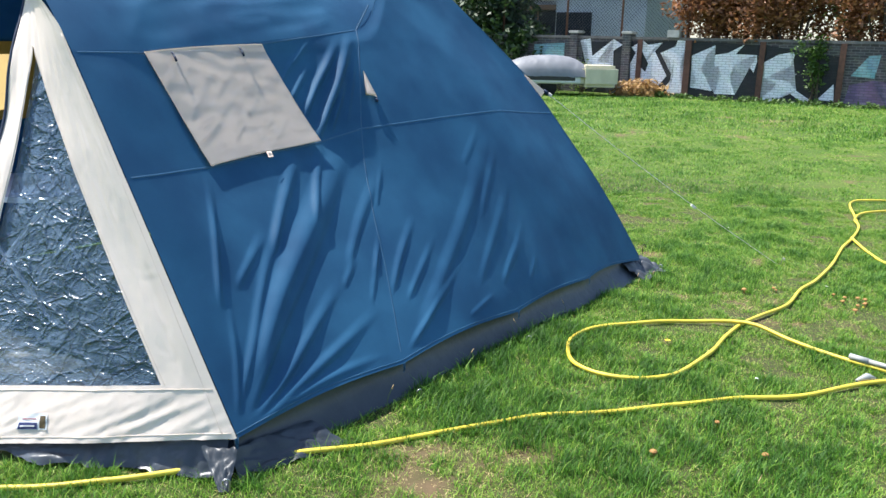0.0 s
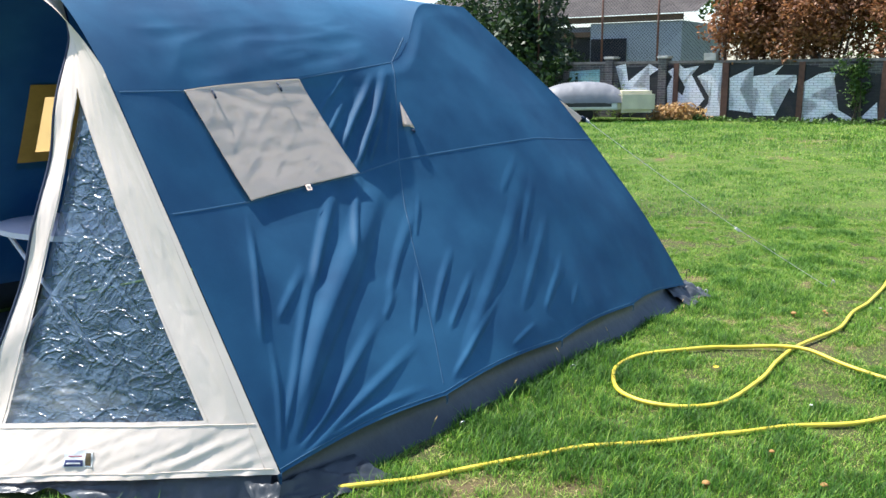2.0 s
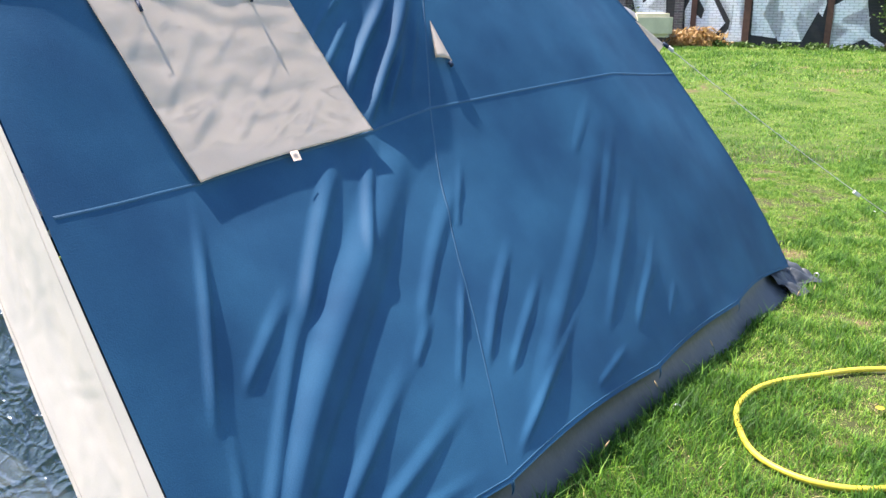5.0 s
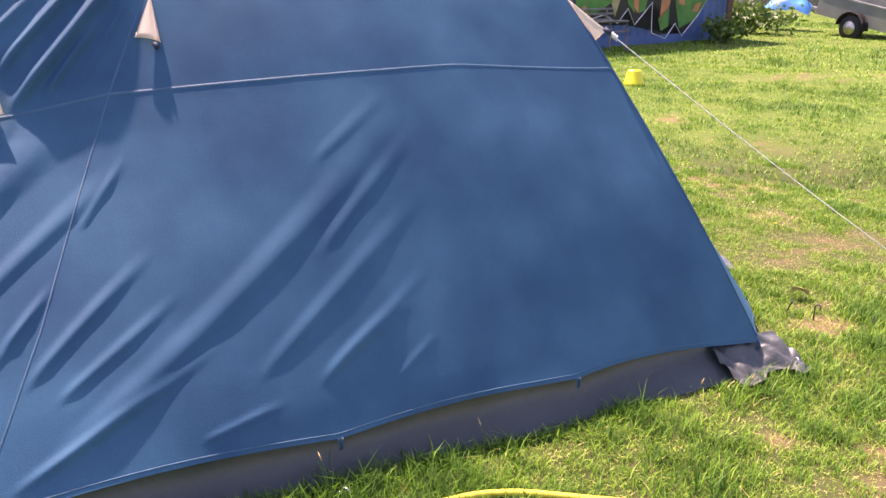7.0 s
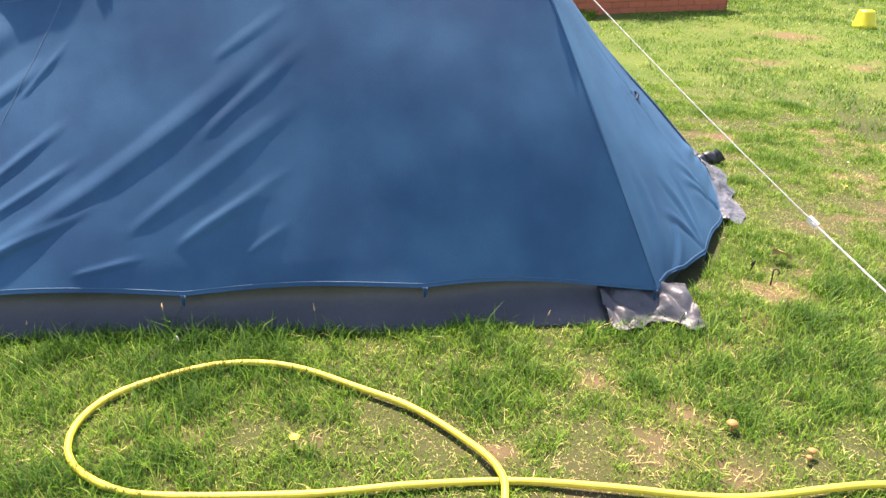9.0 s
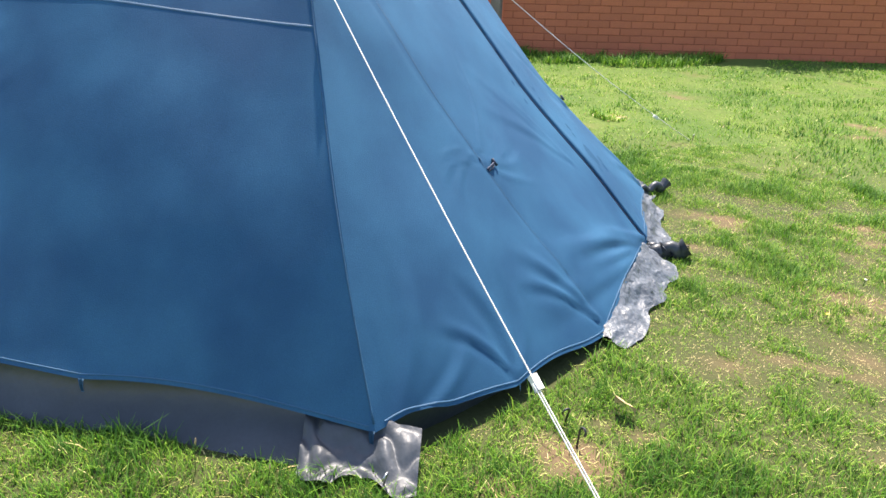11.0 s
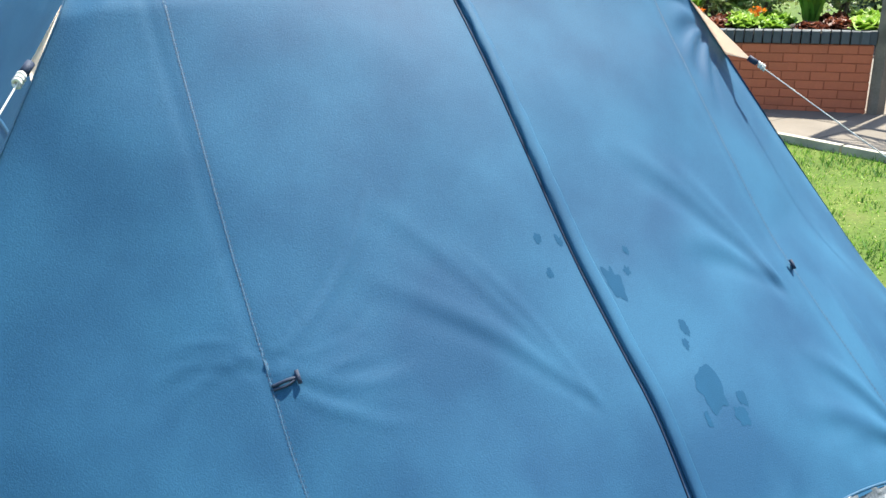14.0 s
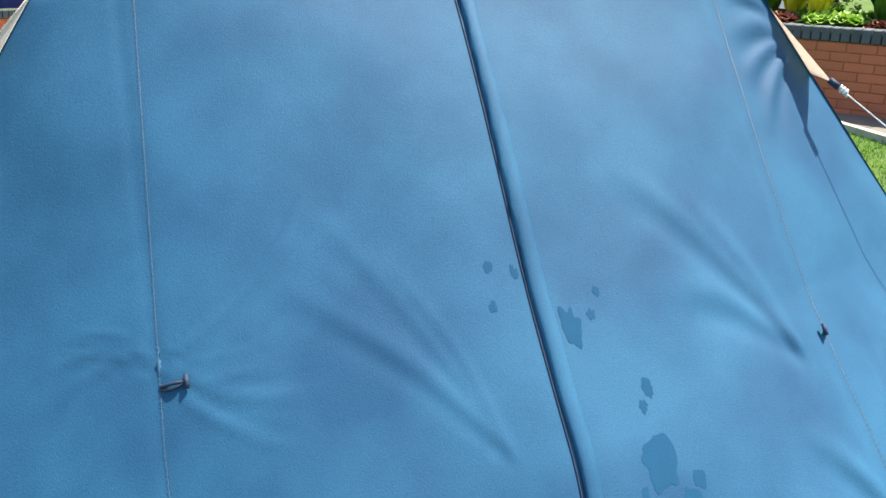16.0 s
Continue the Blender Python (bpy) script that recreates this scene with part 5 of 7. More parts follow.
def leaf_material(name, a, b, rough=0.55):
    m = bpy.data.materials.new(name)
    m.use_nodes = True
    n, l = m.node_tree.nodes, m.node_tree.links
    p = n["Principled BSDF"]
    p.inputs["Roughness"].default_value = rough
    g, r = n.new("ShaderNodeNewGeometry"), n.new("ShaderNodeValToRGB")
    r.color_ramp.elements[0].color = (*a, 1)
    r.color_ramp.elements[1].color = (*b, 1)
    l.new(g.outputs["Random Per Island"], r.inputs["Fac"])
    l.new(r.outputs["Color"], p.inputs["Base Color"])
    t, mx = n.new("ShaderNodeBsdfTranslucent"), n.new("ShaderNodeMixShader")
    mx.inputs[0].default_value = 0.3
    l.new(r.outputs["Color"], t.inputs["Color"])
    l.new(p.outputs[0], mx.inputs[1])
    l.new(t.outputs[0], mx.inputs[2])
    l.new(mx.outputs[0], n["Material Output"].inputs["Surface"])
    return m


dark_leaf = leaf_material("dark_green_leaves", (0.012, 0.03, 0.008), (0.04, 0.08, 0.02))
mid_leaf = leaf_material("mid_green_leaves", (0.04, 0.09, 0.012), (0.11, 0.19, 0.035))
bright_leaf = leaf_material("bright_salad_leaves", (0.13, 0.28, 0.02), (0.32, 0.48, 0.06))
pale_leaf = leaf_material("pale_grey_green_leaves", (0.10, 0.16, 0.04), (0.24, 0.31, 0.10))
rust_leaf = leaf_material("rust_brown_dead_leaves", (0.13, 0.05, 0.022), (0.42, 0.20, 0.085))
brown_leaf = leaf_material("brown_twigs", (0.11, 0.085, 0.035), (0.27, 0.21, 0.09))
red_leaf = leaf_material("red_lettuce_leaves", (0.10, 0.025, 0.015), (0.25, 0.08, 0.04))
purple_flower = leaf_material("purple_petals", (0.10, 0.02, 0.22), (0.42, 0.20, 0.48))
white_flower = leaf_material("white_flowers", (0.55, 0.55, 0.5), (0.8, 0.8, 0.75))
yellow_flower = leaf_material("yellow_flowers", (0.6, 0.45, 0.02), (0.85, 0.75, 0.1))
orange_flower = leaf_material("orange_marigolds", (0.7, 0.16, 0.01), (0.8, 0.28, 0.02))
red_flower = leaf_material("red_poppies", (0.55, 0.03, 0.01), (0.7, 0.07, 0.02))
hay_mat = leaf_material("dry_hay", (0.30, 0.17, 0.06), (0.55, 0.36, 0.15))
bark = material("grey_brown_bark", (0.10, 0.075, 0.05), rough=0.9, vary=0.25, scale=8, fine=60, bump=0.5)


def bush(name, label, x, y, radii, z, n, size, mat, seed, stems=3, category="bush", hollow=0.4, base=0.0):
    b = empty(name, label, category)
    b.location = (x, y, base)
    bm = bmesh.new()
    rng = random.Random(seed)
    for k in range(stems):
        top = Vector((rng.uniform(-0.5, 0.5) * radii[0], rng.uniform(-0.5, 0.5) * radii[1], z + rng.uniform(0, 0.4) * radii[2]))
        add_tube(bm, spline([Vector((rng.uniform(-0.15, 0.15), rng.uniform(-0.15, 0.15), -0.05)), top * 0.5 + Vector((0.05, 0, 0)), top], 0.3), lambda q: 0.05 * radii[2] * (1 - 0.8 * q), 6)
    part("trunk", bm, bark, b)
    leaf_mass("crown", (0, 0, z), radii, n, size, mat, b, seed, hollow)
    return b


# ---- boundary wall with its painting ----
brick_far = bpy.data.materials.new("dark_painted_brickwork")


def brickwork(m, c1, c2, mortar, sx=0.225, sy=0.075, rough=0.85):
    m.use_nodes = True
    n, l = m.node_tree.nodes, m.node_tree.links
    p = n["Principled BSDF"]
    p.inputs["Roughness"].default_value = rough
    tc, br, nz, mx, bp = n.new("ShaderNodeTexCoord"), n.new("ShaderNodeTexBrick"), n.new("ShaderNodeTexNoise"), n.new("ShaderNodeMix"), n.new("ShaderNodeBump")
    sw, cb = n.new("ShaderNodeSeparateXYZ"), n.new("ShaderNodeCombineXYZ")
    l.new(tc.outputs["Object"], sw.inputs[0])
    l.new(sw.outputs["X"], cb.inputs["X"])
    l.new(sw.outputs["Z"], cb.inputs["Y"])
    l.new(cb.outputs[0], br.inputs["Vector"])
    br.inputs["Scale"].default_value = 1.0
    br.inputs["Brick Width"].default_value, br.inputs["Row Height"].default_value = sx, sy
    br.inputs["Mortar Size"].default_value = 0.008
    br.inputs["Color1"].default_value, br.inputs["Color2"].default_value, br.inputs["Mortar"].default_value = (*c1, 1), (*c2, 1), (*mortar, 1)
    nz.inputs["Scale"].default_value = 3
    nz.inputs["Detail"].default_value = 6
    l.new(tc.outputs["Object"], nz.inputs["Vector"])
    mx.data_type = "RGBA"
    mx.blend_type = "OVERLAY"
    mx.inputs["Factor"].default_value = 0.3
    l.new(br.outputs["Color"], mx.inputs["A"])
    l.new(nz.outputs["Color"], mx.inputs["B"])
    hs = n.new("ShaderNodeHueSaturation")
    hs.inputs["Saturation"].default_value = 0.85
    l.new(mx.outputs["Result"], hs.inputs["Color"])
    l.new(hs.outputs[0], p.inputs["Base Color"])
    bp.inputs["Strength"].default_value = 0.7
    bp.inputs["Distance"].default_value = 0.01
    l.new(br.outputs["Fac"], bp.inputs["Height"])
    bp.invert = True
    l.new(bp.outputs[0], p.inputs["Normal"])
    return m


brickwork(brick_far, (0.045, 0.042, 0.045), (0.10, 0.085, 0.08), (0.16, 0.15, 0.14))
paint_white = brickwork(bpy.data.materials.new("white_wall_paint"), (0.86, 0.86, 0.87), (0.76, 0.76, 0.78), (0.45, 0.44, 0.44))
paint_black = brickwork(bpy.data.materials.new("black_wall_paint"), (0.02, 0.022, 0.025), (0.03, 0.03, 0.03), (0.02, 0.02, 0.02))
paint_cyan = brickwork(bpy.data.materials.new("turquoise_wall_paint"), (0.16, 0.35, 0.38), (0.2, 0.4, 0.42), (0.12, 0.2, 0.2))
paint_purple = brickwork(bpy.data.materials.new("purple_wall_paint"), (0.10, 0.06, 0.14), (0.16, 0.10, 0.2), (0.08, 0.06, 0.1))
stone_cap = material("pale_coping_stone", (0.5, 0.48, 0.44), rough=0.85, vary=0.15, scale=6, fine=50)
rust = material("rusty_brown_steel", (0.12, 0.055, 0.035), rough=0.8, vary=0.2, scale=10, fine=80)

WALL = Matrix.Translation((4.45, 25.5, 0)) @ Matrix.Rotation(math.atan2(-0.436, 0.9), 4, "Z")
bm = bmesh.new()
add_box(bm, -14, 0, -0.1, 16, 0.25, 1.72)
wall_north = tagged(link("wall_north", bm, brick_far, smooth=False), "painted brick boundary wall with black and white lettering", "wall", kind="structure")
wall_north.matrix_world = WALL
bm = bmesh.new()
add_box(bm, -14, -0.03, 1.72, 16, 0.28, 1.80)
part("coping", bm, material("grey_coping", (0.16, 0.15, 0.14), rough=0.9, vary=0.2, scale=4, fine=40), wall_north, smooth=False)
for x in (-5.3, -3.45, -1.65, 7.2):
    bm = bmesh.new()
    add_box(bm, x - 0.13, -0.10, -0.1, x + 0.13, 0.35, 1.88)
    part("pillar", bm, brick_far, wall_north, smooth=False)
    bm = bmesh.new()
    add_box(bm, x - 0.18, -0.14, 1.88, x + 0.18, 0.40, 1.96)
    bmesh.ops.bevel(bm, geom=bm.edges[:], offset=0.02, segments=2, affect="EDGES")
    part("pillar_cap", bm, stone_cap, wall_north, smooth=False)
bm = bmesh.new()
add_box(bm, -0.36, -0.1, 1.80, 0.0, 0.3, 2.02)
part("pillar_cap", bm, stone_cap, wall_north, smooth=False)
for x, w in ((0.33, 0.12), (2.5, 0.10), (4.66, 0.10), (-1.2, 0.10)):
    bm = bmesh.new()
    add_box(bm, x - w, -0.05, -0.05, x + w * 0.6, -0.003, 1.72)
    part("wall_post", bm, rust, wall_north, smooth=False)


def painted(name, pts, mat, parent, depth, y0=0.0):
    """A flat painted shape on a wall, a few millimetres proud."""
    bm = bmesh.new()
    vs = [bm.verts.new((x, y0 - depth, z)) for x, z in pts]
    f = bm.faces.new(vs)
    bmesh.ops.triangulate(bm, faces=[f])
    return part(name, bm, mat, parent, smooth=False)


painted("painted_ground", [(-3.15, 0.02), (4.6, 0.02), (4.6, 1.35), (2.6, 1.62), (0.6, 1.70), (-1.5, 1.66), (-3.15, 1.6)], paint_black, wall_north, 0.004)
letters = [[(-3.25, 1.82), (-2.9, 1.89), (-2.8, 1.3), (-2.11, 1.88), (-1.8, 1.7), (-2.64, 1.12), (-2.11, 1.07), (-2.04, 0.43), (-2.33, 0.44), (-2.94, 0.79), (-2.97, 1.64)],
           [(-1.5, 1.63), (-1.14, 1.86), (-0.97, 1.72), (-0.51, 1.8), (-0.78, 1.6), (-0.47, 1.04), (-0.3, 0.73), (-0.54, 0.41), (-1.47, 0.54), (-1.5, 1.1), (-1.35, 1.45)],
           [(-0.55, 1.46), (-0.09, 1.7), (-0.04, 1.91), (0.25, 1.86), (0.16, 1.41), (0.09, 0.9), (0.24, 0.2), (-0.21, 0.18), (-0.33, 0.35), (-0.1, 0.7), (-0.24, 1.29), (-0.49, 1.36)]]
letters += [[(0.43, 1.41), (1.12, 1.76), (0.88, 1.44), (0.73, 0.99), (0.91, 0.71), (1.2, 0.83), (1.14, 0.32), (0.46, 0.4), (0.64, 0.57), (0.47, 1.07)],
            [(0.78, 1.19), (1.06, 1.44), (1.51, 1.53), (1.96, 1.8), (1.73, 1.5), (2.33, 1.49), (2.36, 1.3), (2.29, 0.95), (2.07, 1.22), (1.75, 1.24), (1.61, 0.83), (1.82, 0.24), (1.21, 0.23), (1.36, 0.83), (1.25, 1.11), (0.89, 1.02)]]
letters += [[(2.55, 1.27), (2.94, 1.52), (3.31, 1.61), (3.38, 1.52), (3.32, 1.19), (2.86, 0.95), (2.75, 0.79), (3.17, 0.89), (3.49, 0.97), (3.3, 0.73), (3.53, 0.45), (3.99, 0.16), (3.77, 0.09), (3.3, 0.4), (2.9, 0.08), (2.55, 0.12), (2.98, 0.6), (2.56, 0.84), (2.6, 1.08)],
            [(4.1, 0.21), (4.5, 0.7), (4.55, 0.19)]]
for pts in letters:
    painted("painted_letter", [(x, (z - 0.1) * 0.94 + 0.04) for x, z in pts], paint_white, wall_north, 0.009)
painted("letter_gap", [(x, z * 0.93) for x, z in ((-1.19, 1.55), (-0.92, 1.07), (-0.99, 0.79), (-1.2, 0.98), (-1.27, 1.38))], paint_black, wall_north, 0.014)
painted("painted_patch", [(4.9, 0.85), (5.3, 1.4), (5.6, 1.45), (5.5, 0.8)], paint_cyan, wall_north, 0.005)
painted("painted_patch", [(6.0, 0.7), (6.0, 1.5), (7.0, 1.4), (6.8, 0.7)], paint_cyan, wall_north, 0.005)
painted("painted_patch", [(4.8, 0.05), (4.9, 0.6), (5.5, 0.75), (7.0, 0.55), (8.5, 0.8), (8.5, 0.05)], paint_purple, wall_north, 0.004)
painted("painted_patch", [(-4.9, 0.9), (-4.9, 1.5), (-3.8, 1.55), (-3.8, 0.9)], paint_cyan, wall_north, 0.005)

# chain-link fence above the wall
fence = empty("chain_link_fence", "rusty chain-link fence on brown posts above the wall", "fence")
for x in (-6.2, -3.85, -1.95, 0.2):
    bm = bmesh.new()
    add_tube(bm, [WALL @ Vector((x, 0.2, 1.7)), WALL @ Vector((x, 0.2, 4.3))], 0.035, 8)
    part("fence_post", bm, rust, fence)
bm = bmesh.new()
for k in range(-26, 84):
    for s in (1, -1):
        x0 = -8 + k * 0.11
        a, b = (x0, 1.8), (x0 + s * 2.4, 4.2)
        if s < 0:
            a, b = (x0 + 2.4, 1.8), (x0, 4.2)
        if min(a[0], b[0]) < -8 or max(a[0], b[0]) > 0.3:
            continue
        add_tube(bm, [WALL @ Vector((a[0], 0.2, a[1])), WALL @ Vector((b[0], 0.2, b[1]))], 0.006, 3, cap=False)
part("wire_mesh", bm, dark_steel, fence)

# house behind the wall
house = empty("house", "low house with pale rendered wall and brown fascia", "house")
HM = Matrix.Translation((4.45, 33.0, 0)) @ Matrix.Rotation(math.atan2(-0.436, 0.9), 4, "Z")
render_wall = material("pale_grey_render", (0.42, 0.44, 0.47), rough=0.9, vary=0.1, scale=0.8, fine=25)
fascia = material("brown_timber_fascia", (0.20, 0.11, 0.06), rough=0.8, vary=0.2, scale=3, fine=40)
roof_tile = material("grey_roof_tiles", (0.16, 0.14, 0.13), rough=0.85, vary=0.2, scale=2, fine=30, bump=0.4)
dark_glass = material("dark_window_glass", (0.02, 0.025, 0.035), rough=0.15, vary=0.2, scale=2, fine=20, bump=0.02)


def hbox(name, x0, y0, z0, x1, y1, z1, mat, parent=None):
    bm = bmesh.new()
    add_box(bm, x0, y0, z0, x1, y1, z1, HM)
    return part(name, bm, mat, parent or house, smooth=False)


hbox("wall", -12, 0.4, 0, -4.0, 6, 3.3, render_wall)
hbox("wall", -4.0, 0, 0, -0.15, 6, 3.4, render_wall)
w = hbox("window", -6.8, 0.30, 1.4, -4.05, 0.395, 2.85, dark_glass)
for x in (-6.8, -5.9, -5.0, -4.1):
    hbox("window_bar", x, 0.26, 1.4, x + 0.07, 0.298, 2.9, fascia, w)
w = hbox("window", -3.95, -0.06, 1.4, -2.4, -0.004, 2.78, dark_glass)
hbox("fascia", -12, -0.1, 3.42, -0.1, 0.0, 3.66, fascia)
hbox("fascia", -12, 0.0, 2.88, -4.02, 0.38, 3.08, fascia)
bm = bmesh.new()
add_grid(bm, lambda i, j: HM @ Vector((-14 + 14.5 * i, -0.3 + 5.5 * j, 3.68 + 2.0 * j)), 4, 10)
bmesh.ops.solidify(bm, geom=bm.faces[:], thickness=0.08)
roof = part("roof", bm, roof_tile, house, smooth=False)
for x in (-7.5, -2.5):
    bm = bmesh.new()
    add_box(bm, x, 3.2, 4.6, x + 0.6, 3.8, 6.0, HM)
    part("chimney", bm, brick_red, roof, smooth=False)

# creepers and trees along the wall
for k, (x, y, rx, rz, z, n, mat) in enumerate(((0.9, 0.7, 1.4, 1.5, 3.0, 3600, rust_leaf), (3.0, 0.7, 1.8, 1.6, 3.0, 4200, rust_leaf), (5.6, 0.8, 1.8, 1.5, 2.9, 3600, rust_leaf), (8.5, 0.8, 2.0, 1.5, 2.9, 3000, brown_leaf), (1.8, 1.6, 1.7, 1.5, 4.2, 2600, brown_leaf), (4.6, 1.9, 2.2, 1.8, 4.3, 3000, brown_leaf), (7.4, 2.0, 2.2, 1.8, 4.2, 2600, brown_leaf))):
    p = WALL @ Vector((x, y, 0))
    bush("creeper_hedge", "rust-brown dead creeper hanging over the brick wall", p.x, p.y, (rx, 0.8, rz), z, int(n * 3.2), 0.075, mat, 20 + k, 5, "hedge", 0.12)
for k, (x, z, rx, rz, n) in enumerate(((4.0, 1.05, 0.42, 0.8, 700), (3.9, 1.6, 0.6, 0.35, 500))):
    p = WALL @ Vector((x, -0.14, 0))
    leaf = bush("ivy", "green ivy hanging down the painted wall", p.x, p.y, (rx, 0.12, rz), z, n, 0.055, mid_leaf, 40 + k, 2, "ivy", 0.1)
for k, (x, y, rx, rz, z, n, mat) in enumerate(((-6.9, 0.9, 1.5, 2.6, 2.6, 5200, dark_leaf), (-5.4, 0.3, 0.8, 0.9, 1.5, 1600, dark_leaf), (-9.5, 1.5, 2.2, 3.0, 2.8, 4200, dark_leaf), (0.2, 9.5, 1.9, 2.0, 4.0, 3600, mid_leaf), (-3.0, 13.0, 2.0, 1.2, 4.8, 1500, mid_leaf), (3.5, 11, 3.0, 2.5, 4.5, 4200, mid_leaf), (8, 10, 4.0, 3.0, 4.5, 4200, mid_leaf), (12.5, 2.0, 3.0, 2.6, 3.0, 3600, mid_leaf))):
    p = WALL @ Vector((x, y, 0))
    bush("tree", "dark evergreen growing by the wall" if mat is dark_leaf else "leafy green tree behind the wall", p.x, p.y, (rx, rx, rz), z, n, 0.13, mat, 60 + k, 4, "tree", 0.3)
for k in range(16):
    p = WALL @ Vector((-5.4 + k * 0.85, -0.5 - 0.25 * random.random(), 0))
    if 3 < k < 6:
        continue
    bush("weeds", "green weeds along the foot of the wall", p.x, p.y, (0.5, 0.3, 0.12 if k > 3 else 0.6), 0.07 if k > 3 else 0.5, 200 if k > 3 else 300, 0.05, mid_leaf if k > 3 else pale_leaf, 90 + k, 2, "weeds", 0.2)
hay = empty("hay_heap", "heap of dry brown hay against the wall", "hay")
p = WALL @ Vector((-0.85, -0.75, 0))
hay.location = p
leaf_mass("straw", (0, 0, 0.12), (0.85, 0.5, 0.36), 1800, 0.09, hay_mat, hay, 5, 0.2)

# covered trailer in front of the wall
grey_cover = material("grey_tarpaulin", (0.20, 0.205, 0.215), rough=0.6, vary=0.12, scale=2, fine=40, bump=0.4, bump_scale=6)
white_paint = material("white_trailer_paint", (0.65, 0.66, 0.66), rough=0.45, vary=0.08, scale=3, fine=40, bump=0.05)
cream = material("cream_plastic", (0.62, 0.57, 0.40), rough=0.5, vary=0.1, scale=3, fine=40, bump=0.05)
tyre_mat = material("black_tyre_rubber", (0.02, 0.02, 0.022), rough=0.85, vary=0.2, scale=10, fine=80)
CT = Matrix.Translation((0.85, 25.0, 0)) @ Matrix.Rotation(math.radians(8), 4, "Z")
camper = empty("covered_trailer", "white camping trailer under a grey tarpaulin", "trailer")


def cbox(name, x0, y0, z0, x1, y1, z1, mat, m, parent, bevel=0.03, label=""):
    bm = bmesh.new()
    add_box(bm, x0, y0, z0, x1, y1, z1, m)
    if bevel:
        bmesh.ops.bevel(bm, geom=bm.edges[:], offset=bevel, segments=2, affect="EDGES")
    return part(name, bm, mat, parent, label, smooth=False)


cbox("body", -1.75, -0.7, 0.36, 0.62, 0.7, 0.62, white_paint, CT, camper)
bm = bmesh.new()


def cover_point(i, j):
    """A tarpaulin thrown over the folded top, with drooping edges and creases."""
    x, y = 2 * i - 1, 2 * j - 1
    flat = (1 - abs(x) ** 3.2) ** 0.6 * (1 - abs(y) ** 3.0) ** 0.6
    crinkle = 0.035 * (0.4 - abs(noise.noise((i * 7 + j * 2, j * 4, 1)))) + 0.02 * (0.4 - abs(noise.noise((i * 15 - j * 5, j * 9, 3))))
    return CT @ Vector((-1.85 + 2.75 * i, -0.82 + 1.64 * j, 0.56 + (0.62 + 0.10 * x * (x < 0)) * flat + crinkle))


add_grid(bm, cover_point, 70, 36)
part("cover", bm, grey_cover, camper, "sagging grey tarpaulin cover")
cbox("side_frame", -1.8, -0.78, 0.40, 0.5, -0.74, 0.66, white_paint, CT, camper, 0.01, "white frame with a dark panel")
cbox("side_glass", -1.6, -0.79, 0.46, 0.35, -0.782, 0.60, dark_steel, CT, camper, 0)
cbox("front_box", 0.55, -0.82, 0.28, 1.65, 0.5, 0.92, cream, CT, camper, 0.10, "cream plastic storage box")
cbox("drawbar", 1.4, -0.06, 0.25, 2.6, 0.06, 0.33, steel, CT, camper, 0.01)
bm = bmesh.new()
add_tube(bm, [CT @ Vector((-0.4, -0.60, 0.25)), CT @ Vector((-0.4, -0.44, 0.25))], 0.25, 20)
part("wheel", bm, tyre_mat, camper)
bm = bmesh.new()
add_grid(bm, lambda i, j: CT @ Vector((-2.3 + 0.9 * i, -0.9 + 0.5 * j, 0.35 * (i ** 0.7) + 0.04 + 0.03 * noise.noise((i * 4, j * 4, 3)))), 12, 8)
part("cover_end", bm, grey_cover, camper)

# ---- blue container ----
CM = Matrix.Translation((-5.57, 13.63, 0)) @ Matrix.Rotation(math.atan2(4.97, 2.17), 4, "Z")
container = empty("shipping_container", "blue corrugated steel container with a painted mural", "container")
bm = bmesh.new()
LEN = 6.06
x0c = LEN - 5.48
prof = []
x = -x0c
k = 0
while x < 5.48:
    prof += [(x, 0.0), (x + 0.07, 0.0), (x + 0.105, 0.035), (x + 0.175, 0.035)]
    x += 0.21
lo = [bm.verts.new(CM @ Vector((a, b, 0.16))) for a, b in prof]
hi = [bm.verts.new(CM @ Vector((a, b, 2.45))) for a, b in prof]
for a in range(len(prof) - 1):
    bm.faces.new((lo[a], lo[a + 1], hi[a + 1], hi[a]))
part("side_panel", bm, container_mat, container, smooth=False)
for z0, z1 in ((0.0, 0.16), (2.45, 2.59)):
    cbox("rail", -x0c, -0.012, z0, 5.48, 0.12, z1, container_mat, CM, container, 0)
for xx in (-x0c, 5.32):
    cbox("corner_post", xx, -0.016, 0.0, xx + 0.16, 0.14, 2.59, rust if xx > 0 else container_mat, CM, container, 0)
cbox("body", -x0c + 0.05, 0.06, 0.02, 5.43, 2.4, 2.57, container_mat, CM, container, 0)


def tone(name, c):
    return material(name, c, rough=0.6, vary=0.25, scale=3, fine=30, bump=0.1)


m_black, m_green, m_peach, m_sand, m_white = tone("black_spray_paint", (0.02, 0.02, 0.02)), tone("green_spray_paint", (0.06, 0.24, 0.05)), tone("orange_spray_paint", (0.58, 0.23, 0.11)), tone("sand_spray_paint", (0.42, 0.36, 0.18)), tone("white_spray_paint", (0.6, 0.6, 0.6))


def mural(name, pts, mat, depth):
    bm = bmesh.new()
    f = bm.faces.new([bm.verts.new(CM @ Vector((a, -0.004 - depth, z))) for a, z in pts])
    bmesh.ops.triangulate(bm, faces=[f])
    part(name, bm, mat, container, smooth=False)


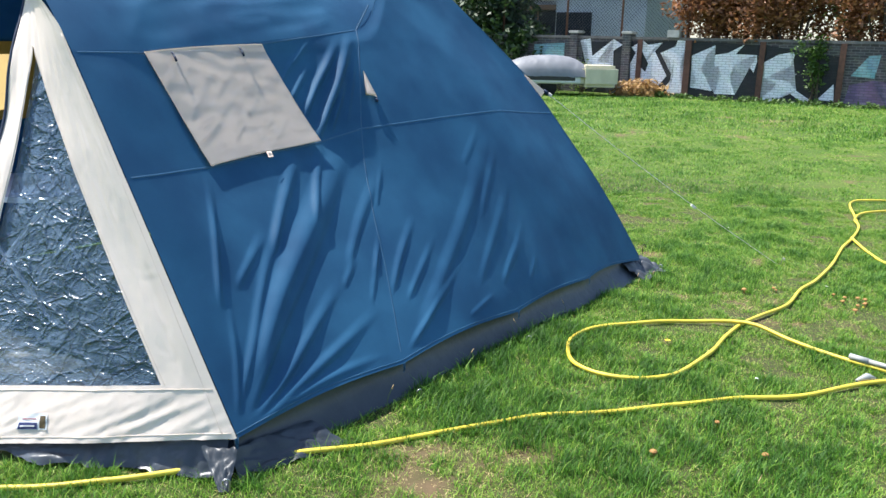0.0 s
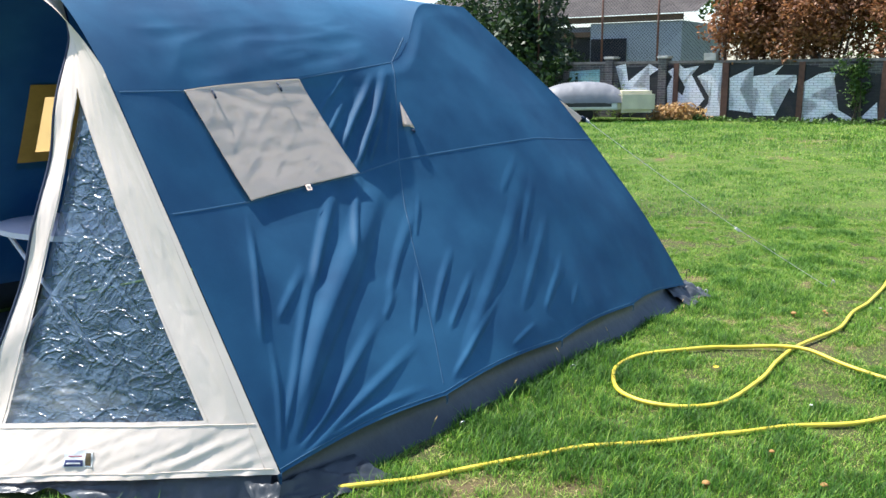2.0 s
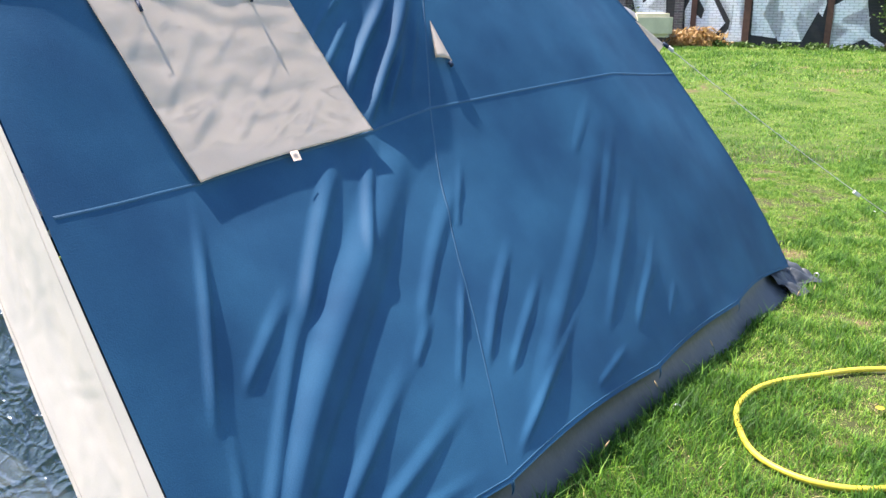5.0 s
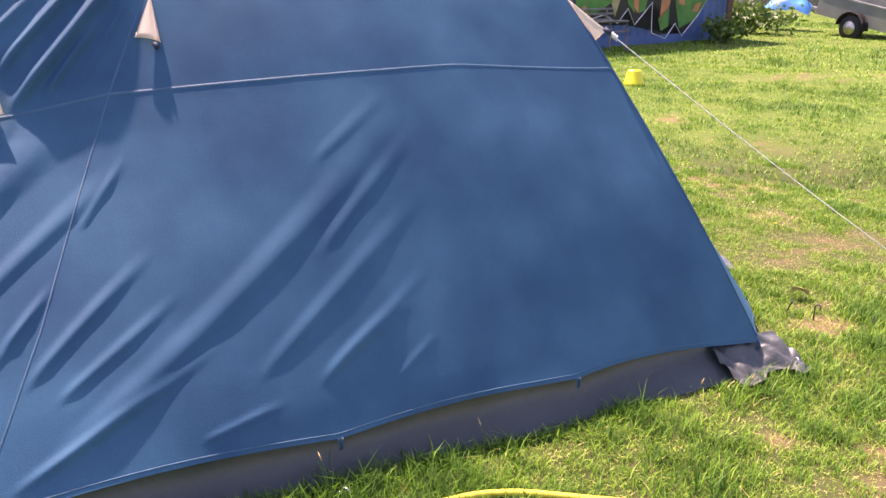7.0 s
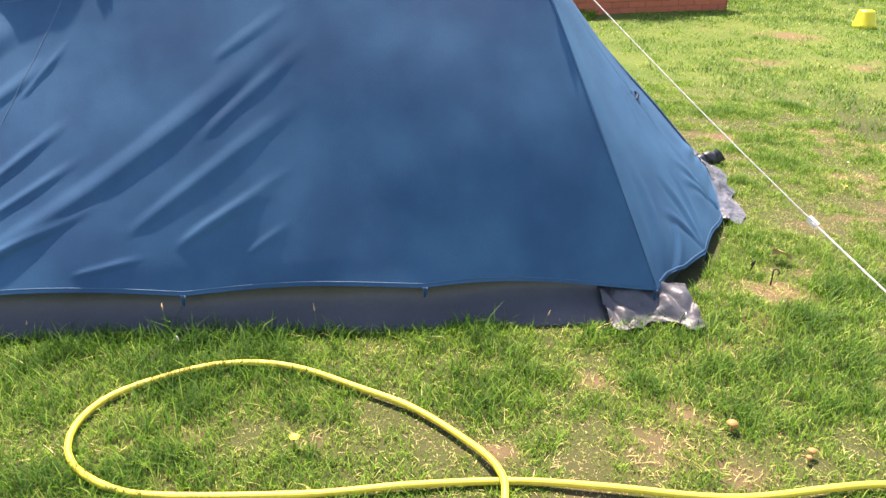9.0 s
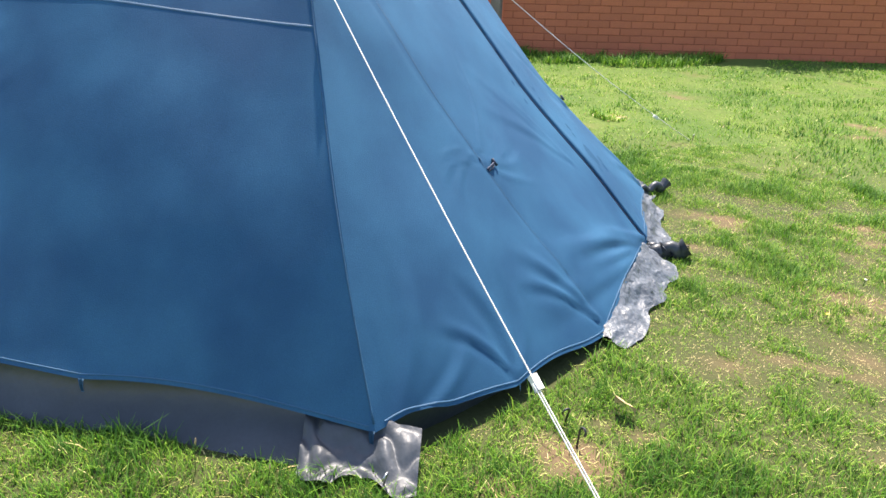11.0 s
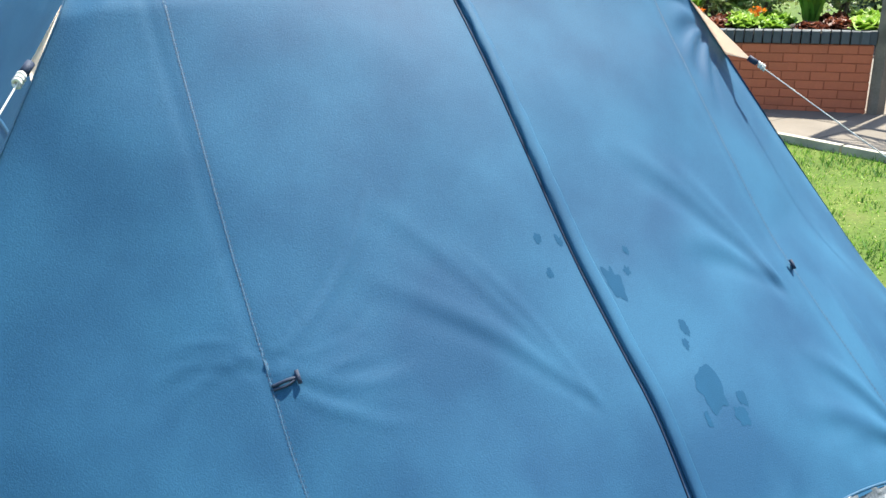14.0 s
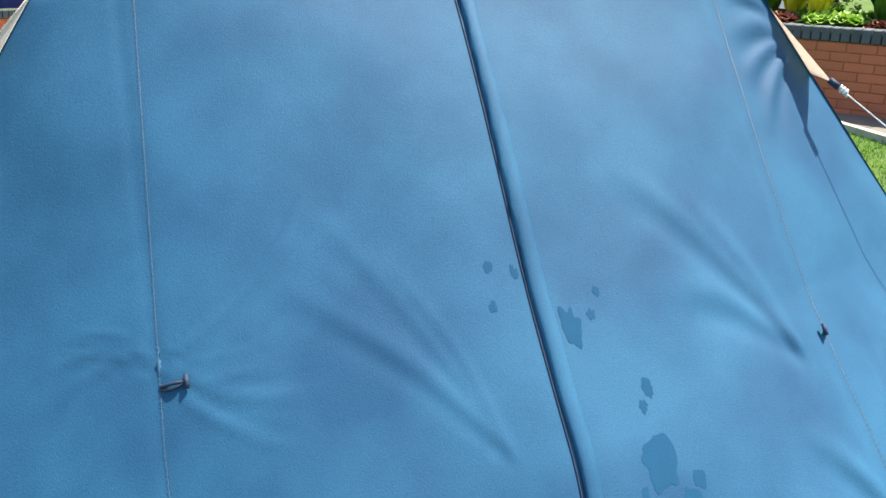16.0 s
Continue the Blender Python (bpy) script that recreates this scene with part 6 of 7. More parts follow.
outline = [(-0.31, 1.7), (-0.21, 1.89), (0.19, 1.84), (0.64, 1.95), (0.65, 2.11), (1.87, 2.12), (1.94, 1.77), (2.25, 1.66), (2.36, 1.86), (2.66, 1.88), (2.66, 1.68), (2.88, 1.88), (3.19, 1.68), (3.38, 1.63), (3.75, 1.75), (4.2, 1.95), (4.6, 1.7), (4.58, 1.17), (4.76, 0.84), (4.51, 0.49), (4.09, 0.11), (3.89, 0.35), (3.65, 0.08), (3.28, 0.2), (3.25, 0.75), (2.83, 0.36), (2.65, 0.66), (2.41, 0.41), (2.07, 0.57), (1.6, 0.46), (1.22, 0.65), (0.88, 0.45), (0.87, 0.12), (0.38, 0.39), (0.48, 0.75), (0.27, 0.6), (-0.01, 0.95), (-0.23, 1.3)]
mural("mural_ground", outline, m_black, 0.002)
bm = bmesh.new()
add_tube(bm, [CM @ Vector((a, -0.006, z)) for a, z in outline + outline[:1]], 0.014, 4, cap=False)
part("mural_outline", bm, m_white, container, "thin white outline of the mural", smooth=False)
fills = [
    (m_sand, 0.01, [(-0.24, 1.72), (-0.1, 1.84), (0.54, 1.86), (0.57, 1.59), (0.39, 1.4), (0.09, 1.34), (-0.16, 1.32)]),
    (m_peach, 0.01, [(0.16, 1.7), (0.56, 1.74), (0.48, 1.48), (0.23, 1.4)]),
    (m_green, 0.01, [(-0.16, 1.32), (0.2, 1.25), (0.6, 1.31), (0.63, 1.03), (0.36, 0.84), (0.19, 1.02), (-0.04, 1.11)]),
    (m_peach, 0.01, [(-0.04, 1.09), (0.37, 1.03), (0.48, 0.92), (0.17, 0.71)]),
    (m_peach, 0.01, [(0.6, 1.34), (0.9, 1.34), (0.8, 0.83), (0.56, 0.83)]),
    (m_green, 0.01, [(0.54, 0.83), (0.79, 0.86), (0.79, 0.33), (0.62, 0.37)]),
    (m_sand, 0.01, [(0.41, 0.7), (0.54, 0.78), (0.61, 0.35), (0.41, 0.44)]),
    (m_sand, 0.01, [(0.79, 1.95), (1.52, 1.95), (1.57, 1.69), (1.4, 1.58), (0.99, 1.54), (0.76, 1.69)]),
    (m_peach, 0.01, [(0.99, 1.52), (1.41, 1.47), (1.23, 1.22), (0.93, 1.13), (0.84, 1.44)]),
    (m_green, 0.01, [(0.87, 1.13), (1.2, 1.28), (1.37, 0.95), (1.08, 0.64), (0.81, 0.74)]),
    (m_peach, 0.01, [(1.3, 1.13), (1.41, 1.08), (1.38, 0.86), (1.27, 0.86)]),
    (m_sand, 0.01, [(1.65, 1.69), (1.91, 1.77), (2.18, 1.6), (2.16, 1.29), (1.87, 1.23), (1.58, 1.39)]),
    (m_green, 0.01, [(1.47, 0.99), (1.61, 1.17), (1.98, 1.2), (2.25, 1.07), (2.2, 0.8), (1.84, 0.62), (1.41, 0.59)]),
    (m_sand, 0.01, [(2.24, 1.29), (2.45, 1.77), (2.66, 1.86), (2.56, 1.37), (2.5, 1.06), (2.34, 0.61), (2.25, 0.84)]),
    (m_peach, 0.01, [(2.23, 1.6), (2.46, 1.73), (2.5, 1.46), (2.29, 1.38)]),
    (m_peach, 0.01, [(2.67, 1.42), (2.8, 1.68), (2.98, 1.55), (2.88, 1.14), (2.89, 0.64), (2.76, 0.78)]),
    (m_green, 0.01, [(2.56, 0.97), (2.7, 1.06), (2.81, 0.6), (2.65, 0.74)]),
    (m_green, 0.01, [(2.91, 1.01), (3.17, 1.05), (3.06, 0.64), (2.93, 0.6)]),
    (m_sand, 0.01, [(3.02, 1.68), (3.39, 1.59), (3.45, 1.23), (3.15, 1.19)]),
    (m_peach, 0.01, [(3.51, 1.09), (3.78, 1.16), (3.68, 0.67), (3.48, 0.47)]),
    (m_green, 0.01, [(3.44, 0.45), (3.68, 0.65), (3.69, 0.32), (3.52, 0.25)]),
    (m_green, 0.01, [(3.88, 1.12), (4.66, 1.01), (4.66, 0.76), (4.38, 0.44), (4.03, 0.31), (3.91, 0.67)]),
    (m_sand, 0.01, [(3.9, 1.3), (3.95, 1.8), (4.5, 1.6), (4.55, 1.15)]),
    (m_peach, 0.016, [(3.88, 0.98), (4.05, 0.95), (4.1, 0.68), (3.94, 0.7)]),
    (m_peach, 0.016, [(4.38, 0.69), (4.57, 0.73), (4.46, 0.55), (4.31, 0.55)]),
    (m_black, 0.016, [(0.09, 1.32), (0.58, 1.48), (0.72, 1.65), (0.71, 1.44), (0.91, 1.31), (0.6, 1.25), (0.25, 1.23)]),
    (m_black, 0.016, [(0.98, 1.56), (1.4, 1.58), (1.41, 1.48), (1.26, 1.41), (1.08, 1.43)]),
    (m_black, 0.016, [(1.65, 1.08), (1.81, 1.05), (1.83, 0.87), (1.7, 0.85)]),
    (m_black, 0.016, [(1.67, 1.58), (1.85, 1.58), (1.8, 1.34), (1.67, 1.3)]),
    (m_white, 0.016, [(0.34, 1.1), (0.54, 1.1), (0.52, 1.0), (0.41, 1.0)]),
    (m_white, 0.016, [(1.24, 1.37), (1.34, 1.39), (1.33, 1.26), (1.28, 1.27)]),
    (m_peach, 0.016, [(1.54, 0.72), (1.62, 0.74), (1.67, 0.61), (1.55, 0.6)]),
]
for paint, depth, shape in fills:
    ca, cz = sum(p[0] for p in shape) / len(shape), sum(p[1] for p in shape) / len(shape)
    grow = 1.14 if depth < 0.012 else 1.0
    mural("mural_fill" if depth < 0.012 else "mural_mark", [(ca + (a - ca) * grow, cz + (z - cz) * grow) for a, z in shape], paint, depth)

# tubular bench frame by the container
frame_steel = material("grey_tube_steel", (0.20, 0.18, 0.18), rough=0.6, metal=0.2, vary=0.2, scale=8, fine=60)
bench = empty("bench_frame", "grey tubular steel bench frame on the lawn", "bench")
BM = CM @ Matrix.Translation((0.62, -0.85, 0))
for y in (0.0, 0.4):
    bm = bmesh.new()
    add_tube(bm, spline([BM @ Vector((0, y, 0)), BM @ Vector((0, y, 0.45)), BM @ Vector((0.08, y, 0.52)), BM @ Vector((1.12, y, 0.52)), BM @ Vector((1.2, y, 0.45)), BM @ Vector((1.2, y, 0))], 0.06), 0.02, 8)
    part("leg_frame", bm, frame_steel, bench)
for z, y in ((0.35, 0.0), (0.35, 0.4), (0.62, 0.4), (0.70, 0.4)):
    bm = bmesh.new()
    add_tube(bm, [BM @ Vector((-0.05, y, z)), BM @ Vector((1.25, y, z))], 0.018, 8)
    part("cross_bar", bm, frame_steel, bench)
for x in (0.1, 1.1):
    bm = bmesh.new()
    add_tube(bm, [BM @ Vector((x, 0.4, 0.5)), BM @ Vector((x, 0.4, 0.72))], 0.018, 8)
    part("upright", bm, frame_steel, bench)

# upturned yellow tub
yellow_plastic = material("yellow_plastic", (0.72, 0.62, 0.02), rough=0.4, vary=0.06, scale=6, fine=60, bump=0.03)
tub = empty("plastic_tub", "yellow plastic tub turned over on the lawn", "tub")
tub.location = (-2.46, 11.36, 0.0)
bm = bmesh.new()
prof = [(0.125, 0.0), (0.13, 0.02), (0.12, 0.03), (0.085, 0.17), (0.075, 0.185), (0.0, 0.19)]
rows = [[bm.verts.new((r * math.cos(a), r * math.sin(a), z)) for a in [2 * math.pi * k / 24 for k in range(24)]] for r, z in prof]
for a, b in zip(rows, rows[1:]):
    for k in range(24):
        bm.faces.new((a[k], a[(k + 1) % 24], b[(k + 1) % 24], b[k]))
part("tub_body", bm, yellow_plastic, tub)

# box trailer beyond the container
galv = material("dull_galvanised_sheet", (0.24, 0.26, 0.255), rough=0.5, metal=0.5, vary=0.12, scale=3, fine=40, bump=0.1)
TM = Matrix.Translation((-0.5, 19.5, 0.12)) @ Matrix.Rotation(math.radians(-30), 4, "Z") @ Matrix.Rotation(math.radians(9), 4, "Y") @ Matrix.Translation((-1.35, 0, -0.3))
cart = empty("box_trailer", "grey galvanised box trailer parked on the grass", "trailer")
for nm, b in (("side_panel", (-0.6, 0, 0.3, 1.35, 0.03, 0.70)), ("side_panel", (-0.6, 0.95, 0.3, 1.35, 0.98, 0.70)), ("end_panel", (-0.6, 0.03, 0.3, -0.57, 0.95, 0.70)), ("end_panel", (1.32, 0.03, 0.3, 1.35, 0.95, 0.70)), ("floor_panel", (-0.57, 0.03, 0.3, 1.32, 0.95, 0.33)), ("rim", (-0.62, -0.02, 0.70, 1.37, 0.05, 0.74)), ("rim", (1.30, 0.05, 0.70, 1.38, 0.98, 0.74))):
    cbox(nm, *b, galv, TM, cart, 0.008)
bm = bmesh.new()
add_tube(bm, [TM @ Vector((0.42, -0.16, 0.24)), TM @ Vector((0.42, -0.02, 0.24))], 0.24, 22)
wheel = part("wheel", bm, tyre_mat, cart)
bm = bmesh.new()
add_tube(bm, [TM @ Vector((0.42, -0.172, 0.24)), TM @ Vector((0.42, -0.15, 0.24))], 0.13, 18)
part("rim_disc", bm, steel, wheel)
bm = bmesh.new()
add_grid(bm, lambda i, j: TM @ Vector((0.42 + 0.31 * math.cos(math.pi * i), -0.2 + 0.2 * j, 0.24 + 0.31 * math.sin(math.pi * i))), 14, 2)
bmesh.ops.solidify(bm, geom=bm.faces[:], thickness=0.01)
part("mudguard", bm, tyre_mat, cart)
cbox("drawbar", -1.1, 0.42, 0.26, -0.2, 0.52, 0.34, galv, TM, cart, 0.01)
tarp_blue = material("bright_blue_tarp", (0.03, 0.22, 0.55), rough=0.45, vary=0.15, scale=5, fine=40, bump=0.4, bump_scale=9)
bm = bmesh.new()
add_grid(bm, lambda i, j: Vector((-3.4 + 1.0 * i, 21.0 + 0.7 * j, 0.55 * (math.sin(math.pi * (0.05 + 0.9 * i)) * math.sin(math.pi * (0.05 + 0.9 * j))) ** 0.5 + 0.25 + 0.06 * noise.noise((i * 5, j * 5, 2)))), 20, 14)
tagged(link("tarpaulin", bm, tarp_blue), "bright blue tarpaulin over a low heap", "tarpaulin")
bush("weeds", "leafy weeds at the container's corner", -3.2, 17.6, (0.45, 0.4, 0.3), 0.25, 500, 0.06, mid_leaf, 301, 2, "weeds", 0.2)
bush("weeds", "tall weeds behind the trailer", -3.4, 20.0, (1.2, 0.6, 0.4), 0.35, 900, 0.07, mid_leaf, 302, 3, "weeds", 0.2)
# ---- raised brick planters ----
mortar = material("painted_mortar", (0.37, 0.105, 0.05), rough=0.95, vary=0.2, scale=8, fine=80, bump=0.3)
cap_grey = material("dark_engineering_brick", (0.075, 0.085, 0.095), rough=0.65, vary=0.15, scale=8, fine=80, per_object=0.2)
soil = material("dark_compost", (0.05, 0.035, 0.025), rough=0.95, vary=0.3, scale=10, fine=80, bump=0.6)
timber = material("weathered_grey_timber", (0.20, 0.17, 0.13), rough=0.85, vary=0.25, scale=6, fine=70, bump=0.4)


def piece_mesh(name, w, d, h, ch, mat):
    """A brick with chamfered front edges: x along the wall, -y its face."""
    bm = bmesh.new()
    back = [bm.verts.new((x, 0, z)) for x, z in ((0, 0), (w, 0), (w, h), (0, h))]
    mid = [bm.verts.new((x, -d + ch, z)) for x, z in ((0, 0), (w, 0), (w, h), (0, h))]
    front = [bm.verts.new((x, -d, z)) for x, z in ((ch, ch), (w - ch, ch), (w - ch, h - ch), (ch, h - ch))]
    for a, b in ((back, mid), (mid, front)):
        for k in range(4):
            bm.faces.new((a[k], a[(k + 1) % 4], b[(k + 1) % 4], b[k]))
    bm.faces.new(front)
    bm.faces.new(list(reversed(back)))
    bmesh.ops.recalc_face_normals(bm, faces=bm.faces[:])
    me = bpy.data.meshes.new(name)
    bm.to_mesh(me)
    bm.free()
    me.materials.append(mat)
    return me


COURSE = 0.0735
brick_me = piece_mesh("brick", 0.2195, 0.007, COURSE - 0.006, 0.003, brick_red)
half_me = piece_mesh("brick", 0.1065, 0.007, COURSE - 0.006, 0.003, brick_red)
cap_me = piece_mesh("cap_brick", 0.066, 0.145, 0.105, 0.006, cap_grey)


def child(name, me, parent, m):
    ob = new(name, me)
    ob.parent = parent
    ob.matrix_local = m
    return ob


def planter(name, p0, p1, depth, courses, label, ends=(True, True), faces=True):
    d = Vector((p1[0] - p0[0], p1[1] - p0[1], 0))
    length = d.length
    th = empty(name, label, "planter")
    th.matrix_world = Matrix.Translation((p0[0], p0[1], 0)) @ Matrix.Rotation(math.atan2(d.y, d.x), 4, "Z")
    h = courses * COURSE
    bm = bmesh.new()
    add_box(bm, 0.012, 0.012, -0.08, length - 0.012, depth - 0.012, h)
    part("core", bm, mortar, th, smooth=False)
    bm = bmesh.new()
    add_grid(bm, lambda i, j: Vector((0.1 + (length - 0.2) * i, 0.1 + (depth - 0.2) * j, h + 0.06 + 0.03 * noise.noise((i * 9, j * 5, 1)))), 30, 10)
    part("soil", bm, soil, th)
    sides = [(Matrix.Translation((0, 0.012, 0)), length)]
    if ends[1]:
        sides.append((Matrix.Translation((length - 0.012, 0, 0)) @ Matrix.Rotation(math.pi / 2, 4, "Z"), depth))
    if ends[0]:
        sides.append((Matrix.Translation((0.012, depth, 0)) @ Matrix.Rotation(-math.pi / 2, 4, "Z"), depth))
    for m, ln in sides:
        for c in range(courses):
            x = 0.0
            if c % 2:
                child("brick", half_me, th, m @ Matrix.Translation((x, random.uniform(0, 0.003), c * COURSE)))
                x = 0.1125
            while x + 0.2165 <= ln + 0.01:
                child("brick", brick_me, th, m @ Matrix.Translation((x, random.uniform(0, 0.003), c * COURSE)))
                x += 0.2255
            if ln - x > 0.1:
                child("brick", half_me, th, m @ Matrix.Translation((x, 0, c * COURSE)))
        x = 0.0
        while x + 0.066 <= ln:
            child("cap_brick", cap_me, th, m @ Matrix.Translation((x, 0.125 + random.uniform(-0.002, 0.002), h + 0.004)))
            x += 0.0745
    return th


pl1 = planter("brick_planter", (-5.55, 7.22), (-4.18, 11.18), 1.3, 9, "raised red brick planter with dark coping and flowers")
pl2 = planter("brick_planter", (-6.10, 2.2), (-6.30, 6.03), 1.3, 8, "raised red brick planter full of salad plants", (False, True))


def stand(pl, s, y, dz=0.0):
    p = pl.matrix_world @ Vector((s, y, 0))
    return p.x, p.y


H1, H2 = 9 * COURSE + 0.06, 8 * COURSE + 0.06
x, y = stand(pl1, 2.95, 0.55)
bush("flowering_shrub", "bushy pale green shrub with small white flowers in the planter", x, y, (0.72, 0.6, 0.52), 0.45, 5200, 0.035, pale_leaf, 401, 6, "shrub", 0.15, H1)
bush("flowering_shrub", "tall pale stems with white flower heads", x - 0.1, y + 0.1, (0.65, 0.55, 0.4), 0.8, 500, 0.028, white_flower, 402, 8, "shrub", 0.3, H1)
x, y = stand(pl1, 3.75, 0.35)
bush("flower_clump", "white flowers at the planter's corner", x, y, (0.28, 0.22, 0.14), 0.16, 320, 0.04, white_flower, 403, 3, "flowers", 0.3, H1)
bush("flower_clump", "green leaves at the planter's corner", x, y + 0.05, (0.35, 0.3, 0.18), 0.14, 700, 0.04, bright_leaf, 404, 3, "plant", 0.2, H1)
for k, (s, yy, mat, n, r, lab) in enumerate(((2.15, 0.3, purple_flower, 420, 0.3, "purple and pink flowers in the planter"), (2.45, 0.25, purple_flower, 260, 0.2, "mauve flowers in the planter"), (2.6, 0.2, yellow_flower, 60, 0.12, "small yellow flowers in the planter"), (1.6, 0.4, mid_leaf, 900, 0.4, "green leaves in the planter"), (2.2, 0.45, mid_leaf, 900, 0.42, "green leaves behind the flowers"), (0.9, 0.5, mid_leaf, 900, 0.45, "green leaves in the planter"))):
    x, y = stand(pl1, s, yy)
    bush("flower_clump" if mat not in (mid_leaf,) else "leafy_plant", lab, x, y, (r, r * 0.8, 0.16), 0.12, n, 0.03, mat, 410 + k, 3, "plant", 0.2, H1)
for k in range(7):
    x, y = stand(pl1, 1.75 + 0.09 * k, 0.75 + 0.05 * (k % 3))
    bush("poppy", "tall red poppy in the planter", x, y, (0.06, 0.06, 0.05), 0.55 + 0.06 * (k % 3), 34, 0.035, red_flower, 430 + k, 1, "flower", 0.1, H1)
x, y = stand(pl1, 3.15, 0.9)
bm = bmesh.new()
add_tube(bm, [Vector((x, y, H1 - 0.1)), Vector((x + 0.02, y, 2.3))], 0.03, 8)
tagged(link("plant_stake", bm, timber), "weathered timber stake in the planter", "stake")

def rosette(name, label, x, y, z, r, h, n, mat, seed, upright=0.5):
    """A salad plant: a stub of stem and broad wavy leaves that open from it."""
    plant = empty(name, label, "salad plant", "salad plants in the planter")
    plant.location = (x, y, z)
    rng = random.Random(seed)
    bm = bmesh.new()
    add_tube(bm, [Vector((0, 0, -0.03)), Vector((0, 0, h * 0.35))], 0.012, 6)
    part("stem", bm, green_leaf, plant)
    bm = bmesh.new()
    for k in range(n):
        a = k * 2.4 + rng.uniform(-0.3, 0.3)
        t = (k + 0.5) / n
        out, side = Vector((math.cos(a), math.sin(a), 0)), Vector((-math.sin(a), math.cos(a), 0))
        ln, wd, rise = r * (0.5 + 0.6 * t), r * (0.34 + 0.16 * t), h * (1.25 - 0.9 * t * (1 - upright))
        ph = rng.uniform(0, 6)

        def leaf(i, j):
            w = wd * math.sin(math.pi * (0.12 + 0.80 * j)) ** 0.7
            wave = 0.10 * r * (2 * i - 1) ** 2 * math.sin(9 * j + 5 * i + ph)
            return out * ln * j ** 1.2 + side * w * (2 * i - 1) + Vector((0, 0, rise * math.sin(1.9 * j) + wave + 0.12 * r * (2 * i - 1) ** 2))

        add_grid(bm, leaf, 4, 5)
    part("leaves", bm, mat, plant)


fresh_leaf = leaf_material("fresh_lettuce_leaves", (0.20, 0.36, 0.04), (0.36, 0.50, 0.08))
chard_leaf = leaf_material("green_chard_leaves", (0.06, 0.17, 0.015), (0.14, 0.30, 0.03))
yellow_leaf = leaf_material("yellow_chard_leaves", (0.62, 0.56, 0.02), (0.80, 0.74, 0.06))
SALAD = [("lettuce", fresh_leaf, "pale green curly lettuce in the planter", 0.17, 0.11, 22, 0.3), ("red_lettuce", red_leaf, "dark red lettuce in the planter", 0.15, 0.09, 20, 0.2), ("chard", chard_leaf, "large upright green chard in the planter", 0.20, 0.24, 11, 1.0), ("lettuce", bright_leaf, "bright green lettuce in the planter", 0.16, 0.10, 20, 0.3)]
k = 0
for s in [0.3 + 0.25 * q for q in range(15)]:
    for yy in (0.24, 0.50, 0.80):
        pick = (k * 5 + int(yy * 10)) % 4
        if yy < 0.3 and pick == 2:
            pick = 1
        nm, mat, lab, r, h, n, up = SALAD[pick]
        x, y = stand(pl2, s + random.uniform(-0.05, 0.05), yy)
        rosette(nm, lab, x, y, H2 - 0.01, r * random.uniform(0.85, 1.15), h * random.uniform(0.9, 1.2), n, mat, 500 + k, up)
        k += 1
for q, (x, y) in enumerate(((-6.62, 3.95), (-6.70, 3.72))):
    rosette("yellow_chard", "bright yellow chard plant in the planter", x, y, H2, 0.19, 0.24, 12, yellow_leaf, 640 + q, 0.8)
for q in range(6):
    x, y = stand(pl2, 0.5 + 0.62 * q, 1.05)
    bush("herb_bush", "feathery pale green herb bush in the planter", x, y, (0.42, 0.3, 0.42), 0.42, 1500, 0.03, pale_leaf, 560 + q, 4, "herbs", 0.15, H2)
for q, (s, yy, mat, lab) in enumerate(((1.6, 0.75, yellow_flower, "clump of yellow flowers among herbs"), (2.9, 0.3, orange_flower, "small orange flowers in the planter"), (2.4, 0.25, orange_flower, "small orange marigolds in the planter"), (1.9, 0.8, yellow_flower, "yellow flowers among herbs"))):
    x, y = stand(pl2, s, yy)
    bush("flower_clump", lab, x, y, (0.07, 0.07, 0.05), 0.24 if mat is yellow_flower else 0.18, 34, 0.026, mat, 580 + q, 2, "flowers", 0.2, H2)

# ---- patio ----
PATIO_Z = 0.035
bm = bmesh.new()
quad = [T(-0.42, -4.22), T(-0.50, -5.3), T(-0.6, -8.6), T(-7.5, -8.6), T(-7.5, -4.22)]
lo = [bm.verts.new(p + Vector((0, 0, -0.05))) for p in quad]
hi = [bm.verts.new(p + Vector((0, 0, PATIO_Z - 0.012))) for p in quad]
bm.faces.new(hi)
for k in range(5):
    bm.faces.new((lo[k], lo[(k + 1) % 5], hi[(k + 1) % 5], hi[k]))
patio = tagged(link("patio", bm, material("sandy_joint", (0.28, 0.23, 0.17), rough=0.95, vary=0.2, scale=8, fine=60), smooth=False), "pale sandstone slab patio between the planters", "patio", kind="structure")
SL = 0.60


def slab_mesh(w, d):
    bm = bmesh.new()
    c = 0.006
    lo = [bm.verts.new((x, y, -0.03)) for x, y in ((0, 0), (w, 0), (w, d), (0, d))]
    mi = [bm.verts.new((x, y, -c)) for x, y in ((0, 0), (w, 0), (w, d), (0, d))]
    hi = [bm.verts.new((x, y, 0)) for x, y in ((c, c), (w - c, c), (w - c, d - c), (c, d - c))]
    for a, b in ((lo, mi), (mi, hi)):
        for k in range(4):
            bm.faces.new((a[k], a[(k + 1) % 4], b[(k + 1) % 4], b[k]))
    bm.faces.new(hi)
    me = bpy.data.meshes.new("slab")
    bm.to_mesh(me)
    bm.free()
    me.materials.append(slab_mat)
    return me


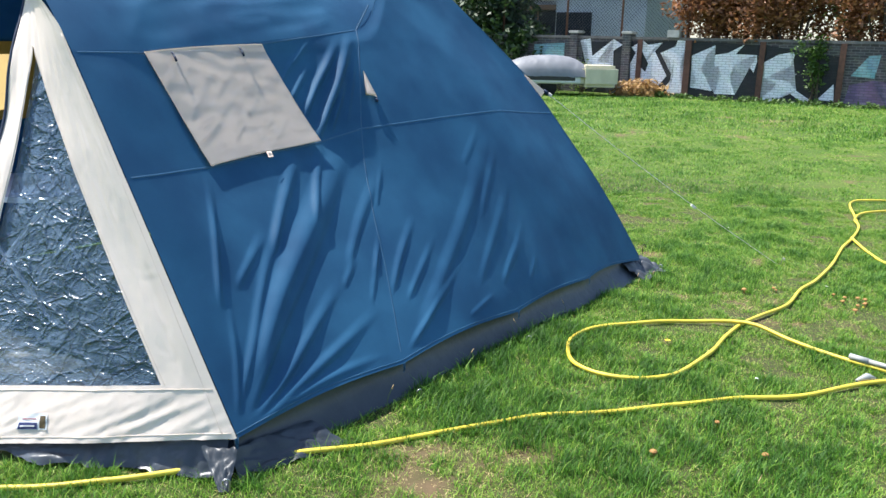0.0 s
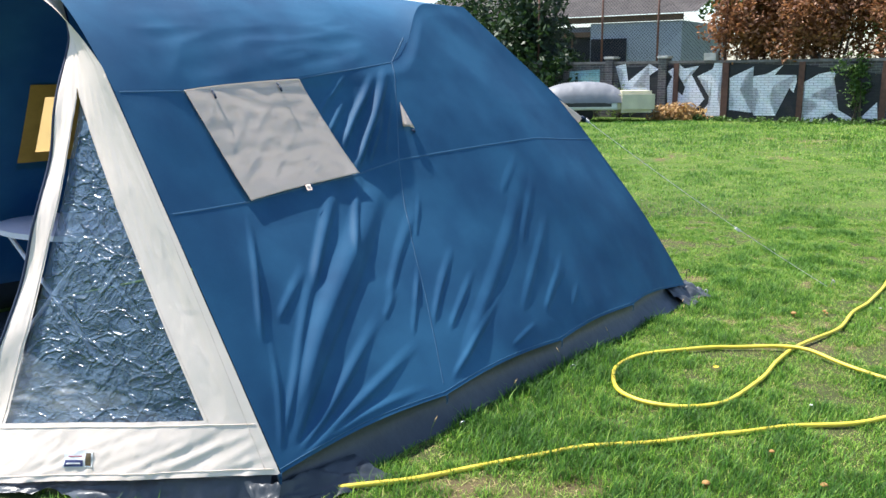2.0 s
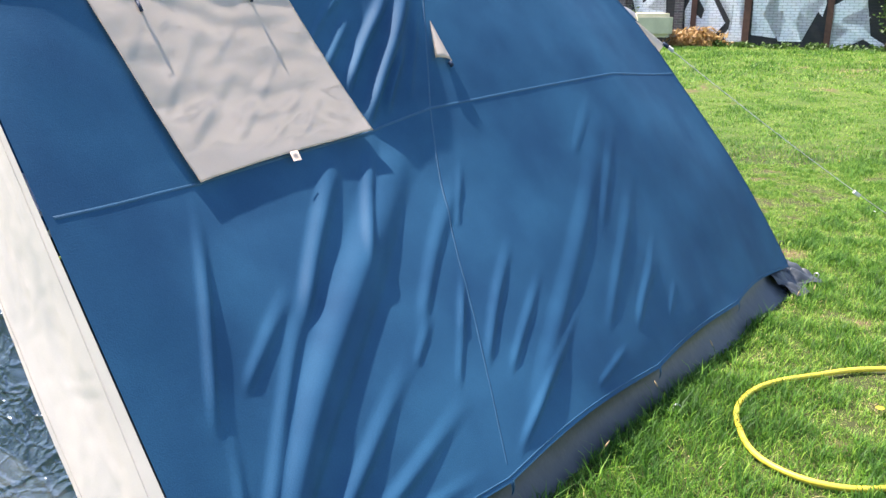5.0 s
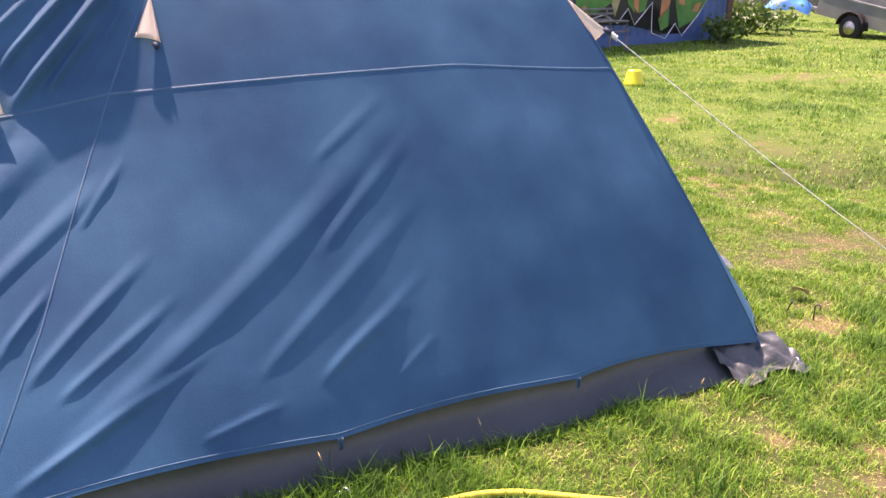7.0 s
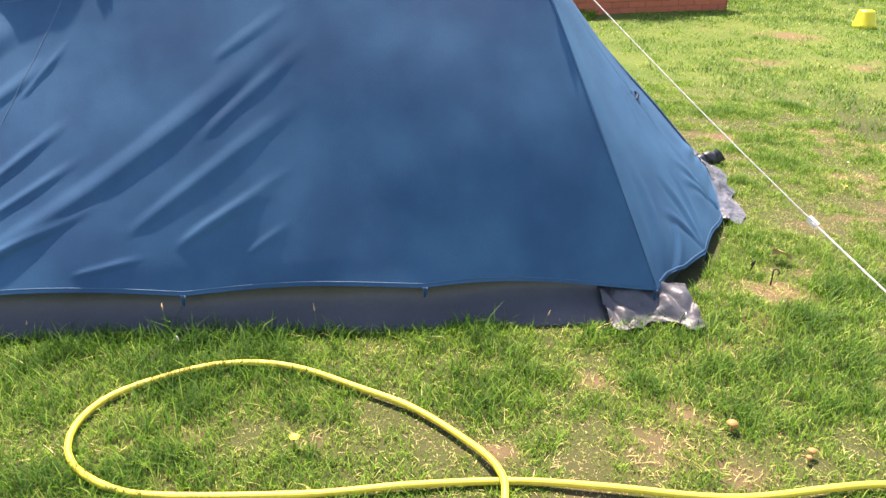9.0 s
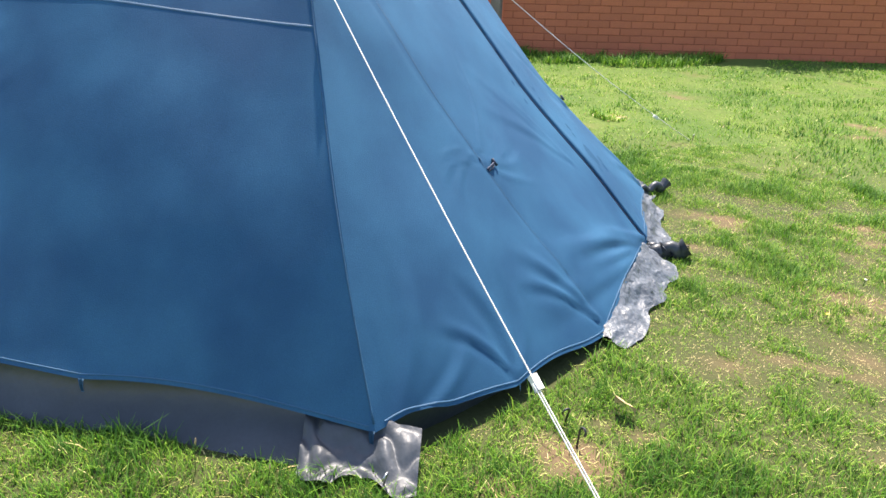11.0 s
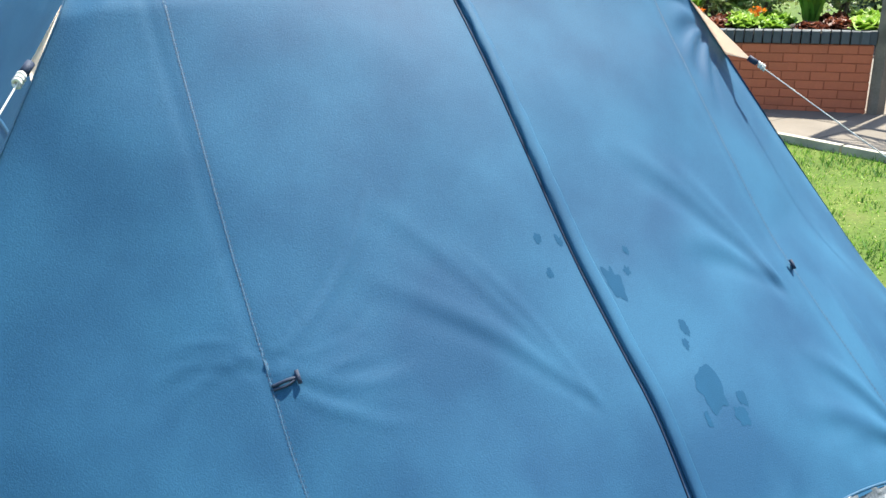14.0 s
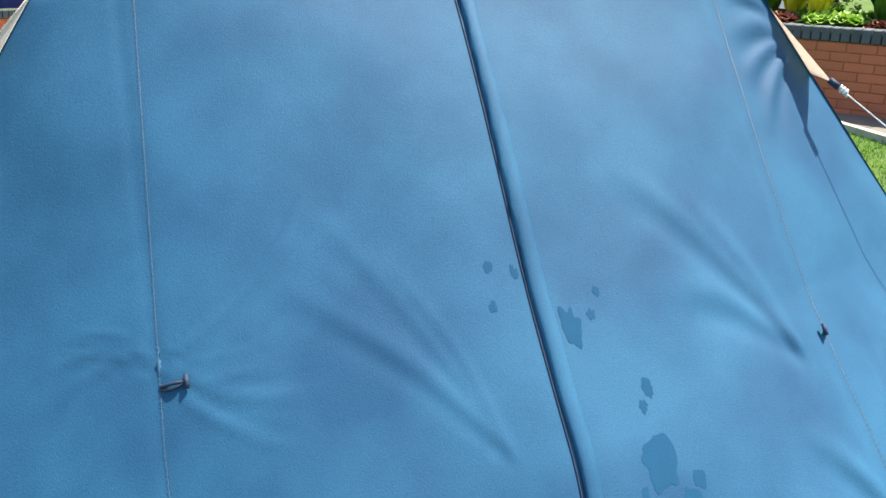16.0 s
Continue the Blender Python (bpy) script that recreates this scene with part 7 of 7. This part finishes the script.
slab_me, slab_half = slab_mesh(SL - 0.01, SL - 0.01), slab_mesh(SL / 2 - 0.01, SL - 0.01)
RM = Matrix.Rotation(math.atan2(AY, AX), 4, "Z")
for r in range(7):
    u = -0.44
    first = r % 2
    while u > -7.2:
        w = SL / 2 if first else SL
        first = False
        p = T(u - w, -4.24 - SL * r, PATIO_Z + random.uniform(-0.002, 0.002))
        child("slab", slab_half if w < SL else slab_me, patio, Matrix.Translation(p) @ RM)
        u -= w
kerb = material("pale_kerb_stone", (0.42, 0.38, 0.30), rough=0.9, vary=0.15, scale=5, fine=50)
bm = bmesh.new()
for k in range(7):
    a = T(-0.40 - k * 0.98, -4.13)
    add_box(bm, 0, -0.06, -0.05, 0.96, 0.0, 0.05, Matrix.Translation(a) @ Matrix.Rotation(math.atan2(-AY, -AX), 4, "Z"))
part("edging", bm, kerb, patio, smooth=False)

# posts by the path; the arch and trellis above are unseen additions
arch = empty("added_arch", "weathered timber posts with an added, unseen arch and diamond trellis", "arch")
corners = [Vector((-6.33, 6.10, 0)), Vector((-5.52, 7.14, 0)), Vector((-6.80, 6.42, 0)), Vector((-6.0, 7.5, 0))]
for p in corners:
    bm = bmesh.new()
    add_box(bm, -0.05, -0.05, 0.0, 0.05, 0.05, 2.1, Matrix.Translation(p) @ Matrix.Rotation(0.92, 4, "Z"))
    bmesh.ops.bevel(bm, geom=bm.edges[:], offset=0.006, segments=1, affect="EDGES")
    part("post", bm, timber, arch, smooth=False)
for a, b in ((0, 1), (2, 3), (0, 2), (1, 3)):
    bm = bmesh.new()
    add_tube(bm, [corners[a] + Vector((0, 0, 2.07)), corners[b] + Vector((0, 0, 2.07))], 0.035, 4)
    part("rail", bm, timber, arch, smooth=False)
# The trellis is out of view, added to cast the patio's lattice shadow.
bm = bmesh.new()
p, q = corners[0], corners[1]
for k in range(-5, 12):
    for s in (1, -1):
        a0, a1 = k / 9, k / 9 + s * 0.45
        lo_z, hi_z = 1.5, 2.05
        if -0.02 <= a0 <= 1.02 and -0.02 <= a1 <= 1.02:
            add_tube(bm, [p.lerp(q, a0) + Vector((0, 0, lo_z)), p.lerp(q, a1) + Vector((0, 0, hi_z))], 0.011, 4)
part("trellis", bm, timber, arch, smooth=False)
bm = bmesh.new()
add_tube(bm, [p + Vector((0, 0, 1.5)), q + Vector((0, 0, 1.5))], 0.03, 4)
part("rail", bm, timber, arch, smooth=False)

# planting beds and hedges beyond the patio
bm = bmesh.new()
add_grid(bm, lambda i, j: Vector((-13.5 + 4.3 * i, 2.0 + 12 * j, 0.03 + 0.05 * noise.noise((i * 6, j * 14, 1)))), 20, 40)
tagged(link("flower_bed", bm, soil), "bare mulched bed beyond the patio", "flower bed", kind="structure")
for k, (x, y, rx, rz, z, n, mat) in enumerate(((-11.5, 4.2, 1.0, 1.0, 0.9, 1600, mid_leaf), (-11.8, 6.4, 1.1, 1.2, 1.0, 1800, dark_leaf), (-12.0, 8.8, 1.3, 1.3, 1.1, 2000, mid_leaf), (-11.5, 11.5, 1.6, 1.8, 1.5, 2600, dark_leaf), (-10.2, 14.0, 2.2, 2.2, 1.8, 5200, dark_leaf), (-8.6, 13.2, 1.5, 1.5, 1.3, 3600, dark_leaf), (-12.5, 16.5, 2.6, 3.0, 2.6, 4200, dark_leaf), (-8.8, 17.5, 2.2, 3.0, 2.8, 3600, dark_leaf), (-13.5, 1.0, 2.4, 2.2, 2.0, 3000, mid_leaf), (-12, -3.0, 2.4, 2.4, 2.0, 2600, mid_leaf))):
    bush("hedge", "dense dark hedge beyond the planters" if mat is dark_leaf else "green shrub beyond the patio", x, y, (rx, rx, rz), z, n, 0.09, mat, 700 + k, 4, "hedge", 0.25)
board = empty("painted_board", "board painted in red, white and black behind the planter", "board")
BD = Matrix.Translation((-7.4, 14.2, 0)) @ Matrix.Rotation(math.atan2(0.8, 1.0), 4, "Z")
cbox("panel", 0, 0, 0.6, 1.5, 0.03, 2.6, m_white, BD, board, 0)
for a, b, c, d, mat in ((0.05, 0.7, 0.5, 1.9, tone("red_spray_paint", (0.42, 0.04, 0.02))), (0.6, 1.2, 0.85, 2.5, m_peach), (0.3, 1.5, 0.55, 2.4, m_black), (1.0, 0.8, 1.1, 2.2, m_black), (1.2, 1.4, 1.42, 2.0, m_green)):
    cbox("painted_patch", a, -0.006, b, c, -0.002, d, mat, BD, board, 0)
for x in (0.05, 1.4):
    cbox("post", x, 0.03, 0.0, x + 0.08, 0.11, 2.6, timber, BD, board, 0)

wood = material("brown_stained_wood", (0.16, 0.075, 0.04), rough=0.7, vary=0.25, scale=5, fine=60, bump=0.3)
wt = empty("picnic_table", "brown wooden picnic table on the paving", "table")
PT = Matrix.Translation((-9.6, 10.4, 0)) @ Matrix.Rotation(0.4, 4, "Z")
for k in range(5):
    cbox("board", -0.8, -0.36 + 0.15 * k, 0.70, 0.8, -0.23 + 0.15 * k, 0.74, wood, PT, wt, 0.004)
for x in (-0.6, 0.6):
    for s in (-1, 1):
        bm = bmesh.new()
        add_tube(bm, [PT @ Vector((x, 0.55 * s, 0.0)), PT @ Vector((x, 0.15 * s, 0.70))], 0.05, 4)
        part("leg", bm, wood, wt, smooth=False)
for s in (-1, 1):
    cbox("seat_board", -0.8, 0.62 * s - 0.12, 0.42, 0.8, 0.62 * s + 0.12, 0.46, wood, PT, wt, 0.004)
red_box = planter("brick_planter", (-8.2, 8.35), (-9.4, 9.2), 0.6, 6, "low red brick planter at the patio's far end", (True, False))
chair = empty("garden_chair", "white slatted garden chair on the patio", "chair")
CHM = Matrix.Translation((-8.6, 2.9, 0.0)) @ Matrix.Rotation(1.2, 4, "Z")
for k in range(4):
    cbox("seat_slat", -0.22, -0.2 + 0.105 * k, 0.44, 0.22, -0.11 + 0.105 * k, 0.46, white_paint, CHM, chair, 0.003)
for k in range(3):
    cbox("back_slat", -0.22, 0.21, 0.56 + 0.13 * k, 0.22, 0.23, 0.64 + 0.13 * k, white_paint, CHM, chair, 0.003)
for x in (-0.22, 0.2):
    for y0, h in ((-0.2, 0.44), (0.2, 0.92)):
        cbox("leg", x, y0, 0.0, x + 0.025, y0 + 0.025, h, white_paint, CHM, chair, 0.003)

# ---- beyond the tent's front: low wall, rail and blue panel ----
LM = Matrix.Translation((-4.7, -5.6, 0)) @ Matrix.Rotation(math.atan2(-0.445, 0.8955), 4, "Z")
a, b = LM @ Vector((-0.75, 0, 0)), LM @ Vector((3.2, 0, 0))
pl3 = planter("brick_planter", (b.x, b.y), (a.x, a.y), 0.9, 3, "low red brick wall with dark coping", (False, True))
rail = empty("timber_rail", "weathered timber rail on posts above the low wall", "rail")
cbox("beam", -0.55, -0.55, 0.5, 3.2, -0.45, 0.58, timber, LM, rail, 0.006)
for x in (-0.2, 1.2, 2.6):
    cbox("post", x, -0.55, 0.2, x + 0.08, -0.47, 0.5, timber, LM, rail, 0.006)
hand = empty("handrail", "grey steel handrail beside the wall", "handrail")
bm = bmesh.new()
add_tube(bm, [LM @ Vector((-0.42, 0.12, 0.80)), LM @ Vector((1.6, 0.12, 0.98))], 0.022, 8)
part("bar", bm, frame_steel, hand)
for x in (-0.1, 1.3):
    bm = bmesh.new()
    add_tube(bm, [LM @ Vector((x, 0.12, 0.0)), LM @ Vector((x - 0.02, 0.12, 0.84))], 0.022, 8)
    part("upright", bm, frame_steel, hand)
blue_panel = empty("blue_banner", "dark blue banner on a white frame behind the rail", "banner")
royal = material("royal_blue_vinyl", (0.012, 0.03, 0.16), rough=0.45, vary=0.1, scale=3, fine=40, bump=0.1)
cbox("sheet", -0.72, -1.2, 0.25, 1.9, -1.17, 2.1, royal, LM, blue_panel, 0)
for x in (-0.73, 0.22, 1.88):
    cbox("frame_bar", x, -1.165, 0.0, x + 0.04, -1.13, 2.12, white_paint, LM, blue_panel, 0.004)
bm = bmesh.new()
add_tube(bm, [LM @ Vector((-0.42, -0.9, 0.62)), LM @ Vector((-0.40, -0.9, 1.4))], 0.02, 8)
add_tube(bm, [LM @ Vector((-0.42, -0.9, 0.60)), LM @ Vector((-0.42, -0.9, 0.66))], 0.035, 10)
part("strut", bm, pale, blue_panel)
bm = bmesh.new()
add_grid(bm, lambda i, j: LM @ Vector((-3 + 7 * i, 0.02 + 0.6 * j, 0.025 + 0.01 * noise.noise((i * 20, j * 4, 2)))), 30, 6)
tagged(link("path", bm, material("sandy_gravel", (0.40, 0.31, 0.21), rough=0.95, vary=0.2, scale=10, fine=90, bump=0.5), smooth=True), "sandy gravel path along the low wall", "path", kind="structure")
for k, (x, y, mat) in enumerate(((-1.5, -0.8, mid_leaf), (-2.2, -1.5, bright_leaf), (-1.2, -2.6, dark_leaf))):
    p = LM @ Vector((x, y, 0))
    bush("shrub", "leafy green shrub beside the banner", p.x, p.y, (0.6, 0.5, 0.55), 0.5, 1000, 0.07, mat, 800 + k, 3, "shrub", 0.2)
for k, (x, y) in enumerate(((-3.5, -7), (0, -9), (3.5, -8), (-7, -6))):
    p = LM @ Vector((x, y, 0))
    bush("tree", "leafy green tree beyond the lawn", p.x, p.y, (2.4, 2.4, 2.6), 2.6, 3000, 0.16, mid_leaf, 820 + k, 4, "tree", 0.3)
